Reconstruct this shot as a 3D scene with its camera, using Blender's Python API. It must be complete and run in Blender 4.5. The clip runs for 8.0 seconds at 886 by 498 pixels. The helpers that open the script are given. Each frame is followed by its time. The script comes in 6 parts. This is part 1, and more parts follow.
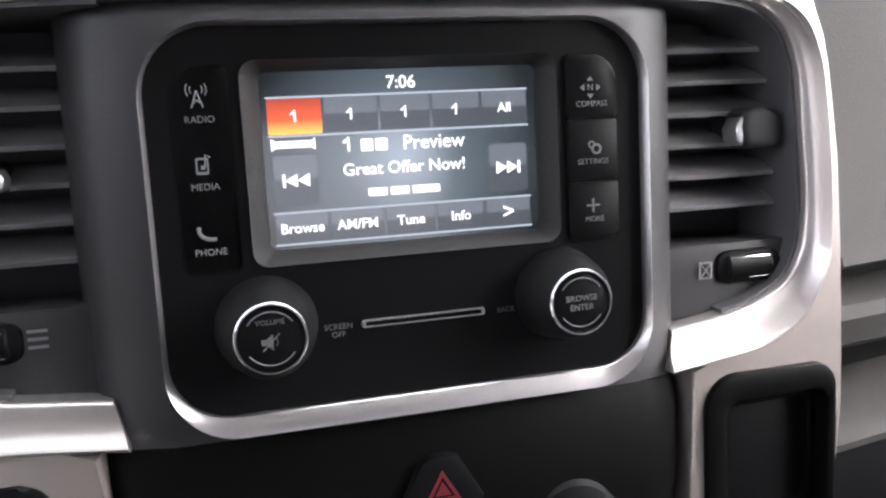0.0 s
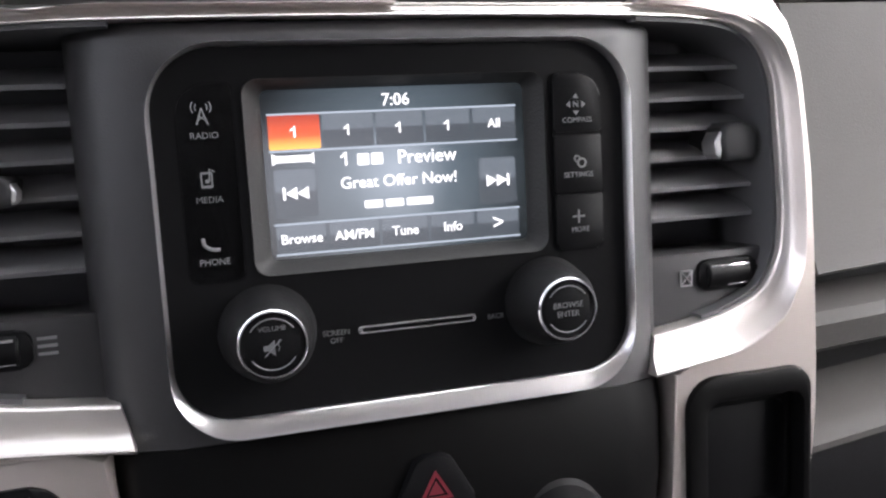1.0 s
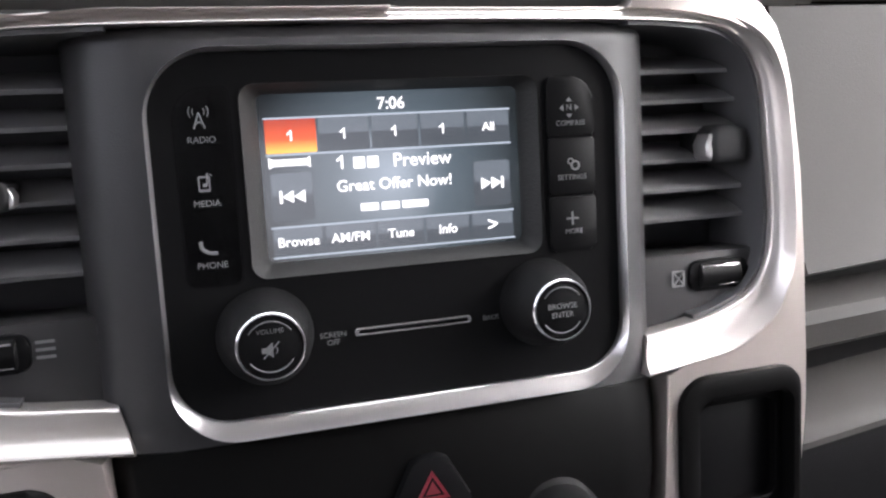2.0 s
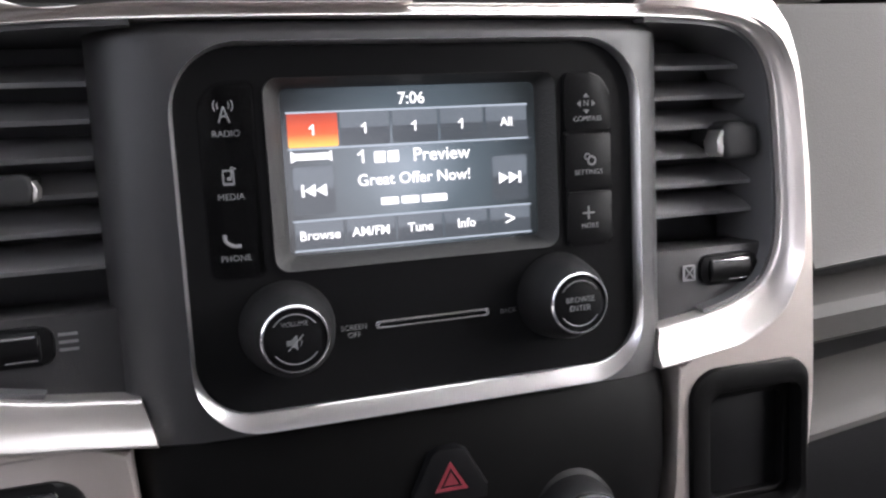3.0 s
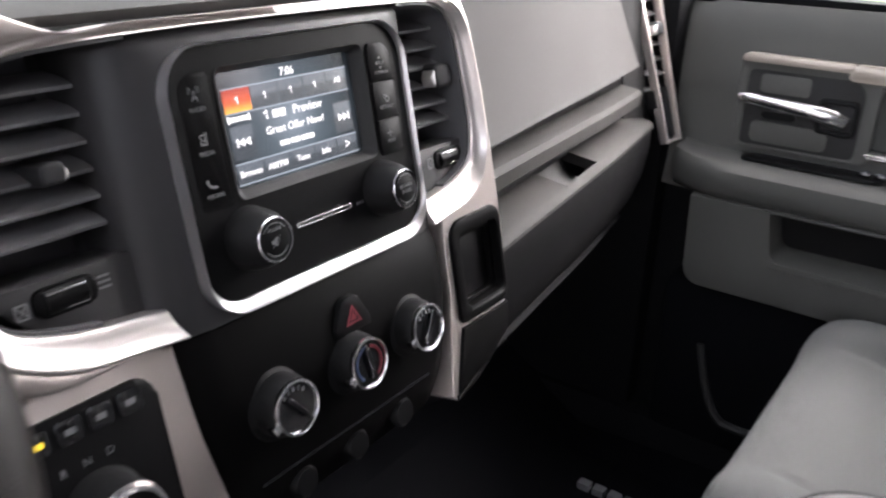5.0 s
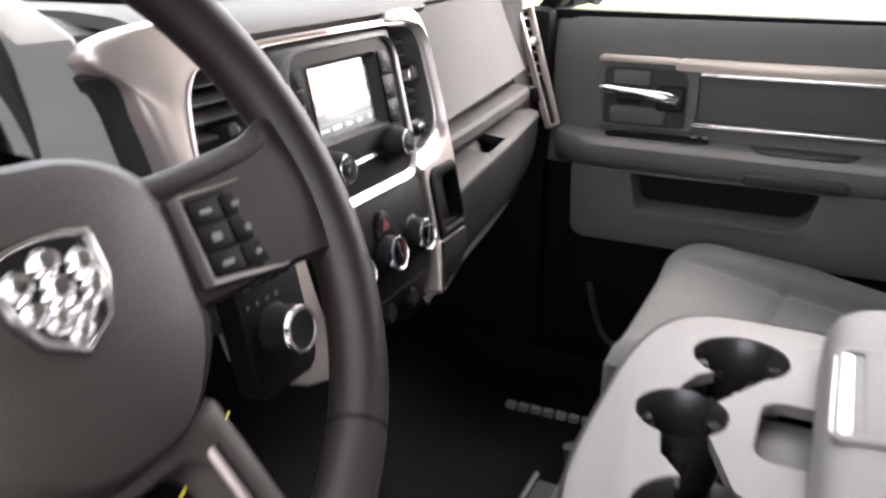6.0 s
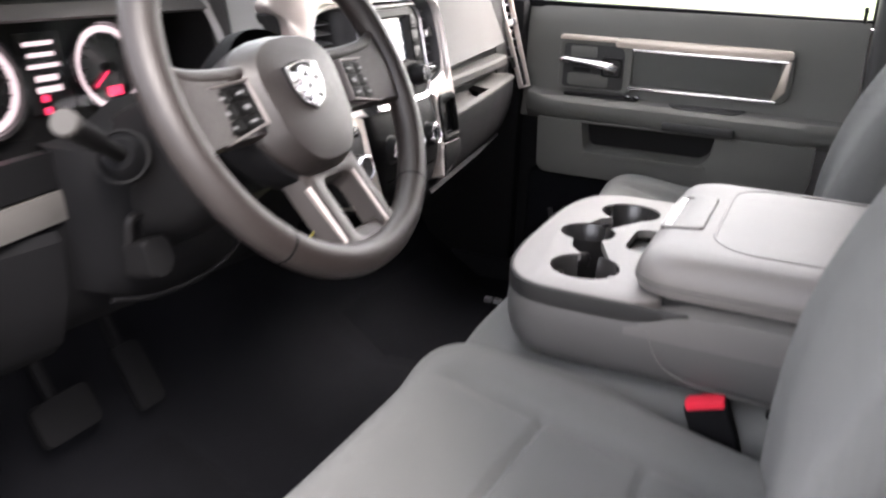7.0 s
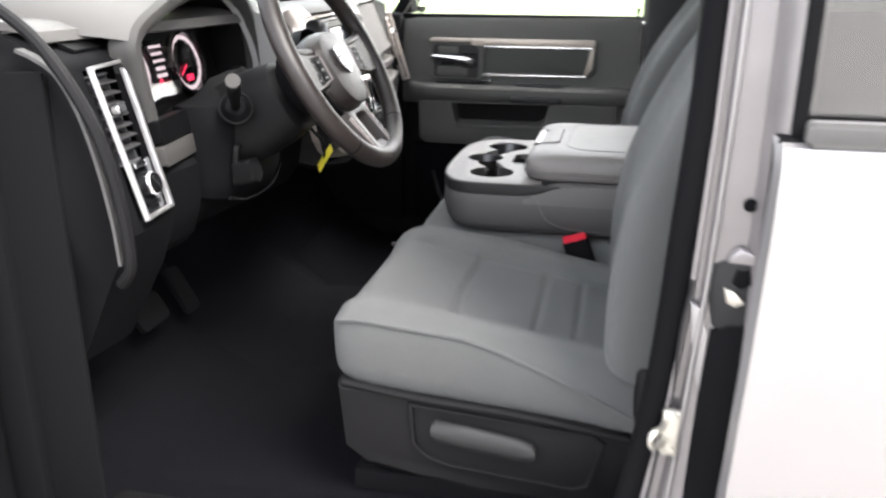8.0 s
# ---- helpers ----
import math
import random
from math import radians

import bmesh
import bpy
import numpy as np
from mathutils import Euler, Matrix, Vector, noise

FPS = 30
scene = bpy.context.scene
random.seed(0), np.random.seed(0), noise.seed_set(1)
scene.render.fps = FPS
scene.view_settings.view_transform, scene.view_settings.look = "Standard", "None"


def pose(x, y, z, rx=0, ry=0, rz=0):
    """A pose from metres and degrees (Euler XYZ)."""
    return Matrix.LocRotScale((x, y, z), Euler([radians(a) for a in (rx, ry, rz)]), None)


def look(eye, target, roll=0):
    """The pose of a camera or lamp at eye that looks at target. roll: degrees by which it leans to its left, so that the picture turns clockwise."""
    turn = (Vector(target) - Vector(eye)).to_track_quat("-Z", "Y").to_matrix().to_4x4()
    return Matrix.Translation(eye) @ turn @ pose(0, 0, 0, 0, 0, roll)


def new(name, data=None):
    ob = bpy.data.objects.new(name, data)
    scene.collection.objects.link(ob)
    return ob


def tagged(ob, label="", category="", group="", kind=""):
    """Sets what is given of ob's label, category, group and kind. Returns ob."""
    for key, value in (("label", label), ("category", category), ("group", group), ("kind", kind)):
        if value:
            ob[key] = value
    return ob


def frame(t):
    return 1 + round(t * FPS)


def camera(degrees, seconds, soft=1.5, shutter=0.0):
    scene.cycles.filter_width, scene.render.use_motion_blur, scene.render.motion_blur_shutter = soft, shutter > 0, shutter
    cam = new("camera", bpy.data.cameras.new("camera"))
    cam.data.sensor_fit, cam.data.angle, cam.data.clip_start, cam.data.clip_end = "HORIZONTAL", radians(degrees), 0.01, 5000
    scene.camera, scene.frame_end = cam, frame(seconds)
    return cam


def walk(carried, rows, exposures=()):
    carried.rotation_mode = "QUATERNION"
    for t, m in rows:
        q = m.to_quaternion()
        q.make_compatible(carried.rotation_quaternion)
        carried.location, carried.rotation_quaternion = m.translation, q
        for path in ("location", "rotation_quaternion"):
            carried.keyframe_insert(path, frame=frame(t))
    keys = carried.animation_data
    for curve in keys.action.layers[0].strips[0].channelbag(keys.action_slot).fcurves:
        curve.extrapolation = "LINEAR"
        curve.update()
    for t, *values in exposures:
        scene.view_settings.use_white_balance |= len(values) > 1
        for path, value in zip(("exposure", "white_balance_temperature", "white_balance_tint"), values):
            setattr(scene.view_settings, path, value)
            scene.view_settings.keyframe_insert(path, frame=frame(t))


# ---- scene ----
cam = camera(56.4, 8.0, soft=2.3, shutter=0.5)
EXPOSURES = [(0, 3.75, 6350, 16), (3.5, 3.75, 6350, 16), (4.7, 3.6, 6400, 17), (6, 3.85, 6650, 17), (6.5, 3.66, 6750, 18), (6.7, 3.97, 6750, 18), (7, 4.1, 6650, 17), (7.5, 4.32, 6600, 17), (7.8, 3.98, 6550, 14), (8, 3.66, 6500, 12)]
PATH = [
    (0, (-0.069, -0.269, 0.785), (0.458, 1.545, 0.127), 0.3),
    (0.5, (-0.072, -0.276, 0.789), (0.467, 1.537, 0.139), 0.4),
    (1, (-0.075, -0.282, 0.791), (0.482, 1.529, 0.149), 0.5),
    (1.5, (-0.077, -0.284, 0.792), (0.497, 1.521, 0.152), 0.5),
    (3, (-0.092, -0.283, 0.794), (0.518, 1.505, 0.138), 1.0),
    (3.5, (-0.125, -0.275, 0.789), (0.646, 1.444, 0.116), 0.8),
    (4, (-0.173, -0.283, 0.795), (0.927, 1.24, 0.107), 1.8),
    (4.5, (-0.245, -0.317, 0.824), (1.123, 0.914, 0.044), 3.3),
    (4.7, (-0.281, -0.319, 0.838), (1.144, 0.831, 0.035), 3.2),
    (5.8, (-0.601, -0.377, 0.837), (1.07, 0.484, 0.153), -0.7),
    (6, (-0.675, -0.398, 0.859), (1.01, 0.415, 0.154), 0.1),
    (6.2, (-0.736, -0.433, 0.853), (0.954, 0.364, 0.139), 0.2),
    (6.5, (-0.865, -0.48, 0.842), (0.834, 0.291, 0.123), 0.6),
    (6.7, (-0.986, -0.534, 0.837), (0.721, 0.238, 0.136), 1.6),
    (7, (-1.165, -0.602, 0.866), (0.54, 0.175, 0.165), 2.0),
    (7.2, (-1.289, -0.619, 0.865), (0.43, 0.13, 0.171), 1.1),
    (7.4, (-1.442, -0.625, 0.875), (0.311, 0.054, 0.192), 0.8),
    (7.6, (-1.584, -0.625, 0.879), (0.202, -0.027, 0.206), 0.3),
    (7.8, (-1.726, -0.619, 0.88), (0.094, -0.125, 0.214), 0.3),
    (8, (-1.862, -0.601, 0.876), (-0.009, -0.212, 0.232), 0.2),
]
walk(cam, [(t, look(eye, target, roll)) for t, eye, target, roll in PATH], EXPOSURES)

# ---- light and world ----
world = bpy.data.worlds.new("overcast_sky")
scene.world = world
world.use_nodes = True
wt = world.node_tree
sky = wt.nodes.new("ShaderNodeTexSky")
sky.sky_type, sky.sun_disc = "NISHITA", False
sky.sun_elevation, sky.sun_rotation = radians(48), radians(130)
sky.air_density, sky.dust_density, sky.ozone_density = 1.0, 6.0, 1.0
soft_sky = wt.nodes.new("ShaderNodeHueSaturation")
soft_sky.inputs["Saturation"].default_value = 0.25
wt.links.new(sky.outputs["Color"], soft_sky.inputs["Color"])
wt.links.new(soft_sky.outputs["Color"], wt.nodes["Background"].inputs["Color"])
wt.nodes["Background"].inputs["Strength"].default_value = 0.15

sun_data = bpy.data.lights.new("sun", "SUN")
sun_data.energy, sun_data.angle, sun_data.color = 0.8, radians(25), (1.0, 0.96, 0.9)
sun_ob = new("sun", sun_data)
sun_ob.matrix_basis = look((-3, -4, 6), (0, 0, 0))


# ---- materials ----
def material(name, color, rough=0.5, metal=0.0, grain=0.0, grain_scale=900.0, vary=0.06, vary_scale=9.0, coat=0.0, spec=0.5, sheen=0.0):
    """A surface with colour drift at a large scale and a fine relief."""
    m = bpy.data.materials.new(name)
    m.use_nodes = True
    t = m.node_tree
    b = t.nodes["Principled BSDF"]
    b.inputs["Roughness"].default_value = rough
    b.inputs["Metallic"].default_value = metal
    b.inputs["Coat Weight"].default_value = coat
    b.inputs["Coat Roughness"].default_value = 0.08
    b.inputs["Specular IOR Level"].default_value = spec
    b.inputs["Sheen Weight"].default_value = sheen
    co = t.nodes.new("ShaderNodeNewGeometry")
    n1 = t.nodes.new("ShaderNodeTexNoise")
    n1.inputs["Scale"].default_value, n1.inputs["Detail"].default_value = vary_scale, 6.0
    t.links.new(co.outputs["Position"], n1.inputs["Vector"])
    mix = t.nodes.new("ShaderNodeMix")
    mix.data_type = "RGBA"
    mix.inputs[6].default_value = (*[c * (1 - vary) for c in color], 1)
    mix.inputs[7].default_value = (*[min(1, c * (1 + vary)) for c in color], 1)
    t.links.new(n1.outputs["Fac"], mix.inputs[0])
    t.links.new(mix.outputs[2], b.inputs["Base Color"])
    rmap = t.nodes.new("ShaderNodeMapRange")
    rmap.inputs["To Min"].default_value, rmap.inputs["To Max"].default_value = max(0.02, rough * 0.85), min(1, rough * 1.15)
    t.links.new(n1.outputs["Fac"], rmap.inputs["Value"])
    t.links.new(rmap.outputs["Result"], b.inputs["Roughness"])
    if grain:
        n2 = t.nodes.new("ShaderNodeTexNoise")
        n2.inputs["Scale"].default_value, n2.inputs["Detail"].default_value = grain_scale, 3.0
        t.links.new(co.outputs["Position"], n2.inputs["Vector"])
        bump = t.nodes.new("ShaderNodeBump")
        bump.inputs["Strength"].default_value, bump.inputs["Distance"].default_value = grain, 0.001
        t.links.new(n2.outputs["Fac"], bump.inputs["Height"])
        t.links.new(bump.outputs["Normal"], b.inputs["Normal"])
    return m


def fabric(name, color, scale=420.0, rib=0.0):
    """Woven cloth: crossed waves for the threads, with an optional coarse rib."""
    m = material(name, color, rough=0.9, vary=0.08, vary_scale=14, spec=0.2, sheen=0.1)
    t = m.node_tree
    b = t.nodes["Principled BSDF"]
    co = t.nodes.new("ShaderNodeNewGeometry")
    total = None
    for axis, sc in (("X", scale), ("Y", scale)):
        w = t.nodes.new("ShaderNodeTexWave")
        w.wave_type, w.bands_direction = "BANDS", axis
        w.inputs["Scale"].default_value, w.inputs["Distortion"].default_value = sc, 1.5
        t.links.new(co.outputs["Position"], w.inputs["Vector"])
        if total is None:
            total = w.outputs["Fac"]
        else:
            add = t.nodes.new("ShaderNodeMath")
            add.operation = "ADD"
            t.links.new(total, add.inputs[0])
            t.links.new(w.outputs["Fac"], add.inputs[1])
            total = add.outputs[0]
    if rib:
        w = t.nodes.new("ShaderNodeTexWave")
        w.wave_type, w.bands_direction = "BANDS", "Y"
        w.inputs["Scale"].default_value, w.inputs["Distortion"].default_value = rib, 0.3
        t.links.new(co.outputs["Position"], w.inputs["Vector"])
        mad = t.nodes.new("ShaderNodeMath")
        mad.operation = "MULTIPLY_ADD"
        mad.inputs[1].default_value = 1.0
        t.links.new(w.outputs["Fac"], mad.inputs[0])
        t.links.new(total, mad.inputs[2])
        total = mad.outputs[0]
    bump = t.nodes.new("ShaderNodeBump")
    bump.inputs["Strength"].default_value, bump.inputs["Distance"].default_value = 0.45, 0.0015
    t.links.new(total, bump.inputs["Height"])
    t.links.new(bump.outputs["Normal"], b.inputs["Normal"])
    return m


def emitter(name, color, strength, gloss=0.0, ior=1.5):
    m = bpy.data.materials.new(name)
    m.use_nodes = True
    b = m.node_tree.nodes["Principled BSDF"]
    b.inputs["Base Color"].default_value = (0.01, 0.01, 0.01, 1)
    b.inputs["Roughness"].default_value = 0.2
    b.inputs["Specular IOR Level"].default_value = gloss
    b.inputs["IOR"].default_value = ior
    b.inputs["Emission Color"].default_value = (*color, 1)
    b.inputs["Emission Strength"].default_value = strength
    return m


def glass(name, tint=(1, 1, 1), ior=1.5):
    """A thin pane: clear, with a mirror film that grows towards grazing."""
    m = bpy.data.materials.new(name)
    m.use_nodes = True
    t = m.node_tree
    t.nodes.remove(t.nodes["Principled BSDF"])
    clear = t.nodes.new("ShaderNodeBsdfTransparent")
    clear.inputs["Color"].default_value = (*tint, 1)
    film = t.nodes.new("ShaderNodeBsdfGlossy")
    film.inputs["Roughness"].default_value = 0.03
    fres = t.nodes.new("ShaderNodeFresnel")
    fres.inputs["IOR"].default_value = ior
    mix = t.nodes.new("ShaderNodeMixShader")
    t.links.new(fres.outputs["Fac"], mix.inputs[0])
    t.links.new(clear.outputs[0], mix.inputs[1])
    t.links.new(film.outputs[0], mix.inputs[2])
    t.links.new(mix.outputs[0], t.nodes["Material Output"].inputs["Surface"])
    return m


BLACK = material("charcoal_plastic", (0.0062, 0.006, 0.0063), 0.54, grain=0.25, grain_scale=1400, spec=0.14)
STACK = material("dark_stack_plastic", (0.033, 0.032, 0.0335), 0.45, grain=0.18, grain_scale=1500, spec=0.42)
# louvres and throats paler than the dash black: vent light as colour
LOUVRE = material("vent_louvre_lit", (0.17, 0.169, 0.174), 0.48, grain=0.1, grain_scale=1500, spec=0.4)
VENTWALL = material("vent_throat_lit", (0.08, 0.079, 0.083), 0.5, grain=0.1, grain_scale=1500, spec=0.3)
LEVER = material("vent_lever_plastic", (0.022, 0.022, 0.0235), 0.58, grain=0.1, grain_scale=1500, spec=0.25)
# lower half of the stack: fall-off of light put into a near-black tone
LOWSTACK = material("stack_black_with_shade", (0.0024, 0.0023, 0.0024), 0.5, grain=0.1, grain_scale=1500, spec=0.06)
FACE = material("satin_black_face", (0.0042, 0.0042, 0.0046), 0.38, grain=0.05, grain_scale=2000, spec=0.12)
PIANO = material("gloss_black", (0.006, 0.006, 0.007), 0.15, coat=0.5)
WELL = material("moulded_cup_plastic", (0.02, 0.0185, 0.018), 0.28, vary=0.1, spec=0.6)
# rubber, and low cab plastics whose footwell shade is put into the colour
RUBBER_SHADE = material("rubber", (0.0046, 0.0046, 0.0051), 0.7, grain=0.2, spec=0.06)
CHROME = material("chrome", (0.8, 0.79, 0.8), 0.19, metal=1.0, vary=0.02, vary_scale=30)
SURROUND = material("brushed_chrome", (0.74, 0.72, 0.73), 0.3, metal=0.95, vary=0.04, vary_scale=40)
# darker copy of GREY: weaker light on the passenger's dash as colour
DASHGREY = material("dash_plastic_dimmed", (0.05, 0.048, 0.046), 0.68, grain=0.2, grain_scale=1000, spec=0.12)
# darker again for the low parts, light falling off downwards as tone
DASHGREY_SHADE = material("dash_plastic_shaded", (0.037, 0.0355, 0.034), 0.66, grain=0.2, grain_scale=1000, spec=0.12)
SATIN = material("satin_silver", (0.51, 0.458, 0.43), 0.34, metal=0.75, vary=0.04, grain=0.05, grain_scale=2500)
BEVEL = material("satin_chrome_bevel", (0.6, 0.56, 0.545), 0.34, metal=0.8, vary=0.04, grain=0.03, grain_scale=2500)
# paler tone for light caught on the spoke's edges
SPOKE_GLINT = material("spoke_edge_highlight", (0.25, 0.222, 0.217), 0.36, metal=0.8, vary=0.06)
PODTRIM = material("dull_satin_pod_trim", (0.15, 0.135, 0.132), 0.38, metal=0.7, vary=0.06)
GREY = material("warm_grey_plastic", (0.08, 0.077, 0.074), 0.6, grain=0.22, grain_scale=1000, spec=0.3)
# hood plastic in two tones: rim dimmed, flank lightened for light and haze
HOOD = material("hood_plastic_dimmed", (0.042, 0.041, 0.0395), 0.6, grain=0.25, grain_scale=1000, spec=0.25)
FLANK_LIT = material("hood_plastic_lit", (0.27, 0.264, 0.255), 0.55, grain=0.25, grain_scale=1000, spec=0.35)
CONSOLE = material("console_body_vinyl", (0.056, 0.0545, 0.0535), 0.58, grain=0.3, grain_scale=900, spec=0.3)
RAIL = material("bronze_satin_rail", (0.42, 0.365, 0.315), 0.4, metal=0.6, vary=0.05)
DOORGREY = material("door_grey_plastic", (0.078, 0.077, 0.071), 0.62, grain=0.3, grain_scale=1000, spec=0.25)
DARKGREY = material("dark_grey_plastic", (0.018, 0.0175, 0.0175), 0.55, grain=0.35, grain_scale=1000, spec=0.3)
VINYL = material("light_grey_vinyl", (0.122, 0.113, 0.107), 0.52, grain=0.35, grain_scale=800)
LEATHER = material("wheel_leather", (0.0125, 0.0094, 0.0086), 0.42, grain=0.28, grain_scale=1300, vary=0.12, spec=0.42)
PAD = material("wheel_pad_vinyl", (0.0105, 0.0081, 0.0075), 0.4, grain=0.4, grain_scale=900, spec=0.58)
SPOKE = material("dull_silver_spoke", (0.03, 0.026, 0.0247), 0.4, metal=0.3, grain=0.08, grain_scale=2000, spec=0.4)
CLOTH = fabric("seat_cloth", (0.084, 0.0855, 0.083), rib=48)
INSERT = fabric("seat_insert_cloth", (0.078, 0.0795, 0.0775), 300, rib=60)
CARPET = material("carpet", (0.0042, 0.0043, 0.0052), 0.95, spec=0.02, grain=1.0, grain_scale=700, vary=0.3, vary_scale=60)
HEADLINER = material("headliner", (0.42, 0.4, 0.37), 0.9, grain=0.3)
PAINT = material("silver_paint", (0.36, 0.345, 0.34), 0.34, metal=0.65, coat=0.6, vary=0.03)
DIMINK = material("grey_ink", (0.12, 0.12, 0.124), 0.6)
KEYINK = material("key_ink", (0.17, 0.17, 0.175), 0.6)
RED = material("red_plastic", (0.55, 0.02, 0.04), 0.4)
DULLRED = material("dull_red_print", (0.13, 0.009, 0.018), 0.5)
YELLOW = material("yellow_tag", (0.75, 0.62, 0.04), 0.5)
FRAME = material("bright_satin_frame", (0.72, 0.71, 0.71), 0.36, metal=0.9, vary=0.03)
JAMB = material("jamb_paint", (0.25, 0.232, 0.232), 0.33, metal=0.55, coat=0.4, vary=0.14, vary_scale=18)
STEEL = material("zinc_steel", (0.6, 0.58, 0.52), 0.35, metal=0.9)
CONCRETE = material("grey_concrete", (0.1, 0.097, 0.093), 0.9, grain=1.0, grain_scale=120, vary=0.25, vary_scale=2)
GRASS = material("mown_grass", (0.075, 0.115, 0.03), 0.95, grain=1.0, grain_scale=60, vary=0.35, vary_scale=0.6)
PANE = glass("window_glass", (0.93, 0.95, 0.93))
TINTED = glass("tinted_glass", (0.16, 0.16, 0.17), 2.8)
SHADED = glass("windshield_glass", (0.8, 0.84, 0.81))
# unseen rear panes: dark tint added to cut light and screen reflections
REARTINT = glass("rear_tinted_glass", (0.1, 0.1, 0.105), 1.5)
GLOW = 0.115
LIT_WHITE = emitter("lit_white", (1.0, 0.8, 0.86), 0.085)
LIT_RED = emitter("lit_red", (1.0, 0.04, 0.12), 0.14)
LIT_AMBER = emitter("lit_amber", (1.0, 0.7, 0.05), 0.14)


# ---- mesh tools ----
def part(name, bm, mat, parent=None, label="", angle=38):
    """Links a bmesh as one mesh object, under a thing or a part."""
    me = bpy.data.meshes.new(name)
    bmesh.ops.recalc_face_normals(bm, faces=bm.faces)
    bm.to_mesh(me)
    bm.free()
    me.materials.append(mat)
    me.polygons.foreach_set("use_smooth", [True] * len(me.polygons))
    me.set_sharp_from_angle(angle=radians(angle))
    ob = new(name, me)
    if parent is not None:
        ob.parent = parent
        if parent.type == "EMPTY":
            ob.matrix_parent_inverse = Matrix.Translation(-parent.location)
    if label:
        ob["label"] = label
    return ob


def thing(name, at, label, category, group="", kind=""):
    ob = new(name)
    ob.empty_display_size = 0.05
    ob.location = at
    return tagged(ob, label, category, group, kind)


def pane_sheet(name, pts, mat, parent=None, label="", shade=False, faces=None):
    """A thin glass pane; the order of its corners turns it towards the viewer."""
    me = bpy.data.meshes.new(name)
    me.from_pydata([tuple(p) for p in pts], [], faces or [list(range(len(pts)))])
    me.materials.append(mat)
    ob = new(name, me)
    if parent is not None:
        ob.parent = parent
        if parent.type == "EMPTY":
            ob.matrix_parent_inverse = Matrix.Translation(-parent.location)
    if label:
        ob["label"] = label
    ob.visible_shadow = shade
    return ob


def merged(*bms):
    """One bmesh out of several."""
    out = bmesh.new()
    for b in bms:
        vs = [out.verts.new(v.co) for v in b.verts]
        b.verts.index_update()
        for f in b.faces:
            out.faces.new([vs[v.index] for v in f.verts])
        b.free()
    return out


def moved(bm, m):
    bmesh.ops.transform(bm, matrix=m, verts=bm.verts)
    return bm


def box(x0, x1, y0, y1, z0, z1, bev=0.003, seg=2, m=None):
    bm = bmesh.new()
    bmesh.ops.create_cube(bm, size=1, matrix=Matrix.LocRotScale(((x0 + x1) / 2, (y0 + y1) / 2, (z0 + z1) / 2), None, (abs(x1 - x0), abs(y1 - y0), abs(z1 - z0))))
    if bev:
        bmesh.ops.bevel(bm, geom=bm.edges[:], offset=bev, segments=seg, profile=0.5, affect="EDGES", clamp_overlap=True)
    return moved(bm, m) if m else bm


def rrect(u0, u1, v0, v1, r, n=6):
    """A rounded rectangle, counter-clockwise. r may be one radius or four (bl, br, tr, tl)."""
    rs = r if isinstance(r, (tuple, list)) else (r,) * 4
    out = []
    for (cu, cv), rad, a0 in zip(((u0, v0), (u1, v0), (u1, v1), (u0, v1)), rs, (180, 270, 0, 90)):
        su, sv = (1 if cu == u0 else -1), (1 if cv == v0 else -1)
        for i in range(n + 1):
            a = radians(a0 + 90 * i / n)
            out.append((cu + su * rad + rad * math.cos(a), cv + sv * rad + rad * math.sin(a)))
    return out


def prism(poly, d0, d1, m=None, bev=0.0, seg=2):
    """A polygon of the local xy plane, from d0 up to d1, its top edge rounded."""
    bm = bmesh.new()
    lo = [bm.verts.new((x, y, d0)) for x, y in poly]
    hi = [bm.verts.new((x, y, d1)) for x, y in poly]
    n = len(poly)
    bm.faces.new(lo[::-1])
    top = bm.faces.new(hi)
    for i in range(n):
        bm.faces.new((lo[i], lo[(i + 1) % n], hi[(i + 1) % n], hi[i]))
    if bev:
        bmesh.ops.bevel(bm, geom=list(top.edges), offset=bev, segments=seg, profile=0.5, affect="EDGES", clamp_overlap=True)
    return moved(bm, m) if m else bm


def ring(outer, inner, d0, d1, m=None, bev=0.0, inner_d1=None):
    """A frame between two outlines of equal count."""
    bm = bmesh.new()
    i1 = d1 if inner_d1 is None else inner_d1
    loops = [[bm.verts.new((x, y, z)) for x, y in poly] for poly, z in ((outer, d0), (outer, d1), (inner, i1), (inner, d0))]
    n = len(outer)
    for a, b in zip(loops, loops[1:] + loops[:1]):
        for i in range(n):
            bm.faces.new((a[i], a[(i + 1) % n], b[(i + 1) % n], b[i]))
    if bev:
        edges = [e for e in bm.edges if all(v in set(loops[1]) for v in e.verts) or all(v in set(loops[2]) for v in e.verts)]
        bmesh.ops.bevel(bm, geom=edges, offset=bev, segments=2, profile=0.5, affect="EDGES", clamp_overlap=True)
    return moved(bm, m) if m else bm


def lathe(profile, m=None, n=40, knurl=0.0):
    """Turns (radius, height) about the local z axis."""
    bm = bmesh.new()
    rows = []
    for r, z in profile:
        if r < 1e-6:
            rows.append([bm.verts.new((0, 0, z))])
        else:
            rows.append([bm.verts.new(((r + (knurl if i % 2 else 0)) * math.cos(2 * math.pi * i / n), (r + (knurl if i % 2 else 0)) * math.sin(2 * math.pi * i / n), z)) for i in range(n)])
    for a, b in zip(rows, rows[1:]):
        for i in range(n):
            j = (i + 1) % n
            if len(a) == 1 and len(b) == 1:
                continue
            if len(a) == 1:
                bm.faces.new((a[0], b[j], b[i]))
            elif len(b) == 1:
                bm.faces.new((a[i], a[j], b[0]))
            else:
                bm.faces.new((a[i], a[j], b[j], b[i]))
    return moved(bm, m) if m else bm


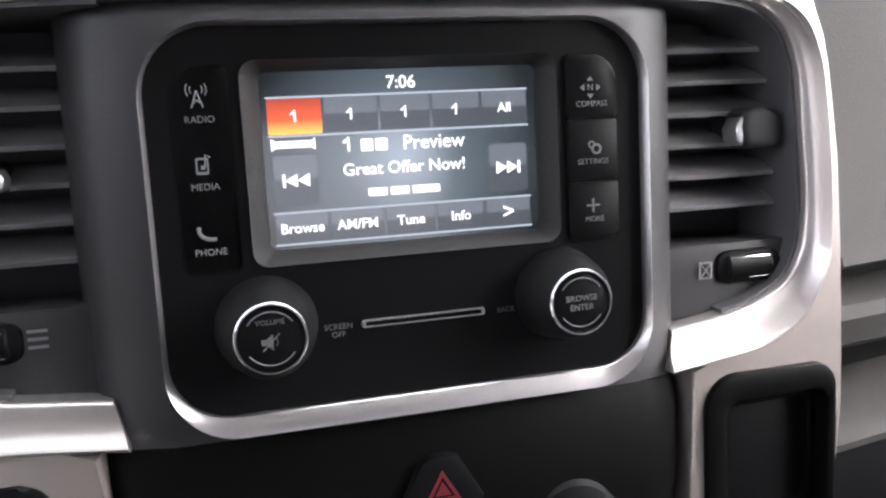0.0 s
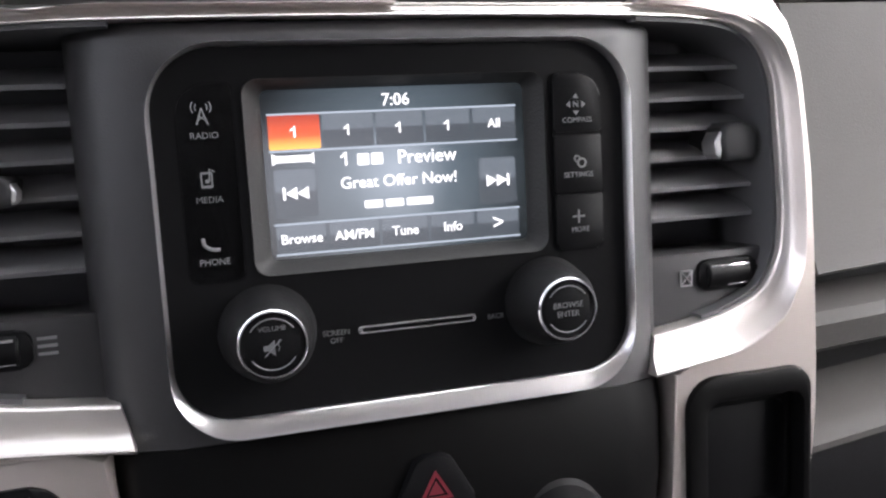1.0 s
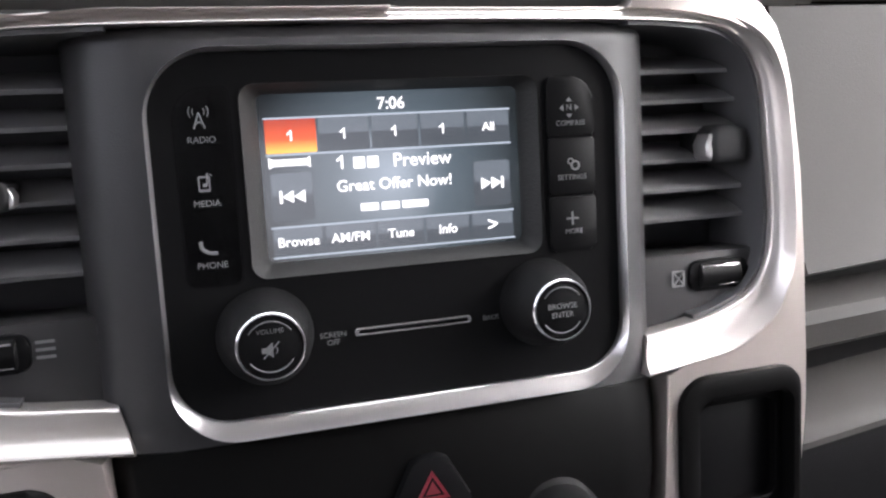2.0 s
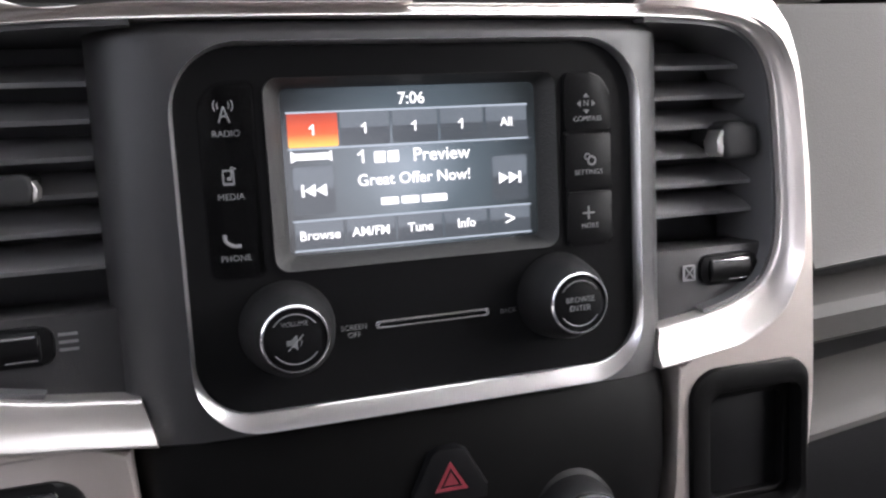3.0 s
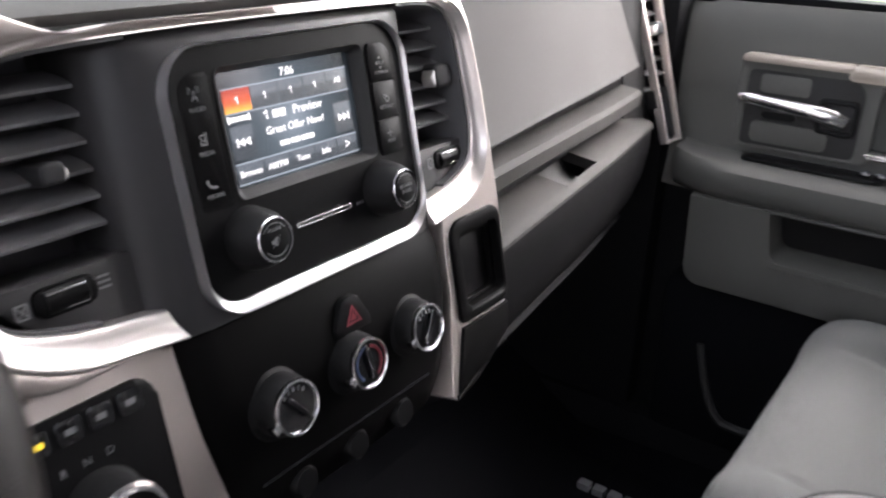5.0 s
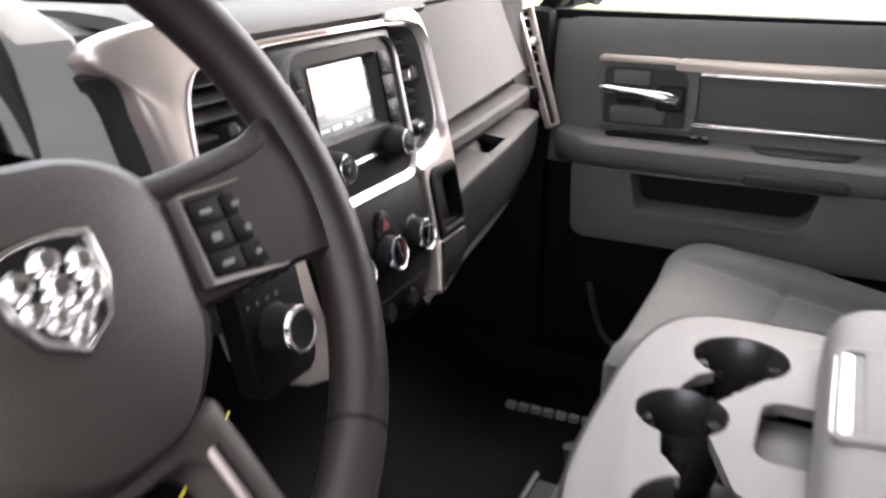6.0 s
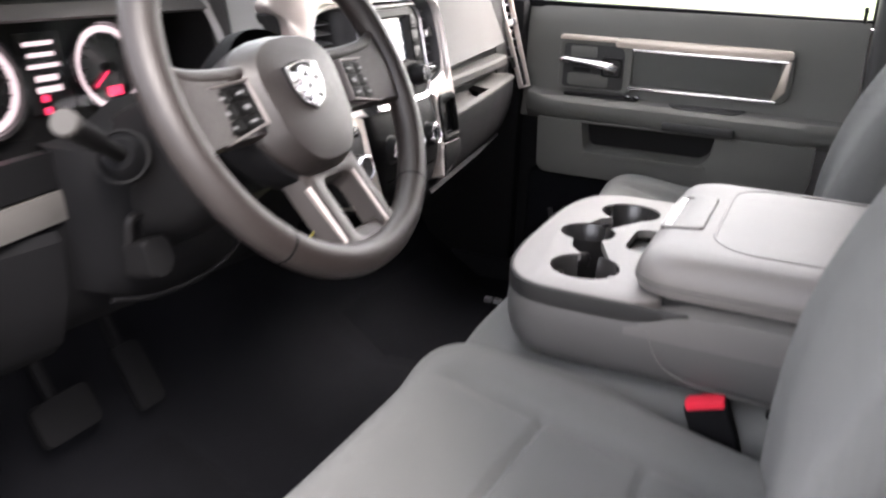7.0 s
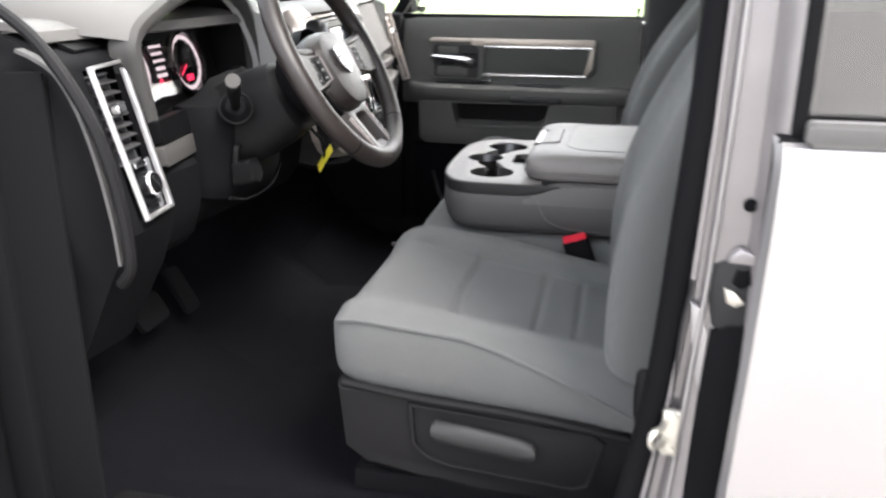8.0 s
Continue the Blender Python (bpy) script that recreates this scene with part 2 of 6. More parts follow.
def sweep(path, profile, outs, closed=False, scales=None):
    """Carries a closed profile of (side, out) along a path; outs: the direction that is 'out', one for all or one a point."""
    bm = bmesh.new()
    path = [Vector(p) for p in path]
    n, rows = len(path), []
    for i, p in enumerate(path):
        a, b = (path[i - 1], path[(i + 1) % n]) if closed else (path[max(i - 1, 0)], path[min(i + 1, n - 1)])
        t = (b - a).normalized()
        o = Vector(outs[i]) if isinstance(outs, list) else Vector(outs)
        s = t.cross(o).normalized()
        o = s.cross(t).normalized()
        k = scales[i] if scales else (1, 1)
        rows.append([bm.verts.new(p + s * q[0] * k[0] + o * q[1] * k[1]) for q in profile])
    m = len(profile)
    for i in range(n if closed else n - 1):
        a, b = rows[i], rows[(i + 1) % n]
        for j in range(m):
            bm.faces.new((a[j], a[(j + 1) % m], b[(j + 1) % m], b[j]))
    if not closed:
        bm.faces.new(rows[0])
        bm.faces.new(rows[-1][::-1])
    return bm


def circle2(r, n=10, k=1.0):
    return [(r * math.cos(2 * math.pi * i / n), k * r * math.sin(2 * math.pi * i / n)) for i in range(n)]


def tube(path, r, out=(0, 0, 1), n=10, closed=False):
    return sweep(path, circle2(r, n), out, closed)


def loft(rows, closed=False, caps=False, ring_caps=False):
    """Skin over rows of points. closed: each row is a loop; caps: close the first and last loop."""
    bm = bmesh.new()
    vs = [[bm.verts.new(p) for p in row] for row in rows]
    m = len(vs[0])
    for a, b in zip(vs, vs[1:]):
        for j in range(m if closed else m - 1):
            bm.faces.new((a[j], a[(j + 1) % m], b[(j + 1) % m], b[j]))
    if caps:
        bm.faces.new(vs[0])
        bm.faces.new(vs[-1][::-1])
    return bm


def slab(rows, thick):
    """An open skin with thickness."""
    bm = loft(rows)
    bmesh.ops.recalc_face_normals(bm, faces=bm.faces)
    bmesh.ops.solidify(bm, geom=bm.faces[:], thickness=thick)
    return bm


def smooth_line(points, n=8):
    """A Catmull-Rom line through the points."""
    p = [Vector(q) for q in points]
    p = [2 * p[0] - p[1], *p, 2 * p[-1] - p[-2]]
    out = []
    for a, b, c, d in zip(p, p[1:], p[2:], p[3:]):
        for i in range(n):
            t = i / n
            out.append(0.5 * (2 * b + (c - a) * t + (2 * a - 5 * b + 4 * c - d) * t * t + (3 * b - a - 3 * c + d) * t ** 3))
    out.append(p[-2])
    return out


def lettering(name, text, size, m, mat, parent, align="CENTER", depth=0.0001, bold=0.0):
    """Raised letters in the built-in font, flat on the local xy plane of m."""
    cu = bpy.data.curves.new(name, "FONT")
    cu.body, cu.size, cu.align_x, cu.align_y, cu.extrude, cu.offset = text, size, align, "CENTER", depth, bold
    cu.resolution_u = 3
    tmp = bpy.data.objects.new(name, cu)
    scene.collection.objects.link(tmp)
    dg = bpy.context.evaluated_depsgraph_get()
    me = bpy.data.meshes.new_from_object(tmp.evaluated_get(dg))
    bpy.data.objects.remove(tmp)
    bpy.data.curves.remove(cu)
    me.transform(m)
    me.materials.clear()
    me.materials.append(mat)
    ob = new(name, me)
    ob.parent = parent
    if parent.type == "EMPTY":
        ob.matrix_parent_inverse = Matrix.Translation(-parent.location)
    return ob


def cut_hole(target, tools):
    """Cuts openings with throw-away solids and keeps the result as plain mesh."""
    for bm in tools:
        me = bpy.data.meshes.new("cutter")
        bmesh.ops.recalc_face_normals(bm, faces=bm.faces)
        bm.to_mesh(me)
        bm.free()
        tool = bpy.data.objects.new("cutter", me)
        scene.collection.objects.link(tool)
        mod = target.modifiers.new("cut", "BOOLEAN")
        mod.object, mod.operation, mod.solver = tool, "DIFFERENCE", "EXACT"
        dg = bpy.context.evaluated_depsgraph_get()
        done = bpy.data.meshes.new_from_object(target.evaluated_get(dg))
        target.modifiers.clear()
        mats = target.data.materials[0]
        target.data = done
        done.materials.clear()
        done.materials.append(mats)
        bpy.data.objects.remove(tool)


# the tilted plane of the centre stack: u to the passenger, v up, w towards the cabin
TILT = radians(12)
U, V, W = Vector((1, 0, 0)), Vector((0, math.sin(TILT), math.cos(TILT))), Vector((0, -math.cos(TILT), math.sin(TILT)))
O = Vector((0, 0.024, 0.69))
MD = Matrix.Translation(O) @ Matrix((U, V, W)).transposed().to_4x4()
CU = 0.0055


def P(u, v, w=0.0):
    return O + U * u + V * v + W * w


def on_stack(u, v, w=0.0):
    return MD @ Matrix.Translation((u, v, w))


def aim(at, normal, up=(0, 0, 1)):
    """A pose whose local z is the normal and whose local y leans to up."""
    z = Vector(normal).normalized()
    x = Vector(up).cross(z).normalized()
    return Matrix.Translation(at) @ Matrix((x, z.cross(x), z)).transposed().to_4x4()


# ---- outside ----
def sheet(name, x0, x1, y0, y1, z, mat, label, category):
    bm = bmesh.new()
    bm.faces.new([bm.verts.new(p) for p in ((x0, y0, z), (x1, y0, z), (x1, y1, z), (x0, y1, z))])
    return tagged(part(name, bm, mat), label, category, kind="structure")


sheet("ground", -3000, 3000, -3000, 3000, -0.78, GRASS, "bright mown grass reaching the horizon", "ground")
sheet("parking_lot", -160, 9, -120, 120, -0.776, CONCRETE, "grey concrete lot under the truck", "pavement")

# ---- cab shell ----
floor_rows = []
for y, z in ((-1.9, 0.03), (-0.9, 0.03), (-0.3, 0.02), (0.18, 0.0), (0.34, 0.1), (0.5, 0.34), (0.56, 0.6)):
    floor_rows.append([(x, y, z + h) for x, h in ((-0.84, 0.0), (-0.5, 0), (-0.24, 0), (-0.14, 0.05), (0.0, 0.07), (0.14, 0.05), (0.24, 0), (0.5, 0), (0.84, 0.0))])
tagged(part("floor", slab(floor_rows, 0.03), CARPET), "black carpeted cab floor and firewall", "floor", kind="structure")
tagged(part("ceiling", box(-0.7, 0.7, -1.9, -0.1, 1.31, 1.36, 0.012), HEADLINER), "pale cloth headliner", "ceiling", kind="structure")
tagged(part("roof", box(-0.74, 0.74, -1.93, -0.08, 1.365, 1.39, 0.01), PAINT), "silver painted steel roof", "roof", kind="structure")

wind = [(x, y, z) for x, y, z in ((-0.76, 0.56, 0.8), (0.76, 0.56, 0.8), (0.68, -0.1, 1.34), (-0.68, -0.1, 1.34))]
tagged(pane_sheet("window_1", wind, SHADED, shade=True), "clear raked windshield glass", "windshield", kind="structure")
for s in (-1, 1):
    pil = sweep([(s * 0.86, 0.5, 0.72), (s * 0.82, 0.28, 0.95), (s * 0.72, -0.1, 1.32)], [(-0.03, -0.035), (0.03, -0.035), (0.03, 0.035), (-0.03, 0.035)], (s, 0, 0.3))
    tagged(part("pillar_a", pil, HEADLINER), "pale trimmed windshield pillar", "pillar", kind="structure")
    tagged(part("roof_rail", sweep([(s * 0.73, -0.1, 1.32), (s * 0.74, -0.9, 1.33), (s * 0.72, -1.9, 1.31)], [(-0.04, -0.03), (0.04, -0.03), (0.04, 0.03), (-0.04, 0.03)], (s, 0, 0)), HEADLINER), "pale trimmed roof rail", "pillar", kind="structure")
tagged(part("wall_front", box(-0.86, 0.86, 0.57, 0.6, 0.0, 0.8, 0.004), BLACK), "black firewall behind the dashboard", "wall", kind="structure")
tagged(part("wall_rear", ring([(-0.8, 0.0), (0.8, 0.0), (0.76, 1.34), (-0.76, 1.34)], [(-0.6, 0.76), (0.6, 0.76), (0.56, 1.2), (-0.56, 1.2)], 0, 0.05, aim((0, -1.95, 0), (0, 1, 0))), DARKGREY), "dark grey rear cab wall around the back window", "wall", kind="structure")
tagged(pane_sheet("window_2", [(0.6, -1.93, 0.75), (-0.6, -1.93, 0.75), (-0.6, -1.93, 1.21), (0.6, -1.93, 1.21)], REARTINT, shade=True), "unseen rear cab window, dark tint added to cut screen reflections", "window", kind="structure")
# passenger side behind the front door
tagged(part("pillar_b", box(0.78, 0.86, -0.84, -0.665, 0.0, 1.33, 0.02, 3), DARKGREY), "dark grey trimmed pillar with seat belt", "pillar", kind="structure")
side = ring([(0.82, 0.0), (1.94, 0.0), (1.94, 1.33), (0.82, 1.33)], [(0.9, 0.76), (1.7, 0.76), (1.62, 1.22), (0.9, 1.22)], 0, 0.08, aim((0.9, 0, 0), (-1, 0, 0)))
tagged(part("wall_right", side, DARKGREY), "dark grey trimmed rear side of the cab", "wall", kind="structure")
tagged(pane_sheet("window_3", [(0.865, -0.88, 0.74), (0.865, -1.72, 0.74), (0.865, -1.72, 1.24), (0.865, -0.88, 1.24)], REARTINT, shade=True), "unseen rear side window, dark tint added to cut screen reflections", "window", kind="structure")
# sill and kick panels: footwell shade is part of their near-black
tagged(part("sill_right", box(0.8, 0.92, -0.75, 0.6, -0.05, 0.06, 0.015), RUBBER_SHADE), "black sill under the passenger door", "sill", kind="structure")
tagged(part("kick_panel_right", box(0.81, 0.88, 0.1, 0.58, 0.05, 0.74, 0.02), RUBBER_SHADE), "black kick panel at the passenger footwell", "panel", kind="structure")
tagged(part("kick_panel_left", box(-0.88, -0.83, 0.26, 0.58, 0.0, 0.72, 0.02), RUBBER_SHADE), "black kick panel beside the pedals", "panel", kind="structure")
tagged(part("sill_left", box(-0.95, -0.76, -0.7, 0.4, -0.08, 0.012, 0.02), BLACK), "black step sill of the door opening", "sill", kind="structure")
tagged(part("sill_plate", box(-0.87, -0.8, -0.4, 0.15, 0.013, 0.02, 0.003), SATIN), "scuffed silver sill plate", "sill", kind="structure")

# ---- passenger door ----
door = thing("door_1", (0.85, -0.3, 0.3), "closed grey passenger door with armrest, pocket and satin trim", "door", kind="structure")
Y0, Y1 = 0.1, -0.66
prof = [(0.86, 0.728), (0.845, 0.727), (0.838, 0.715), (0.833, 0.69), (0.83, 0.66), (0.829, 0.6), (0.829, 0.55), (0.825, 0.53), (0.82, 0.5), (0.81, 0.46)]
rows = []
for i in range(15):
    y = Y0 + (Y1 - Y0) * i / 14
    dip = 0.012 * max(0, (y - 0.03) / 0.07) if y > 0.03 else 0
    rows.append([(x + dip, y, z - 0.008 * (y + 0.3)) for x, z in prof])
part("upper_panel", slab(rows, 0.02), DOORGREY, door)
part("door_shell", box(0.862, 0.97, Y1 - 0.02, Y0 + 0.03, 0.02, 0.715, 0.015), PAINT, door, "silver painted outer skin")
# armrest ledge: section swept along the door
rows = []
for i in range(20):
    k = i / 19
    y = 0.075 - 0.735 * k
    tip = min(1, (0.02 + k) / 0.1) ** 0.5
    rear = 1 - 0.35 * max(0, (k - 0.85) / 0.15)
    d = 0.088 * tip * rear
    zt = 0.524 - 0.004 * k
    rows.append([(0.835, y, zt + 0.006), (0.828, y, zt + 0.002), (0.828 - d * 0.6, y, zt + 0.001), (0.828 - d * 0.88, y, zt - 0.001), (0.828 - d * 0.98, y, zt - 0.009), (0.828 - d, y, zt - 0.022),
                 (0.828 - d * 0.95, y, zt - 0.04), (0.828 - d * 0.8, y, zt - 0.052), (0.828 - d * 0.5, y, zt - 0.06), (0.835, y, zt - 0.062)])
part("armrest", loft(rows, closed=True, caps=True), DOORGREY, door)
# lower panel with its map pocket
MP = aim((0.807, 0, 0), (-1, 0, -0.12))
outer = rrect(-0.03, 0.6, 0.333, 0.475, (0.025, 0.07, 0.004, 0.004), 6)
inner = [(u - 0.14 * (v - 0.4) * (1 if u < 0.2 else -1.6), v) for u, v in rrect(0.09, 0.375, 0.401, 0.47, (0.014, 0.03, 0.003, 0.003), 6)]
low = ring(outer, inner, -0.07, 0, MP, 0.006)
part("lower_panel", low, DOORGREY, door)
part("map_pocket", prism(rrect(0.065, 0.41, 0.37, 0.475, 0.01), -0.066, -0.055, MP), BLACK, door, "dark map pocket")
part("pocket_lip", prism(rrect(0.088, 0.377, 0.389, 0.4005, 0.005), -0.05, 0.004, MP, 0.004), DOORGREY, door)
part("kick_carpet", box(0.78, 0.86, -0.62, 0.06, 0.06, 0.33, 0.02), CARPET, door, "black carpeted door bottom")
part("kick_moulding", tube(smooth_line([(0.777, -0.012, 0.235), (0.777, -0.02, 0.2), (0.777, -0.036, 0.15), (0.777, -0.055, 0.12), (0.777, -0.09, 0.112), (0.777, -0.3, 0.112), (0.777, -0.58, 0.115)], 5), 0.0065, (1, 0, 0), 8), DARKGREY, door, "dark grey moulding edge")
part("front_edge", box(0.842, 0.8615, 0.028, 0.135, 0.05, 0.52, 0.006), RUBBER_SHADE, door, "black front edge of the door")
# pull handle dish and grip
# no hollow is cut: a dark plate on top carries the shade
part("grip_dish", prism([(-0.268, 0.808), (-0.284, 0.768), (-0.3, 0.76), (-0.41, 0.76), (-0.426, 0.768), (-0.442, 0.808)], 0.5, 0.5265, Matrix(((0, 1, 0, 0), (1, 0, 0, 0), (0, 0, 1, 0), (0, 0, 0, 1))), 0.003), DARKGREY, door, "dark plate on the armrest, grip hollow's shade as colour")
part("pull_strap", box(0.734, 0.744, -0.43, -0.27, 0.474, 0.494, 0.005, 3), DARKGREY, door)
# bezel with door handle and cloth insert
MB = aim((0.829, 0, 0), (-1, 0, 0))
bezel = part("trim_bezel", ring(rrect(-0.008, 0.525, 0.545, 0.663, (0.008, 0.03, 0.016, 0.014), 6), rrect(0.168, 0.5, 0.556, 0.642, (0.006, 0.022, 0.01, 0.006), 6), -0.004, 0.012, MB, 0.004), DOORGREY, door)
part("top_rail", prism(rrect(0.13, 0.522, 0.643, 0.664, (0.004, 0.008, 0.01, 0.012)), 0.006, 0.019, MB, 0.006), RAIL, bezel, "satin bronze-silver top rail")
part("rail_tail", prism(rrect(-0.006, 0.134, 0.6525, 0.6635, (0.003, 0.003, 0.003, 0.008)), 0.006, 0.0185, MB, 0.003), RAIL, bezel)
part("chrome_line", prism(rrect(0.172, 0.515, 0.6365, 0.6415, 0.002), 0.004, 0.0165, MB, 0.0015), CHROME, bezel)
part("chrome_line", prism(rrect(0.166, 0.5, 0.548, 0.5535, 0.0025), 0.004, 0.0165, MB, 0.0015), CHROME, bezel)
part("end_bracket", prism([(0.495, 0.553), (0.515, 0.575), (0.52, 0.64), (0.508, 0.64), (0.498, 0.58), (0.488, 0.5535)], 0.004, 0.016, MB, 0.002), RAIL, bezel, "satin bronze end bracket")
part("cloth_insert", prism(rrect(0.172, 0.496, 0.558, 0.636, (0.004, 0.02, 0.008, 0.004)), -0.004, 0.007, MB, 0.004), fabric("door_cloth", (0.07, 0.071, 0.066)), bezel, "dark grey cloth insert")
part("handle_bezel", ring(rrect(-0.006, 0.172, 0.536, 0.657, (0.01, 0.012, 0.012, 0.022), 6), rrect(0.006, 0.152, 0.541, 0.641, (0.006, 0.008, 0.02, 0.008), 6), -0.004, 0.0155, MB, 0.004, inner_d1=0.0125), DOORGREY, bezel, "rounded grey bezel round the handle")
# almost flush plate; the scoop's shade is its darker colour
cup = part("handle_cup", prism(rrect(0.004, 0.154, 0.539, 0.643, 0.008), -0.004, 0.0122, MB), DARKGREY, bezel, "dark flush plate, handle scoop's shade as colour")
part("cup_pad", prism(rrect(0.022, 0.086, 0.613, 0.638, 0.005), 0.0122, 0.0148, MB, 0.0015), DOORGREY, cup)
part("cup_ledge", prism(rrect(0.018, 0.118, 0.545, 0.574, 0.008), 0.0122, 0.0165, MB, 0.003), DOORGREY, cup)
part("handle_base", ring(rrect(0.1, 0.15, 0.57, 0.617, 0.008), rrect(0.106, 0.144, 0.576, 0.611, 0.005), 0.0122, 0.019, MB, 0.0015), BLACK, cup)
part("door_handle", moved(sweep(smooth_line([(0.0, 0.6045, 0.024), (0.016, 0.605, 0.029), (0.05, 0.603, 0.032), (0.09, 0.6, 0.032), (0.12, 0.595, 0.029), (0.135, 0.588, 0.02)], 5), [(x * 0.9, y * 0.55) for x, y in circle2(0.0105, 10)], (0, 0, 1), scales=[(0.7 + 0.5 * i / 25, 1) for i in range(26)]), MB), CHROME, bezel, "chrome pull handle")
part("lock_rocker", prism(rrect(0.03, 0.075, 0.579, 0.589, 0.004), 0.0122, 0.018, MB, 0.002), BLACK, cup)
sw = part("switch_plate", prism(rrect(0.02, 0.2, -0.018, 0.018, 0.012), 0, 0.004, aim((0.795, 0, 0.5255), (0, 0, 1), (1, 0, 0)) @ Matrix.Rotation(0, 4, "Z"), 0.002), FACE, door, "black window switch plate")
for k in (-0.175, -0.195):
    part("window_switch", box(0.785, 0.8, k - 0.007, k + 0.007, 0.529, 0.537, 0.003), PIANO, sw)
part("lock_pin", lathe([(0.0, 0.035), (0.004, 0.034), (0.0055, 0.03), (0.004, 0.02), (0.004, 0)], Matrix.Translation((0.848, -0.645, 0.728)), 12), BLACK, door, "black lock pin")
win = part("window_frame", ring([(-0.14, 0.72), (0.68, 0.72), (0.7, 1.31), (0.25, 1.31), (-0.14, 0.74)], [(-0.11, 0.735), (0.66, 0.735), (0.66, 1.28), (0.26, 1.28), (-0.1, 0.745)], 0, 0.05, aim((0.9, 0, 0), (-1, 0, 0))), RUBBER_SHADE, door, "black window frame")
pane_sheet("pane", [(0.88, 0.12, 0.7), (0.88, -0.67, 0.7), (0.88, -0.67, 1.29), (0.88, -0.26, 1.29)], PANE, win)
# outside mirror, seen over the door top
mir = thing("side_mirror", (1.05, 0.12, 0.74), "black outside mirror on the passenger door", "mirror")
part("housing", moved(lathe([(0, 0.05), (0.07, 0.045), (0.09, 0.02), (0.095, -0.02), (0.0, -0.03)], None, 20), Matrix.Translation((1.08, 0.11, 0.86)) @ Matrix.Rotation(radians(-90), 4, "X") @ Matrix.Diagonal((1, 1.4, 1, 1))), RUBBER_SHADE, mir)
part("mirror_glass", moved(prism(rrect(-0.08, 0.08, -0.11, 0.11, 0.03), 0, 0.004), aim((1.08, 0.08, 0.86), (-0.25, -1, 0))), CHROME, mir, "mirror glass")
part("arm", box(0.95, 1.08, 0.1, 0.14, 0.73, 0.78, 0.012), RUBBER_SHADE, mir)

# ---- rear door and pillar of the driver's side ----
rear = thing("rear_door", (-0.95, -1.2, -0.2), "closed silver rear door with dark tinted window", "door", kind="structure")
prof = [(-0.955, 0.709), (-0.972, 0.702), (-0.98, 0.68), (-0.988, 0.6), (-0.994, 0.48), (-0.996, 0.35), (-0.992, 0.22), (-0.985, 0.05), (-0.97, -0.15), (-0.955, -0.28)]
rows = [[(x + 0.02 * (k == 0), y + (0.008 + 0.04 * max(0.0, 0.68 - z)) * (k < 4), z) for x, z in prof] for k, y in enumerate((-0.773, -0.779, -0.8, -0.9, -1.1, -1.3, -1.5, -1.75, -1.95))]
part("outer_skin", slab(rows, 0.012), PAINT, rear)
# near-black box: shade between jamb and door is in its colour
part("door_edge", box(-0.962, -0.925, -0.795, -0.768, -0.27, 0.71, 0.005), RUBBER_SHADE, rear, "door edge with black seal, shade put into its black")
part("inner_panel", box(-0.93, -0.84, -1.9, -0.8, 0.0, 0.715, 0.02), DARKGREY, rear)
part("belt_moulding", prism(rrect(0.792, 1.95, 0.704, 0.73, 0.006), 0.0, 0.017, aim((-0.958, 0, 0), (-1, 0, 0), (0, 0, 1)), 0.006), GREY, rear, "grey rubber belt moulding")
fr = part("window_frame", ring([(0.782, 0.705), (1.95, 0.705), (1.93, 1.31), (0.782, 1.31)], [(0.795, 0.714), (1.7, 0.714), (1.62, 1.27), (0.795, 1.27)], -0.02, 0.014, aim((-0.94, 0, 0), (-1, 0, 0))), RUBBER_SHADE, rear, "black window frame")
pane_sheet("pane", [(-0.945, -0.785, 0.7), (-0.945, -0.785, 1.3), (-0.945, -1.75, 1.3), (-0.945, -1.75, 0.7)], TINTED, fr, "dark tinted glass")

pb = thing("pillar_b_left", (-0.88, -0.72, 0.0), "silver painted door jamb with rubber seal and striker", "pillar", kind="structure")
rows = []
for z, dy in ((-0.1, 0.045), (0.1, 0.04), (0.2, 0.035), (0.3, 0.022), (0.38, 0.012), (0.5, 0.0), (0.6, -0.004), (0.7, -0.008), (0.9, -0.012), (1.1, -0.014), (1.33, -0.01)):
    k = 0.012 * math.sin(z * 9)
    dip = 0.012 * math.exp(-((z - 0.53) / 0.05) ** 2)
    rows.append([(-0.868, -0.697 + dy, z), (-0.878, -0.7 + dy, z), (-0.886, -0.702 + dy, z), (-0.888, -0.707 + dy, z), (-0.88, -0.71 + dy * 0.9, z), (-0.881, -0.716 + dy * 0.8, z), (-0.895, -0.719 + dy * 0.7, z), (-0.899 + dip * 0.4, -0.732 + dy * 0.5 + k * 0.2, z), (-0.901 + dip, -0.745 + dy * 0.3 + k * 0.2, z), (-0.903 + dip * 0.6, -0.76, z), (-0.914, -0.765, z), (-0.927, -0.768, z), (-0.94, -0.785, z)])
part("jamb", slab(rows, 0.01), JAMB, pb, "silver-pink painted jamb", angle=50)
seal = [(-0.862, -0.703, 1.25), (-0.87, -0.703, 0.85), (-0.874, -0.69, 0.56), (-0.875, -0.677, 0.36), (-0.874, -0.652, 0.2), (-0.868, -0.62, 0.02), (-0.85, -0.56, -0.02)]
part("door_seal", sweep(smooth_line(seal, 6), [(x * 1.0, y * 0.8) for x, y in circle2(0.018, 10)], (-1, 0.3, 0)), RUBBER_SHADE, pb, "black rubber door seal")
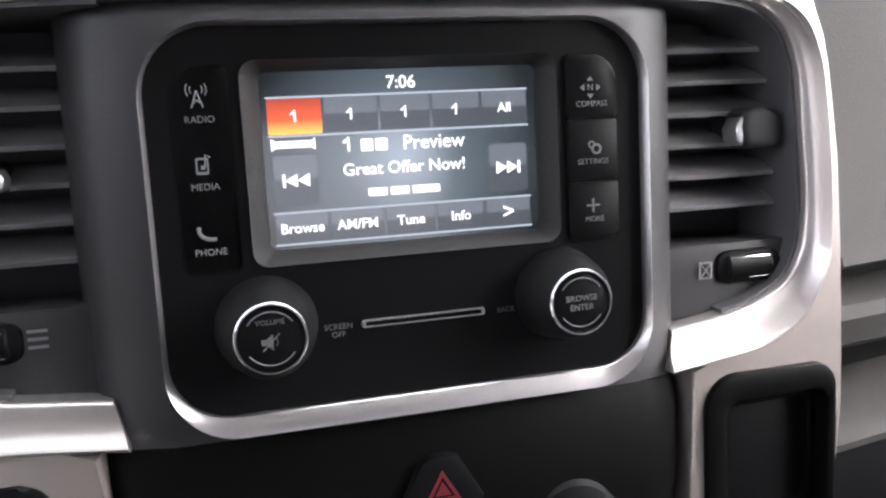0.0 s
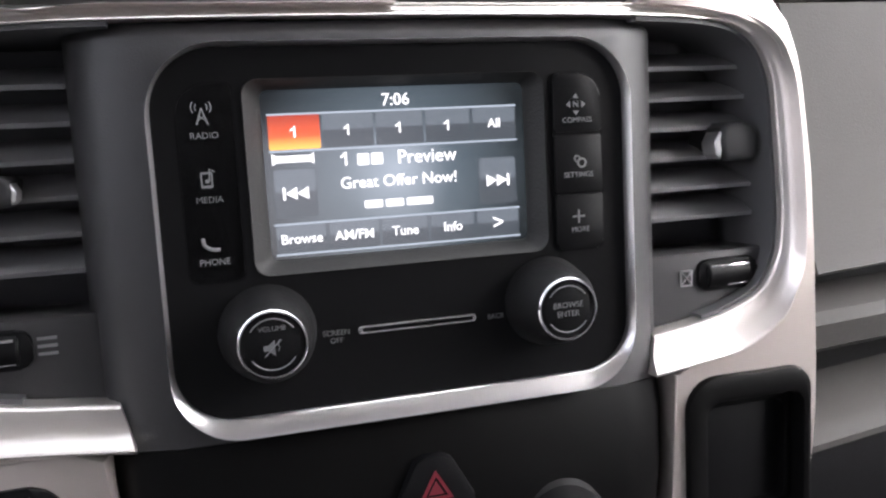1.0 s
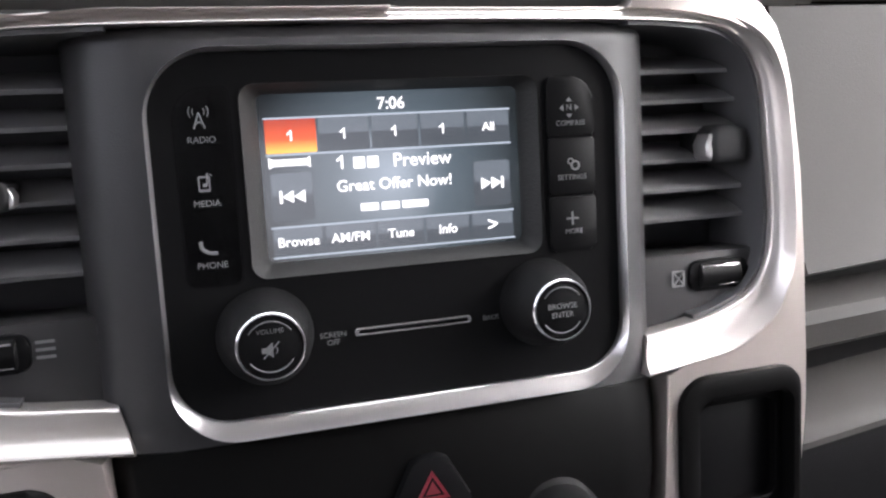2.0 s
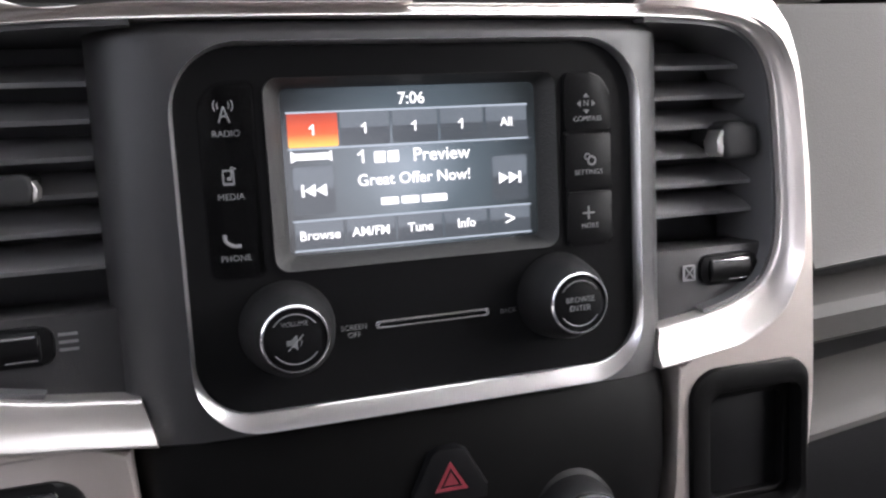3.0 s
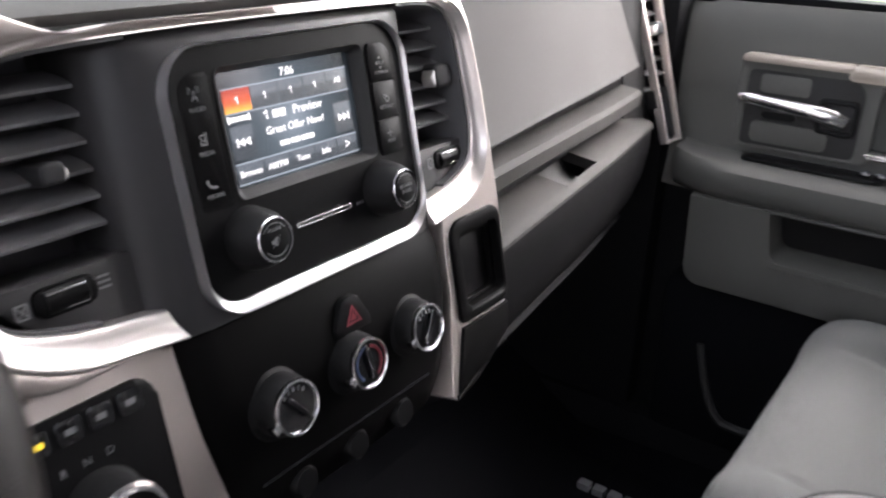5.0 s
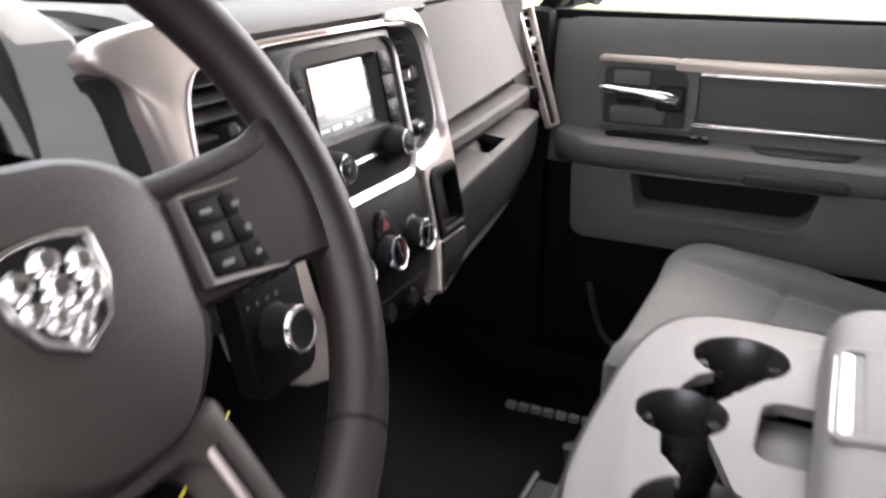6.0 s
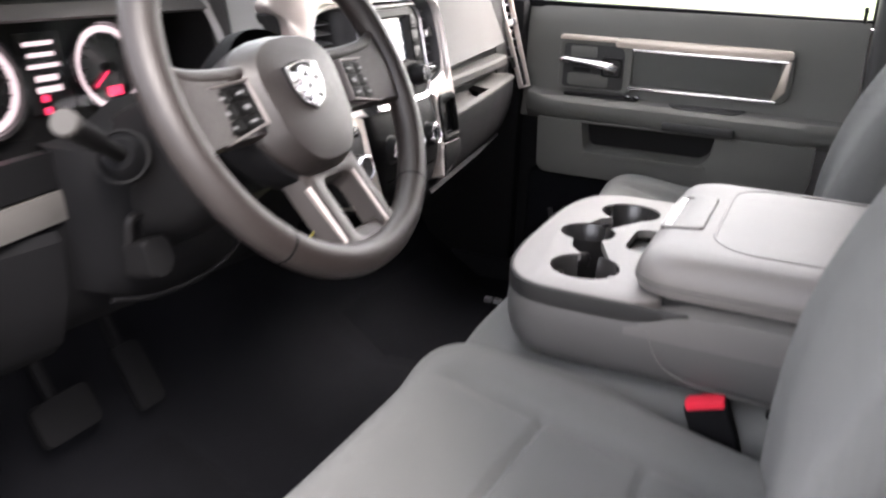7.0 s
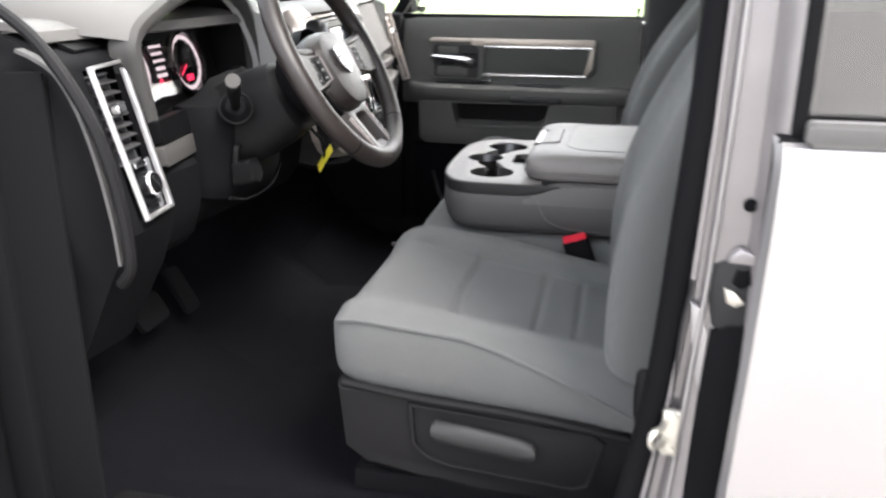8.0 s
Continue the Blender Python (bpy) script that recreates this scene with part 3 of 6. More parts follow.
part("sealant_bead", sweep(smooth_line([(-0.9, -0.722 + 0.7 * d, z) for z, d in ((1.2, -0.012), (0.8, -0.01), (0.55, 0.0), (0.42, 0.012), (0.3, 0.022), (0.15, 0.036), (0.0, 0.042))], 5), circle2(0.0035, 8), (-1, 0, 0)), PAINT, pb, "bright painted bead")
part("jamb_seam", sweep(smooth_line([(-0.891, -0.7 + d, z) for z, d in ((0.52, -0.004), (0.45, 0.004), (0.36, 0.006), (0.28, 0.018), (0.1, 0.034))], 5), [(-0.001, -0.005), (0.001, -0.005), (0.001, 0.005), (-0.001, 0.005)], (-1, 0, 0)), DARKGREY, pb, "grey seam sealer")
part("inner_trim", box(-0.874, -0.76, -0.82, -0.69, 0.0, 1.3, 0.02, 3), RUBBER_SHADE, pb, "grey inner pillar trim")
MJ = Matrix(((0.35, 0, -1, -0.643), (1, 0, 0, 0), (0, 1, 0, 0), (0, 0, 0, 1)))
# raised dark plates: shade of the gap and latch hollow as colour
part("jamb_shade", prism([(-0.73, 0.462), (-0.724, 0.38), (-0.72, 0.26), (-0.712, -0.05), (-0.77, -0.05), (-0.77, 0.478), (-0.748, 0.474)], -0.004, 0.006, MJ, 0.002), RUBBER_SHADE, pb, "dark plate laid on as the shade of the jamb gap")
part("latch_shade", prism([(-0.72, 0.542), (-0.724, 0.5), (-0.73, 0.47), (-0.748, 0.462), (-0.77, 0.48), (-0.769, 0.556), (-0.738, 0.553)], -0.004, 0.0035, MJ, 0.0015), DARKGREY, pb, "dark plate laid on as the shade round the latch")
part("catch_ledge", prism([(-0.738, 0.5525), (-0.77, 0.554), (-0.77, 0.566), (-0.752, 0.572), (-0.742, 0.563)], -0.004, 0.009, MJ, 0.003), JAMB, pb, "painted ledge over the latch")
part("latch_pawl", prism([(-0.746, 0.528), (-0.756, 0.522), (-0.768, 0.53), (-0.764, 0.546), (-0.75, 0.544)], -0.004, 0.008, MJ, 0.003), RUBBER_SHADE, pb)
part("latch_tooth", prism([(-0.738, 0.521), (-0.742, 0.502), (-0.752, 0.499), (-0.763, 0.506), (-0.75, 0.519)], -0.004, 0.0085, MJ, 0.003), STEEL, pb, "bright latch tooth")
# highlight on the jamb, painted as a paler plate
part("jamb_highlight", prism([(-0.704, 0.494), (-0.709, 0.45), (-0.717, 0.4), (-0.7245, 0.375), (-0.7275, 0.457), (-0.717, 0.488)], -0.006, 0.005, MJ, 0.002), PAINT, pb, "paler plate laid on as a highlight of the jamb")
st = part("striker_plate", box(-0.906, -0.896, -0.708, -0.684, 0.285, 0.35, 0.004), STEEL, pb, "zinc striker plate")
part("striker_loop", tube(smooth_line([(-0.9, -0.69, 0.336), (-0.925, -0.683, 0.336), (-0.938, -0.672, 0.333), (-0.94, -0.669, 0.324), (-0.938, -0.672, 0.315), (-0.925, -0.683, 0.312), (-0.9, -0.69, 0.312)], 4), 0.004, (0, 0, 1)), STEEL, st)
for k in (0.295, 0.343):
    part("striker_screw", lathe([(0, 0.004), (0.004, 0.0035), (0.005, 0)], aim((-0.906, -0.698, k), (-1, 0, 0)), 10), STEEL, st)
# raised black disc in place of the dark bolt hole
part("bolt_hole_disc", lathe([(0, 0.006), (0.005, 0.006), (0.006, 0.003), (0.008, 0.002), (0.008, 0)], aim((-0.905, -0.757, 0.622), (-1, 0.2, 0)), 12), RUBBER_SHADE, pb)
# front door frame of the driver's side
pa = thing("pillar_hinge_left", (-0.9, 0.3, 0.0), "grey hinge pillar with black door seal", "pillar", kind="structure")
part("hinge_post", box(-0.96, -0.885, 0.3, 0.45, -0.1, 0.8, 0.02, 3), RUBBER_SHADE, pa)
part("door_seal", sweep(smooth_line([(-0.86, 0.3, 0.87), (-0.865, 0.19, 0.805), (-0.87, 0.137, 0.752), (-0.872, 0.092, 0.675), (-0.872, 0.069, 0.592), (-0.872, 0.06, 0.51), (-0.87, 0.064, 0.465), (-0.862, 0.085, 0.44)], 6), circle2(0.009, 8), (-1, 0, 0)), BLACK, pa, "black rubber door seal")
part("seal_flange", sweep(smooth_line([(-0.857, 0.2, 0.768), (-0.859, 0.172, 0.757), (-0.86, 0.143, 0.737), (-0.861, 0.117, 0.69), (-0.862, 0.096, 0.615), (-0.862, 0.084, 0.535), (-0.862, 0.08, 0.47)], 6), [(-0.003, -0.008), (0.002, -0.0075), (0.003, 0.0), (0.002, 0.0075), (-0.003, 0.008)], (-1, 0, 0)), GREY, pa, "grey trim edge of the door opening")

# ---- dashboard ----
dash = thing("dashboard", (0, 0.3, 0.3), "two-tone charcoal and grey truck dashboard", "dashboard")


def y_right(x):
    """How far the passenger's side of the dashboard bows forward."""
    return 0.025 + 0.137 * (x - 0.21) + 0.03 * max(0, x - 0.55)


def right_rows(prof, x0, x1, n=12, taper=0.0):
    return [[(x0 + (x1 - x0) * i / n, y_right(x0 + (x1 - x0) * i / n) + y, z - taper * i / n) for y, z in prof] for i in range(n + 1)]


XR0 = 0.2
part("top_pad", slab(right_rows([(0.45, 0.79), (0.3, 0.803), (0.14, 0.806), (0.085, 0.802), (0.07, 0.792), (0.066, 0.782)], XR0, 0.8), 0.012), GREY, dash, "grey grained top pad")
part("upper_glovebox_door", slab(right_rows([(0.064, 0.776), (0.062, 0.772), (0.046, 0.73), (0.028, 0.69), (0.012, 0.655), (0.007, 0.648), (0.012, 0.6445)], 0.2185, 0.69), 0.01), DASHGREY, dash)
# bar and shelf: shade below the glovebox door is in their tone
part("glovebox_bar", slab(right_rows([(0.03, 0.632), (0.004, 0.629), (-0.001, 0.624), (0.0, 0.61), (0.004, 0.606), (0.03, 0.603)], 0.207, 0.69, taper=0.012), 0.006), DASHGREY_SHADE, dash, "grey grab bar of the glovebox")
part("inner_frame", slab(right_rows([(0.1, 0.8), (0.085, 0.78), (0.035, 0.645), (0.033, 0.6), (0.035, 0.57)], XR0, 0.715), 0.008), BLACK, dash)
ledge_p = [(0.05, 0.575), (0.03, 0.572), (-0.002, 0.568), (-0.0095, 0.5655), (-0.0125, 0.562), (-0.0125, 0.558)]
part("shelf", slab(right_rows(ledge_p, XR0, 0.40, 6), 0.012), DASHGREY_SHADE, dash)
part("shelf", slab(right_rows(ledge_p, 0.50, 0.735, 6), 0.012), DASHGREY_SHADE, dash)
part("shelf_notch", slab(right_rows([(0.05, 0.572), (0.034, 0.55), (0.01, 0.542), (0.0, 0.546), (-0.003, 0.552), (-0.003, 0.55)], 0.40, 0.50, 4), 0.01), DARKGREY, dash, "dark finger notch in the shelf")
# lower glovebox door near black, with the footwell's shade as colour
part("lower_glovebox_door", slab(right_rows([(-0.0115, 0.5575), (-0.0125, 0.552), (-0.0125, 0.53), (-0.006, 0.49), (0.006, 0.455), (0.02, 0.43), (0.03, 0.425)], XR0 + 0.005, 0.725), 0.01), RUBBER_SHADE, dash)
part("shelf_lip", slab(right_rows([(-0.004, 0.5685), (-0.0095, 0.5655), (-0.0125, 0.562), (-0.0125, 0.558)], 0.399, 0.501, 4), 0.008), DASHGREY_SHADE, dash)
part("under_panel", slab(right_rows([(0.03, 0.42), (0.07, 0.385), (0.16, 0.37), (0.35, 0.4)], XR0, 0.75), 0.01), RUBBER_SHADE, dash)
CHEEK = {1: part("end_cheek", slab([[(0.70, 0.162, 0.785), (0.735, 0.132, 0.77), (0.79, 0.162, 0.78), (0.83, 0.232, 0.78)], [(0.70, 0.147, 0.72), (0.735, 0.127, 0.7), (0.80, 0.142, 0.7), (0.84, 0.232, 0.7)], [(0.70, 0.127, 0.62), (0.735, 0.112, 0.6), (0.80, 0.122, 0.6), (0.84, 0.232, 0.6)], [(0.70, 0.117, 0.54), (0.73, 0.107, 0.52), (0.79, 0.117, 0.51), (0.83, 0.232, 0.51)], [(0.71, 0.132, 0.42), (0.74, 0.132, 0.42), (0.79, 0.152, 0.42), (0.83, 0.252, 0.42)]], 0.012), DARKGREY, dash)}

# centre stack shell: a crowned panel that rolls back at its sides
def stack_rows(steps):
    rows = []
    for v, w in steps:
        k = 1.0 if v > -0.08 else 1.0 - 0.1 * (-0.08 - v) / 0.14
        rows.append([P(CU + u * k, v, w + d) for u, d in ((-0.127, -0.05), (-0.125, -0.022), (-0.12, -0.013), (-0.112, -0.005), (-0.095, 0), (0, 0.001), (0.095, 0), (0.112, -0.005), (0.12, -0.013), (0.125, -0.022), (0.127, -0.05))])
    return rows


# one plastic in two tones: lit above, shaded below, as colour
cut_hole(part("centre_panel", slab(stack_rows(((0.0868, -0.05), (0.0866, -0.02), (0.0862, -0.0135), (0.0852, -0.0115), (0.0812, -0.0062), (0.0798, -0.0054), (0.076, -0.0055), (0.0, -0.0056), (-0.045, -0.0055), (-0.0765, -0.0045))), 0.006), STACK, dash, "dark satin centre panel"), [prism(rrect(-0.088, 0.1007, -0.068, 0.0738, 0.022), -0.05, 0.05, MD)])
part("control_panel", slab(stack_rows(((-0.0768, -0.0045), (-0.09, 0.0), (-0.12, 0.003), (-0.16, 0.0), (-0.19, -0.008), (-0.215, -0.02), (-0.225, -0.04))), 0.006), LOWSTACK, dash, "lower control panel with shade put into its black colour")
part("stack_groove", prism(rrect(CU - 0.085, CU + 0.082, -0.1835, -0.1815, 0.0008), 0.0, 0.0012, on_stack(0, 0, -0.006)), PIANO, dash)
for k in (-0.05, 0.0, 0.05):
    part("power_socket_cap", lathe([(0.0, 0.006), (0.009, 0.006), (0.0105, 0.004), (0.011, 0)], on_stack(CU + k, -0.2, -0.012), 20), FACE, dash)

# silver trim that sweeps over the stack and round both outer vents: inner edge, then the step to the outer panel
INNER = [(0.0055, 0.0882), (0.0587, 0.088), (0.1124, 0.0872), (0.1411, 0.0858), (0.1585, 0.0832), (0.17, 0.0788), (0.1788, 0.072), (0.184, 0.062), (0.1868, 0.05), (0.1887, 0.0262), (0.1906, 0.002), (0.1905, -0.0139), (0.1882, -0.028), (0.1803, -0.041), (0.1653, -0.0489), (0.1488, -0.0535), (0.1326, -0.056), (0.1215, -0.0575)]
STEP = [(0.0055, 0.0912), (0.056, 0.091), (0.114, 0.0907), (0.1418, 0.089), (0.1622, 0.0868), (0.1748, 0.0822), (0.1838, 0.0745), (0.1897, 0.0635), (0.193, 0.0515), (0.196, 0.028), (0.1976, 0.004), (0.198, -0.014), (0.1972, -0.03), (0.1925, -0.043), (0.185, -0.0552), (0.1647, -0.0672), (0.14, -0.0715), (0.1165, -0.0745)]
OUTER = [(0.112, 0.0912), (0.1175, 0.0985), (0.15, 0.0998), (0.17, 0.0985), (0.181, 0.0925), (0.1895, 0.0825), (0.1944, 0.0676), (0.1972, 0.0546), (0.1989, 0.0414), (0.2023, 0.0146), (0.2045, -0.0265), (0.2055, -0.0686), (0.2057, -0.0787), (0.2055, -0.1), (0.202, -0.155), (0.185, -0.19), (0.16, -0.205), (0.116, -0.2195), (0.1115, -0.215), (0.1255, -0.1331), (0.1275, -0.0755)]
TURN = [1, 1, 1, 0.85, 0.5, 0.2] + [0] * 12
# the driver's side: a wider vent, and a broad end that runs on towards the gauges
BROAD = {4: (-0.19, 0.115, -0.006), 5: (-0.222, 0.1175, -0.009), 6: (-0.252, 0.1125, -0.014), 7: (-0.2665, 0.1035, -0.019), 8: (-0.2655, 0.0925, -0.02), 9: (-0.2475, 0.0765, -0.013), 10: (-0.2415, 0.05, -0.009), 11: (-0.237, 0.024, -0.007), 12: (-0.233, -0.005, -0.006), 13: (-0.225, -0.035, -0.005), 14: (-0.209, -0.0585, -0.005), 15: (-0.184, -0.0725, -0.004)}


def side_u(u, s):
    """A place beside the stack, mirrored for the driver's side, where the vent is wider."""
    return u if s > 0 else 2 * CU - (u if u < 0.13 else 0.13 + (u - 0.13) * 1.38)


for s in (1, -1):
    ins = smooth_line([P(side_u(u, s), v - 0.0016 * k, -0.012 + 0.0085 * k) for (u, v), k in zip(INNER, TURN)], 6)
    steps = smooth_line([P(side_u(u, s), v + 0.0012 * k, -0.002 - 0.008 * k) for (u, v), k in zip(STEP, TURN)], 6)
    rows = []
    for a, b in zip(ins, steps):
        c = b - a
        rows.append([a - W * 0.02, a - W * 0.0012, a + c * 0.03 + W * 0.0006, a + c * 0.12 + W * 0.0009, a + c * 0.3 - W * 0.0006, a + c * 0.5 - W * 0.0012, a + c * 0.7 - W * 0.0008, a + c * 0.86 + W * 0.0006, a + c * 0.95 + W * 0.0009, b + W * 0.0, b - W * 0.02])
    part("vent_trim", loft(rows, closed=True, caps=True), BEVEL, dash, "hollowed satin chrome vent surround", angle=60)
    part("vent_wall", slab([[p - W * 0.002, p - W * 0.02, p - W * 0.045] for p in ins[12:-12]], 0.002), VENTWALL, dash)
    if s > 0:
        rim = OUTER + [(u, v) for u, v in STEP[2:-1][::-1]]
        side = part("side_panel", prism(rim, -0.05, -0.0045, MD, 0.0016), SATIN, dash, "satin silver side panel round vent and cubby")
        cut_hole(side, [prism(rrect(0.136, 0.1995, -0.157, -0.083, 0.006), -0.08, 0.05, MD)])
    else:
        rows = []
        for i, (u, v) in enumerate(STEP):
            b = P(side_u(u, s), v, -0.0045)
            o = P(*BROAD[i]) if i in BROAD else b + (b - P(side_u(INNER[i][0], s), INNER[i][1], -0.0045)).normalized() * 0.001
            c = o - b
            rows.append([b - W * 0.02, b, b + c * 0.03 + W * 0.0008, b + c * 0.25 + W * 0.0018, b + c * 0.55 + W * 0.002, b + c * 0.85 + W * 0.0012, b + c * 0.96 - W * 0.001, o - W * 0.005, o - W * 0.022])
        part("broad_trim", loft([smooth_line(col, 5) for col in zip(*rows)], closed=False), SATIN, dash, "broad satin silver trim beside the gauges", angle=60)
        low = [(0.1268, -0.0755), (0.14, -0.0725), (0.1647, -0.068), (0.188, -0.066), (0.2085, -0.072), (0.2085, -0.1), (0.202, -0.16), (0.185, -0.19), (0.16, -0.205), (0.112, -0.2195), (0.1075, -0.215), (0.1225, -0.1331)]
        part("side_panel", prism([(2 * CU - u, v) for u, v in low], -0.05, -0.0045, MD, 0.002), SATIN, dash, "satin silver lower side panel")

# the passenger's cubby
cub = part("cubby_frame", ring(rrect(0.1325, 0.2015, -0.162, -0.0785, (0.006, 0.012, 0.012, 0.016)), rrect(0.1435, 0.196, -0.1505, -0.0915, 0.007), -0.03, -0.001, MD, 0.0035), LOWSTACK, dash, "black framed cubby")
part("cubby_blank", prism(rrect(0.141, 0.198, -0.153, -0.088, 0.006), -0.05, -0.0145, MD, 0.002), FACE, cub, "smooth black blank panel")
part("cubby_step", ring(rrect(0.1433, 0.1962, -0.1507, -0.0913, 0.007), rrect(0.1485, 0.1915, -0.147, -0.0965, 0.005), -0.02, -0.0095, MD, 0.001), LOWSTACK, cub)
part("cubby_line", box(0.146, 0.194, -0.1545, -0.1528, -0.004, -0.0004, 0.0006, m=MD), DARKGREY, cub)
# bin and its edge carry the stack's shade in their near-black
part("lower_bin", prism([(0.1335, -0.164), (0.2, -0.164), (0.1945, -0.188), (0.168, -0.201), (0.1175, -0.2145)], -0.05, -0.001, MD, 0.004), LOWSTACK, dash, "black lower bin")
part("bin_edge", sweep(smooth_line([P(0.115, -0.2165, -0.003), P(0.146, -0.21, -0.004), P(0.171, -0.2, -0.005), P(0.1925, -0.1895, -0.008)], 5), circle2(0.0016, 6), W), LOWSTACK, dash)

# left dashboard: panels between the driver's vent and the stack
def left_rows(prof, x0, x1, n=10, bow=0.12):
    out = []
    for i in range(n + 1):
        x = x0 + (x1 - x0) * i / n
        out.append([(x, 0.03 + bow * (-x - 0.2) + y, z) for y, z in prof])
    return out


part("top_pad", slab(left_rows([(0.42, 0.79), (0.25, 0.803), (0.16, 0.804), (0.12, 0.8), (0.09, 0.79), (0.085, 0.775)], -0.82, -0.2), 0.012), GREY, dash, "grey grained top pad")
part("top_pad_middle", slab([[(x, y, z) for y, z in ((0.5, 0.79), (0.3, 0.805), (0.14, 0.806), (0.1, 0.803), (0.072, 0.797), (0.058, 0.79), (0.053, 0.784))] for x in (-0.21, -0.1, 0.0, 0.1, 0.21)], 0.01), GREY, dash)
part("pad_lip", slab([[(x, y, z) for y, z in ((0.12, 0.803), (0.085, 0.8), (0.066, 0.792), (0.056, 0.785))] for x in (0.205, 0.212, 0.219)], 0.008), GREY, dash)
part("tray_mat", box(-0.14, 0.15, 0.13, 0.3, 0.806, 0.812, 0.004), RUBBER_SHADE, dash, "black rubber tray mat on the pad")
# driver's lower panels take footwell shade in the colour too
part("lower_fascia", slab(left_rows([(0.06, 0.64), (0.035, 0.62), (0.03, 0.575), (0.03, 0.52), (0.04, 0.47), (0.07, 0.43), (0.14, 0.4)], -0.7, -0.2), 0.012), RUBBER_SHADE, dash)
part("knee_panel", slab([[(x, 0.03 + 0.12 * (-x - 0.2) + y, z) for y, z in ((0.02, 0.57), (0.012, 0.56), (0.012, 0.5), (0.03, 0.44), (0.05, 0.42), (0.12, 0.38))] for x in (-0.7, -0.66, -0.62, -0.6)], 0.01), RUBBER_SHADE, dash, "black knee panel")
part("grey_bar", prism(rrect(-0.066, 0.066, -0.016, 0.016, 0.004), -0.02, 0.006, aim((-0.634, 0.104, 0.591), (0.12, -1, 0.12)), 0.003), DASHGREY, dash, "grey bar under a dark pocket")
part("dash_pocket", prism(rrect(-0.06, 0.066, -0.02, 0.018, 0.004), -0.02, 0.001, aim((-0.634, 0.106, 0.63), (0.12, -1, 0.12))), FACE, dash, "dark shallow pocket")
CHEEK[-1] = part("side_cheek", slab([[(-0.7, 0.24, 0.795), (-0.715, 0.24, 0.793), (-0.83, 0.25, 0.785), (-0.85, 0.29, 0.78)], [(-0.7, 0.2, 0.772), (-0.715, 0.2, 0.77), (-0.83, 0.205, 0.768), (-0.852, 0.28, 0.766)], [(-0.7, 0.158, 0.757), (-0.715, 0.155, 0.756), (-0.83, 0.16, 0.754), (-0.855, 0.25, 0.754)], [(-0.697, 0.146, 0.745), (-0.715, 0.145, 0.744), (-0.832, 0.152, 0.742), (-0.855, 0.24, 0.742)], [(-0.695, 0.13, 0.69), (-0.715, 0.130, 0.69), (-0.835, 0.135, 0.69), (-0.855, 0.2, 0.69)], [(-0.698, 0.106, 0.6), (-0.715, 0.104, 0.6), (-0.835, 0.109, 0.6), (-0.855, 0.18, 0.6)], [(-0.7, 0.08, 0.51), (-0.715, 0.078, 0.5), (-0.83, 0.082, 0.5), (-0.85, 0.17, 0.5)], [(-0.7, 0.112, 0.42), (-0.72, 0.112, 0.42), (-0.82, 0.132, 0.42), (-0.84, 0.232, 0.42)], [(-0.7, 0.19, 0.28), (-0.72, 0.19, 0.28), (-0.82, 0.2, 0.28), (-0.84, 0.28, 0.28)]], 0.012), RUBBER_SHADE, dash)
part("end_cap", box(-0.858, -0.846, 0.17, 0.55, 0.0, 0.74, 0.006), RUBBER_SHADE, dash, "black side cap of the dashboard")
part("demister_grille", moved(prism(rrect(-0.04, 0.04, -0.015, 0.015, 0.004), -0.002, 0.003), aim((-0.748, 0.178, 0.7655), (0, -0.36, 1), (0, 1, 0.36))), FACE, dash, "black demister grille")

# flank between the gauge hood and the broad trim
flank, web = [], []
for z, hx, tx in ((0.56, -0.286, -0.222), (0.6, -0.284, -0.227), (0.65, -0.281, -0.232), (0.7, -0.282, -0.237), (0.74, -0.289, -0.243), (0.757, -0.294, -0.25), (0.77, -0.299, -0.262), (0.79, -0.31, -0.268), (0.808, -0.325, -0.274), (0.823, -0.345, -0.285), (0.832, -0.36, -0.3)):
    ty, lean = 0.05 + 0.2 * (z - 0.7), 0.25 * max(0, z - 0.715)
    far = hx + 0.034 if z < 0.76 else tx + 0.004
    back = 0.079 + lean if z < 0.76 else ty + 0.022 + 1.2 * max(0, z - 0.79)
    flank.append([(hx - 0.004, 0.122 + lean, z), (hx + 0.003, 0.112 + lean, z), ((hx + far) / 2, (0.112 + lean + back) / 2 - 0.002, z), (far, back, z), (far + 0.004, back + 0.003, z)])
    if z < 0.775:
        web.append([(far - 0.001, back + 0.005, z), ((far + tx) / 2, (back + ty) / 2 + 0.016, z), (tx - 0.002, ty + 0.012, z), (tx + 0.012, ty + 0.004, z)])
# the flank's light is put into its pale colour
part("hood_flank", slab(flank, 0.006), FLANK_LIT, dash, "gauge hood flank, pale for the light and haze on it")
part("side_web", slab(web, 0.006), DARKGREY, dash, "dark panel beside the broad trim")

# instrument cluster
clu = thing("instrument_cluster", (-0.5, 0.2, 0.62), "hooded instrument cluster with two lit round gauges", "gauge cluster")
MC = aim((-0.5, 0.205, 0.705), (0, -1, 0.22))
brow = smooth_line([Vector((x, 0, z)) for x, z in ((-0.662, 0.604), (-0.672, 0.64), (-0.683, 0.69), (-0.696, 0.742), (-0.699, 0.762), (-0.682, 0.778), (-0.64, 0.795), (-0.585, 0.813), (-0.5, 0.829), (-0.41, 0.833), (-0.35, 0.825), (-0.314, 0.798), (-0.295, 0.762), (-0.285, 0.72), (-0.281, 0.66), (-0.285, 0.6))], 4)
rim_rows, lining, top = [], [], []
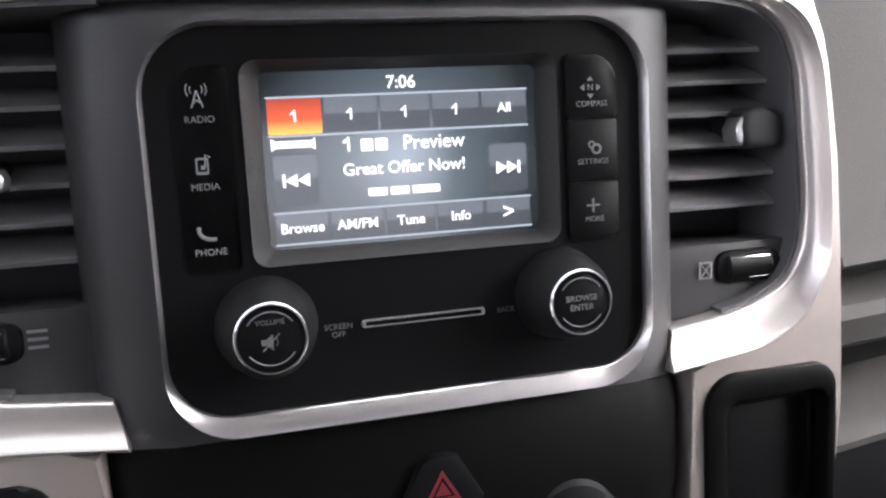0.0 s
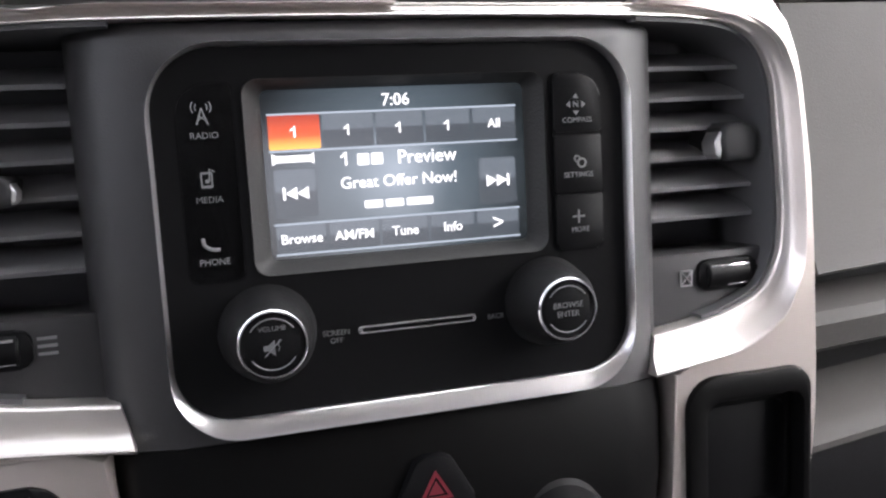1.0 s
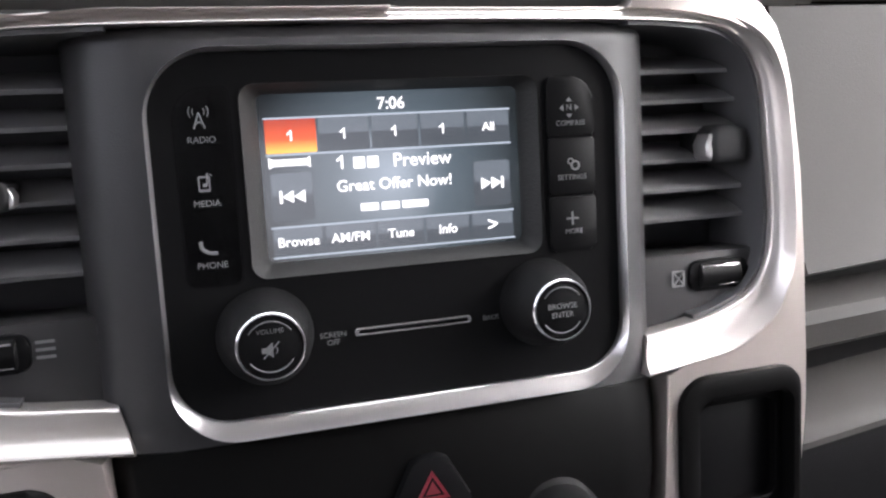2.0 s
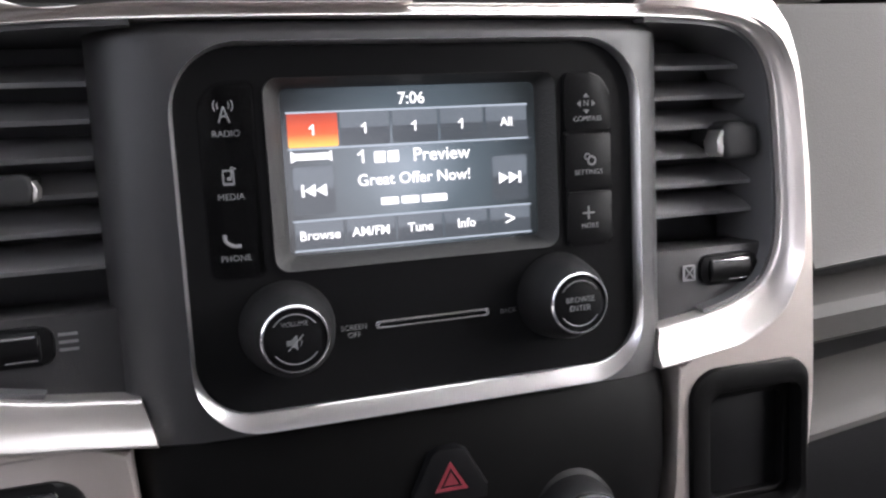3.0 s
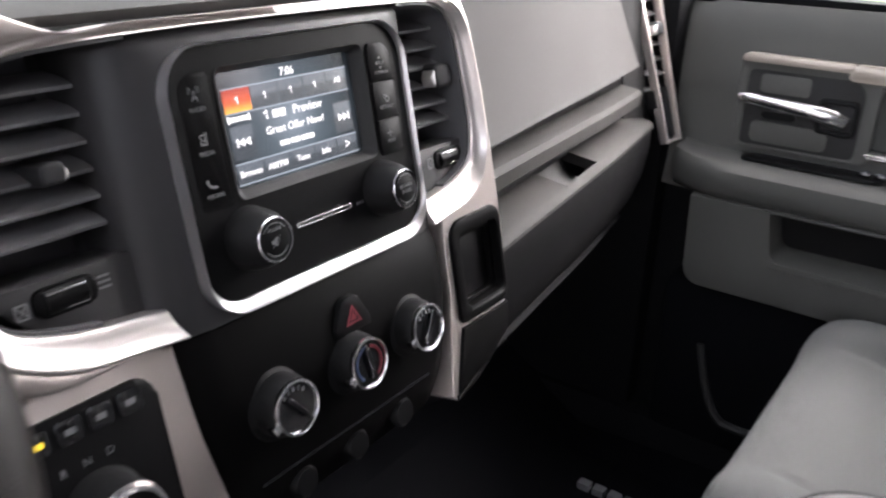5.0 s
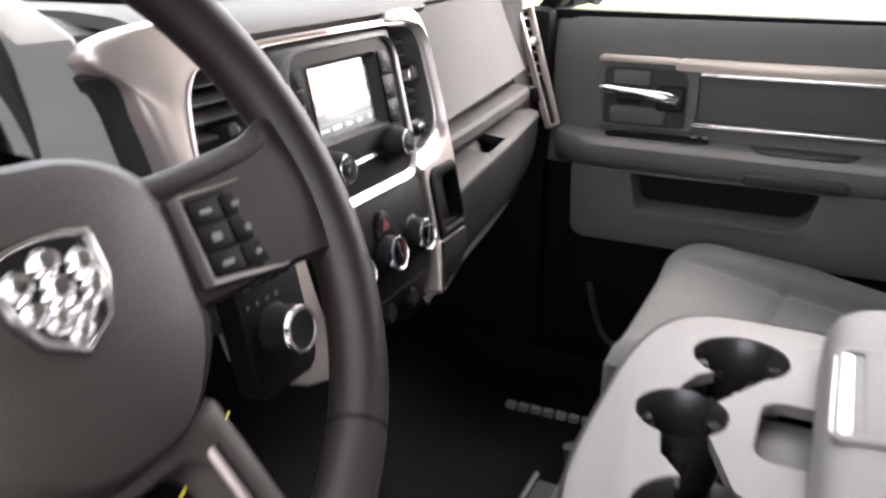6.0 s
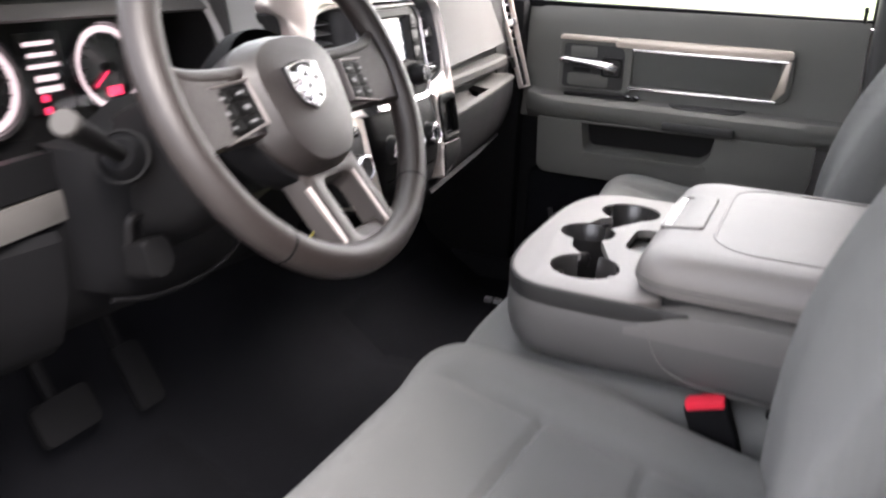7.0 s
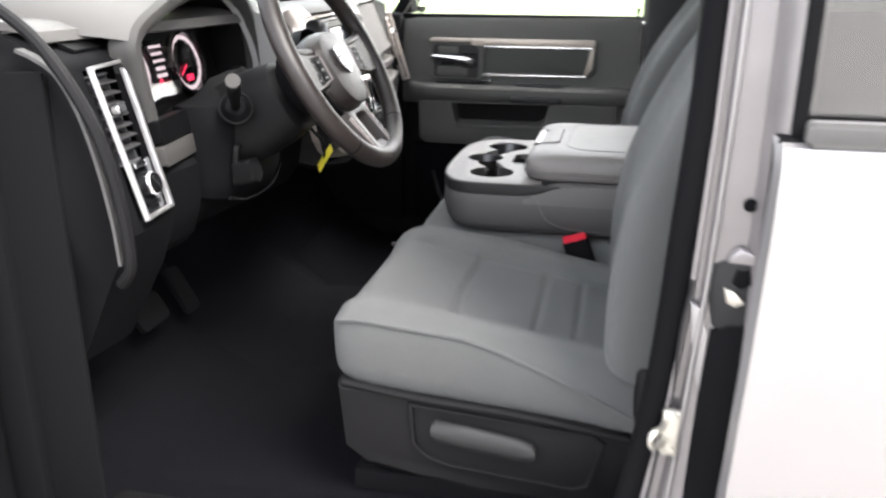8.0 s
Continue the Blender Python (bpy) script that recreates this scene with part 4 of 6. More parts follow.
for i, p in enumerate(brow):
    t = (brow[min(i + 1, len(brow) - 1)] - brow[max(i - 1, 0)]).normalized()
    n = Vector((-t.z, 0, t.x))
    wide = 0.024 if i < 40 else 0.024 - 0.02 * min(1, (i - 40) / 8)
    if i < 18:
        wide = 0.017 + 0.007 * i / 18
    rim_rows.append([p + n * (wide * k) + Vector((0, y, 0)) for k, y in ((-0.04, 0.135), (0.0, 0.123), (0.12, 0.1155), (0.35, 0.112), (0.75, 0.1125), (0.93, 0.1165), (1.0, 0.124), (1.0, 0.15))])
    lining.append([p + Vector((0, y, 0)) for y in (0.127, 0.18, 0.26)])
    if 16 <= i <= 44:
        top.append([p + n * (wide * k) + Vector((0, y, 0)) for k, y in ((0.97, 0.119), (1.12, 0.126), (1.5, 0.145), (2.1, 0.19), (2.6, 0.26), (2.8, 0.34))])
# rim darker than top: the light's difference is put into the tones
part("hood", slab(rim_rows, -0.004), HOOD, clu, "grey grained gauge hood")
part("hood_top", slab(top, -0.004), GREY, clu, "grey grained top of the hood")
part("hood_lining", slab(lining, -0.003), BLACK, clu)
part("fascia", prism(rrect(-0.205, 0.205, -0.1, 0.135, 0.06), -0.01, 0.0, MC), FACE, clu, "black instrument fascia")
for gx in (-0.091, 0.091):
    g = part("gauge", lathe([(0.0, 0.004), (0.052, 0.004), (0.054, 0.012), (0.058, 0.014), (0.06, 0.008), (0.06, 0)], MC @ Matrix.Translation((gx, 0, 0)), 48), PIANO, clu)
    part("dial_ring", ring([(0.051 * math.cos(a), 0.051 * math.sin(a)) for a in [2 * math.pi * i / 48 for i in range(48)]], [(0.043 * math.cos(a), 0.043 * math.sin(a)) for a in [2 * math.pi * i / 48 for i in range(48)]], 0.004, 0.0055, MC @ Matrix.Translation((gx, 0, 0))), LIT_WHITE, g, "white lit scale ring")
    ticks = [box(-0.0012, 0.0012, 0.034, 0.043, 0.0056, 0.0066, 0, m=MC @ Matrix.Translation((gx, 0, 0)) @ Matrix.Rotation(radians(-130 + 260 * i / 12), 4, "Z")) for i in range(13)]
    part("scale_marks", merged(*ticks), FACE, g)
    part("needle", box(-0.0014, 0.0014, -0.008, 0.036, 0.007, 0.009, 0.0005, m=MC @ Matrix.Translation((gx, 0, 0)) @ Matrix.Rotation(radians(125), 4, "Z")), LIT_RED, g, "red lit needle")
    part("needle_hub", lathe([(0, 0.013), (0.007, 0.012), (0.008, 0.004)], MC @ Matrix.Translation((gx, 0, 0)), 20), FACE, g)
    part("warning_field", prism(rrect(-0.012, 0.012, -0.034, -0.022, 0.002), 0.0056, 0.0064, MC @ Matrix.Translation((gx, 0, 0))), LIT_RED, g, "red warning light")
# the lens leans back at its foot and towards the driver above
lens_rows = []
for y, z in ((-0.06, 0.036), (-0.045, 0.0335), (-0.03, 0.0312), (-0.018, 0.0318), (0.0, 0.0355), (0.03, 0.0415), (0.06, 0.0468), (0.085, 0.051)):
    half = 0.172 - 0.02 * max(0, abs(y - 0.0125) - 0.05) / 0.022
    lens_rows.append([MC @ Vector((half * k / 4, y, z - 0.045 * half * k / 4)) for k in range(-4, 5)])
lens = pane_sheet("lens", [p for row in lens_rows for p in row], PANE, clu, "clear instrument lens", faces=[(9 * i + j, 9 * i + j + 1, 9 * i + j + 10, 9 * i + j + 9) for i in range(7) for j in range(8)])
for f in lens.data.polygons:
    f.use_smooth = True
dsp = part("message_display", prism(rrect(-0.03, 0.03, -0.04, 0.05, 0.003), 0.0, 0.004, MC), PIANO, clu)
for i, (wd, h, col) in enumerate(((0.04, 0.005, LIT_WHITE), (0.036, 0.005, LIT_WHITE), (0.042, 0.005, LIT_WHITE), (0.03, 0.007, LIT_WHITE), (0.034, 0.007, LIT_WHITE))):
    part("message_line", prism(rrect(-wd / 2, wd / 2, 0.04 - i * 0.0125 - h, 0.04 - i * 0.0125, 0.001), 0.004, 0.0048, MC), col, dsp)
for k in (-0.022, -0.036):
    part("warning_light", prism(rrect(-0.014, -0.004, k - 0.005, k + 0.003, 0.002), 0.004, 0.005, MC), LIT_RED, dsp)

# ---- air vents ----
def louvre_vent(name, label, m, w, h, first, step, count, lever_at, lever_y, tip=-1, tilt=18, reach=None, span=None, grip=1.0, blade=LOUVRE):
    """A vent box in the local xy plane of m: throat with light in its colour, curved louvres and a lever."""
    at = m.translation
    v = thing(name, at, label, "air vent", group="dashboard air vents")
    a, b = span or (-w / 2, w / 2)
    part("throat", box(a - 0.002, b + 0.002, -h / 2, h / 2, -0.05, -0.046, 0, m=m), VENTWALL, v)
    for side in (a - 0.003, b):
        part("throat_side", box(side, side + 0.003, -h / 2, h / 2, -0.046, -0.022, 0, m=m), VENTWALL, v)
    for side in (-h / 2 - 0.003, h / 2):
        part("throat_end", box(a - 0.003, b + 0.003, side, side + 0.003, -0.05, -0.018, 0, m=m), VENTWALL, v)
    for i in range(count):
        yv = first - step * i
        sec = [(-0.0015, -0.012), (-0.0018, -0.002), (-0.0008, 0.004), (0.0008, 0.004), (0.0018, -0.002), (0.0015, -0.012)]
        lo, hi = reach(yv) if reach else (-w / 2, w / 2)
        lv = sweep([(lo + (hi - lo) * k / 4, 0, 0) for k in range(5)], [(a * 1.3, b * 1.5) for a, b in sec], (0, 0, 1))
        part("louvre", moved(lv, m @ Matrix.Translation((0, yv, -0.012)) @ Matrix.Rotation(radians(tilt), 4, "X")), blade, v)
    yl = lever_y
    # lever: an arched grip with a bright face turned to the stack
    arch = [(0.0105, -0.0085), (0.0125, -0.004), (0.0128, 0.002), (0.0105, 0.0078), (0.003, 0.0102), (-0.0045, 0.0098), (-0.0085, 0.0075), (-0.0098, 0.001), (-0.0085, -0.0055), (-0.0055, -0.0085)]
    poly = [(lever_at - tip * x * grip, yl + y * grip) for x, y in arch]
    lever = part("lever", prism(poly[::tip] if tip > 0 else poly, -0.02, 0.0065, m, 0.0035 * grip, 3), LEVER, v)
    face = [(-0.0045, 0.0072), (-0.0088, 0.0058), (-0.0116, 0.0005), (-0.0108, -0.005), (-0.0082, -0.0072), (-0.0076, -0.001), (-0.0066, 0.004)]
    poly = [(lever_at - tip * x * grip, yl + y * grip) for x, y in face]
    part("lever_tip", prism(poly[::-1] if tip > 0 else poly, -0.006, 0.0052, m, 0.0024 * grip, 3), FRAME, lever, "bright lever face")
    return v


def vent_reach(s, yv):
    """Where a centre louvre ends: the outer end follows the bend of the trim."""
    v = yv + 0.0285
    lim = 0.19
    for (u0, v0), (u1, v1) in zip(INNER[3:13], INNER[4:14]):
        if v1 <= v <= v0:
            lim = u0 + (u1 - u0) * (v0 - v) / (v0 - v1)
    far = abs(side_u(lim, s) - CU) - 0.1595 + 0.003
    return (-0.034, far) if s > 0 else (-far, 0.034)


for s in (1, -1):
    VU = CU + s * 0.1595
    louvre_vent("centre_vent", "centre air vent with chrome-tipped lever, light put into its louvre colour", on_stack(VU, 0.0285, -0.024), 0.058, 0.109, 0.0382, 0.0143, 6, 0.007 if s > 0 else 0.0075, 0.0 if s > 0 else -0.003, -s, reach=lambda yv, s=s: vent_reach(s, yv), span=(-0.034, 0.032) if s > 0 else (-0.046, 0.034), grip=1.0 if s > 0 else 0.62)
    base = part("vent_wheel_plate", prism([(CU + s * u, v) for u, v in ((0.119, -0.0225), (0.192, -0.0225), (0.194, -0.032), (0.182, -0.046), (0.155, -0.055), (0.115, -0.066))], -0.05, -0.022, MD, 0.002), STACK, dash)
    tu, tv = CU + s * 0.162, -0.034
    part("thumbwheel_rim", prism(rrect(tu - 0.0165, tu + 0.0165, tv - 0.0075, tv + 0.0075, 0.005), -0.022, -0.0195, MD, 0.001), FACE, base)
    part("thumbwheel", moved(lathe([(0, 0.0118), (0.0078, 0.0118), (0.0085, 0.011), (0.0085, -0.011), (0.0078, -0.0118), (0, -0.0118)], None, 28), MD @ Matrix.Translation((tu, tv, -0.0255)) @ Matrix.Rotation(radians(90), 4, "Y")), FACE, base)
    part("thumbwheel_line", box(tu - 0.0105, tu + 0.0105, tv + 0.0035, tv + 0.005, -0.0195, -0.0178, 0.0005, m=MD), CHROME, base)
    part("thumbwheel_line", box(tu - 0.001, tu + 0.0105, tv - 0.0055, tv - 0.0045, -0.0198, -0.0185, 0.0004, m=MD), CHROME, base)
    ou, cu2 = tu + 0.0215, tu - 0.0225
    for k in range(3):
        part("open_mark", box(ou - 0.0035, ou + 0.0035, tv - 0.003 + k * 0.003, tv - 0.0018 + k * 0.003, -0.021, -0.0206, 0, m=MD), KEYINK, base)
    part("shut_mark", ring(rrect(cu2 - 0.0035, cu2 + 0.0035, tv - 0.0045, tv + 0.0035, 0.0005, 2), rrect(cu2 - 0.0026, cu2 + 0.0026, tv - 0.0036, tv + 0.0026, 0.0005, 2), -0.021, -0.0206, MD), KEYINK, base)
    part("shut_cross", tube([(MD @ Vector((cu2 - 0.0028, tv - 0.0038, -0.0206))), (MD @ Vector((cu2 + 0.0028, tv + 0.0028, -0.0206)))], 0.0004, W, 4), KEYINK, base)
    part("shut_cross", tube([(MD @ Vector((cu2 + 0.0028, tv - 0.0038, -0.0206))), (MD @ Vector((cu2 - 0.0028, tv + 0.0028, -0.0206)))], 0.0004, W, 4), KEYINK, base)
# end vents
for s in (1, -1):
    wide = 0.0085 if s < 0 else 0.0
    q = [Vector((s * 0.752, 0.076, 0.533)), Vector((s * 0.797, 0.078, 0.531)), Vector((s * 0.793, 0.146, 0.742)), Vector((s * 0.733, 0.132, 0.746))]
    if s < 0:
        q = [Vector((-0.722, 0.076, 0.518)), Vector((-0.802, 0.082, 0.514)), Vector((-0.803, 0.147, 0.739)), Vector((-0.713, 0.143, 0.744))]
    mid = sum(q, Vector()) / 4
    m = aim(mid + Vector((0, -0.006, 0)), (-0.05 * s, -1, 0.29))
    inv = m.inverted()
    quad = [(inv @ p).to_2d() for p in q]
    if s > 0:
        quad = [quad[0], quad[1], quad[2], quad[3]]
    else:
        quad = [quad[1], quad[0], quad[3], quad[2]]
    cx, cy = sum(p.x for p in quad) / 4, sum(p.y for p in quad) / 4

    def inset(k, slim=None):
        return [(p.x - (k if p.x > cx else -(slim or k)), p.y - math.copysign(k, p.y - cy)) for p in quad]

    ev = louvre_vent("end_vent", "black end vent in a chrome frame" + (" over a headlight switch" if s < 0 else ""), m @ Matrix.Translation((0.0, 0.038, -0.002)), (0.058 if s < 0 else 0.048) + wide, 0.132, 0.054, 0.0165 if s < 0 else 0.0205, 7 if s < 0 else 6, 0.0, 0.012, blade=STACK)
    cut_hole(CHEEK[s], [prism(inset(0.003), -0.07, 0.05, m)])
    part("chrome_frame", ring(inset(-0.001), inset(0.0066, 0.0036) if s < 0 else inset(0.0035), -0.002 if s < 0 else -0.01, 0.007 if s < 0 else 0.0015, m, 0.002 if s < 0 else 0.0012), FRAME if s < 0 else SATIN, ev, "bright chrome frame" if s < 0 else "satin silver frame")
    low = part("switch_field", prism([(p[0], p[1] if p[1] < 0 else -0.03) for p in inset(0.0075)], -0.02, -0.004, m), PIANO, ev, "gloss black switch field")
    if s < 0:
        km = m @ Matrix.Translation((-0.001, -0.068, -0.004))
        kn = part("headlight_knob", lathe([(0.021, 0), (0.02, 0.004), (0.016, 0.012), (0.0145, 0.016), (0, 0.017)], km, 30), FACE, low, "black rotary headlight knob")
        part("knob_grip", box(-0.003, 0.003, -0.013, 0.013, 0.016, 0.021, 0.0025, m=km @ Matrix.Rotation(0.5, 4, "Z")), PIANO, kn)
        part("knob_ring", lathe([(0.0165, 0.01), (0.0185, 0.011), (0.0182, 0.014), (0.0165, 0.0165), (0.015, 0.0165)], km, 36), CHROME, kn, "chrome knob ring")
        part("dimmer_wheel", box(-0.02, 0.012, -0.04, -0.03, -0.004, 0.002, 0.002, m=m), CHROME, low)
        part("fog_button", box(-0.02, 0.015, -0.1, -0.092, -0.004, 0.001, 0.002, m=m), FACE, low)

# ---- radio ----
radio = thing("radio", P(CU, 0, 0), "touchscreen truck radio with two knobs in a chrome surround", "radio")
X0, X1, B0, B1 = -0.0908, 0.1035, -0.0736, 0.0764
out = rrect(X0, X1, B0, B1, (0.026, 0.026, 0.027, 0.027), 10)
inn = rrect(X0 + 0.0014, X1 - 0.0018, B0 + 0.0075, B1 - 0.0013, (0.022, 0.022, 0.024, 0.024), 10)
part("chrome_surround", ring(out, inn, -0.012, 0.0045, MD, 0.0006, inner_d1=0.001), SURROUND, radio, "bright chrome surround")
scr_o, scr_i = rrect(-0.0565, 0.0655, -0.0118, 0.063, 0.006, 6), rrect(-0.049, 0.0595, -0.0068, 0.0592, 0.003, 6)
plate_o = rrect(X0 + 0.0012, X1 - 0.0016, B0 + 0.007, B1 - 0.0011, (0.022, 0.022, 0.024, 0.024), 6)
part("faceplate", ring(plate_o, scr_o, -0.012, -0.001, MD), FACE, radio, "satin black faceplate")
part("screen_bezel", ring(scr_o, scr_i, -0.014, 0.0008, MD, 0.0012, inner_d1=-0.0085), DARKGREY, radio, "sloped dark screen bezel")


def display_material():
    """The lit panel: a cool backlight, strongest in the middle."""
    m = emitter("display_backlight", (1, 1, 1), GLOW, 0.5)
    t = m.node_tree
    b = t.nodes["Principled BSDF"]
    b.inputs["Roughness"].default_value = 0.12
    b.inputs["IOR"].default_value = 2.4
    co = t.nodes.new("ShaderNodeNewGeometry")
    sub = t.nodes.new("ShaderNodeVectorMath")
    sub.operation = "DISTANCE"
    sub.inputs[1].default_value = P(0.004, 0.026, -0.009)
    t.links.new(co.outputs["Position"], sub.inputs[0])
    ramp = t.nodes.new("ShaderNodeValToRGB")
    ramp.color_ramp.elements[0].position, ramp.color_ramp.elements[0].color = 0.0, (0.24, 0.29, 0.335, 1)
    ramp.color_ramp.elements[1].position, ramp.color_ramp.elements[1].color = 1.0, (0.006, 0.009, 0.011, 1)
    e = ramp.color_ramp.elements.new(0.4)
    e.color = (0.078, 0.104, 0.122, 1)
    mul = t.nodes.new("ShaderNodeMath")
    mul.operation = "MULTIPLY"
    mul.inputs[1].default_value = 17.0
    t.links.new(sub.outputs["Value"], mul.inputs[0])
    t.links.new(mul.outputs[0], ramp.inputs["Fac"])
    t.links.new(ramp.outputs["Color"], b.inputs["Emission Color"])
    return m


def orange_material():
    m = emitter("display_orange", (1, 0.3, 0.02), GLOW, 0.5, 2.4)
    t = m.node_tree
    co = t.nodes.new("ShaderNodeNewGeometry")
    dot = t.nodes.new("ShaderNodeVectorMath")
    dot.operation = "DOT_PRODUCT"
    dot.inputs[1].default_value = V
    t.links.new(co.outputs["Position"], dot.inputs[0])
    lo, hi = P(0, 0.036).dot(V), P(0, 0.0495).dot(V)
    mr = t.nodes.new("ShaderNodeMapRange")
    mr.inputs["From Min"].default_value, mr.inputs["From Max"].default_value = lo, hi
    t.links.new(dot.outputs["Value"], mr.inputs["Value"])
    ramp = t.nodes.new("ShaderNodeValToRGB")
    ramp.color_ramp.elements[0].color = (1.0, 0.55, 0.08, 1)
    ramp.color_ramp.elements[1].color = (0.35, 0.03, 0.01, 1)
    e = ramp.color_ramp.elements.new(0.4)
    e.color = (0.75, 0.09, 0.01, 1)
    t.links.new(mr.outputs["Result"], ramp.inputs["Fac"])
    t.links.new(ramp.outputs["Color"], t.nodes["Principled BSDF"].inputs["Emission Color"])
    return m


DISPLAY, ORANGE = display_material(), orange_material()
BUTTON = emitter("display_button", (0.045, 0.055, 0.065), GLOW, 0.5, 2.4)
BUTTON_TOP = emitter("display_button_sheen", (0.11, 0.13, 0.15), GLOW, 0.5, 2.4)
LINE = emitter("display_line", (0.35, 0.4, 0.45), GLOW, 0.5, 2.4)
TEXT = emitter("display_text", (1.0, 1.0, 1.0), GLOW * 1.3, 0.5, 2.4)
screen = part("screen", prism(rrect(-0.0495, 0.06, -0.0073, 0.0597, 0.003), -0.013, -0.009, MD), DISPLAY, radio, "lit touchscreen showing a radio page")
ZS = -0.009


def tile(name, u0, u1, v0, v1, mat, lift, parent, r=0.0006):
    return part(name, prism(rrect(u0, u1, v0, v1, r, 3), ZS, ZS + lift, MD), mat, parent)


def say(text, u, v, size, parent=screen, align="CENTER", bold=0.00005, mat=TEXT, lift=0.0004):
    return lettering("screen_text", text, size, on_stack(u, v, ZS + lift), mat, parent, align, 0.00005, bold)


def one_flag(u, v, size, parent):
    """The slanting stroke at the head of a figure one."""
    m = on_stack(u, v, 0) @ Matrix.Translation((-0.055 * size, 0.27 * size, 0)) @ Matrix.Rotation(radians(38), 4, "Z")
    part("figure_flag", prism(rrect(-0.26 * size, 0.02 * size, -0.055 * size, 0.055 * size, 0.0001, 2), ZS + 0.0002, ZS + 0.00046, m), TEXT, parent)


# the display's two button rows are built at the display's own depth
ED = [-0.0472, -0.0263, -0.0047, 0.0160, 0.0363, 0.0563]
for i, word in enumerate(("1", "1", "1", "1", "All")):
    a, b = ED[i] + 0.0004, ED[i + 1] - 0.0004
    key = tile("preset_key", a, b, 0.0362, 0.0496, ORANGE if i == 0 else BUTTON, 0.0001, screen)
    if i:
        tile("key_sheen", a + 0.0003, b - 0.0003, 0.0432, 0.0494, BUTTON_TOP, 0.00016, key)
    say(word, (a + b) / 2, 0.0427, 0.0062 if word == "1" else 0.0052, key)
    if word == "1":
        one_flag((a + b) / 2, 0.0427, 0.0062, key)
tile("divider", -0.0472, 0.0563, 0.0497, 0.0501, LINE, 0.0002, screen)
tile("divider", -0.0472, 0.0563, 0.0354, 0.0358, LINE, 0.0002, screen)
for i, word in enumerate(("Browse", "AM/FM", "Tune", "Info", ">")):
    a, b = ED[i] + 0.0004, ED[i + 1] - 0.0004
    key = tile("menu_key", a, b, -0.0048, 0.0066, BUTTON, 0.0001, screen)
    tile("key_sheen", a + 0.0003, b - 0.0003, 0.0012, 0.0064, BUTTON_TOP, 0.00016, key)
    say(word, (a + b) / 2, 0.0008, 0.0054 if i < 4 else 0.009, key)
tile("divider", -0.0472, 0.0563, 0.0067, 0.0071, LINE, 0.0002, screen)
tile("divider", -0.0472, 0.0563, -0.0053, -0.0049, LINE, 0.0002, screen)
for u0, u1, s in ((-0.0462, -0.0294, -1), (0.0387, 0.0553, 1)):
    key = tile("skip_key", u0, u1, 0.0093, 0.0287, BUTTON, 0.0001, screen, 0.0015)
    tile("key_sheen", u0 + 0.0003, u1 - 0.0003, 0.0195, 0.0284, BUTTON_TOP, 0.00016, key, 0.0012)
    c = (u0 + u1) / 2
    for k in (-0.0028, 0.0018):
        part("skip_arrow", prism([(c + s * (k - 0.0022), 0.0165), (c + s * (k + 0.0022), 0.019), (c + s * (k - 0.0022), 0.0215)][::s], ZS, ZS + 0.0004, MD), TEXT, key)
    part("skip_bar", prism(rrect(c + s * 0.0046 - 0.0005, c + s * 0.0046 + 0.0005, 0.0165, 0.0215, 0.0002, 2), ZS, ZS + 0.0004, MD), TEXT, key)
say("7:06", 0.0045, 0.054, 0.0068)
say("1", -0.0172, 0.0312, 0.0078)
one_flag(-0.0172, 0.0312, 0.0078, screen)
say("Preview", 0.0165, 0.0308, 0.0078)
for k in (-0.0101, -0.0044):
    part("plain_block", prism(rrect(k - 0.0023, k + 0.0023, 0.0286, 0.0332, 0.0004, 2), ZS, ZS + 0.0004, MD), TEXT, screen)
say("Great Offer Now!", 0.0045, 0.0216, 0.0066)
for u0, u1 in ((-0.0106, -0.0032), (-0.0018, 0.0056), (0.007, 0.018)):
    part("plain_bar", prism(rrect(u0, u1, 0.0112, 0.0142, 0.0004, 2), ZS, ZS + 0.0004, MD), TEXT, screen)
part("plain_bar", prism([(-0.0462, 0.0302), (-0.0445, 0.0312), (-0.031, 0.0312), (-0.0298, 0.0302), (-0.0298, 0.0348), (-0.031, 0.0338), (-0.0445, 0.0338), (-0.0462, 0.0348)], ZS, ZS + 0.0004, MD), TEXT, screen)

# hard keys beside the screen
rk = part("key_column", prism(rrect(0.0685, 0.0917, -0.0128, 0.0625, (0.004, 0.004, 0.012, 0.004)), -0.003, -0.0004, MD), RUBBER_SHADE, radio)
for v0, v1, r in ((0.0372, 0.062, (0.0015, 0.0015, 0.011, 0.003)), (0.0122, 0.0362, 0.0015), (-0.0123, 0.0112, (0.003, 0.004, 0.0015, 0.0015))):
    part("hard_key", prism(rrect(0.0692, 0.0911, v0, v1, r), -0.002, 0.0006, MD, 0.0006), FACE, rk)
for word, v in (("COMPASS", 0.0423), ("SETTINGS", 0.0194), ("MORE", -0.0039)):
    lettering("key_text", word, 0.0031, on_stack(0.08, v, 0.0007), DIMINK, rk)
ic = MD @ Matrix.Translation((0.0795, 0.0488, 0.0007))
for a in range(4):
    part("compass_mark", prism([(-0.0014, 0.0026), (0.0014, 0.0026), (0, 0.0044)], 0, 0.0002, ic @ Matrix.Rotation(a * math.pi / 2, 4, "Z")), DIMINK, rk)
lettering("key_text", "N", 0.0036, ic, DIMINK, rk)
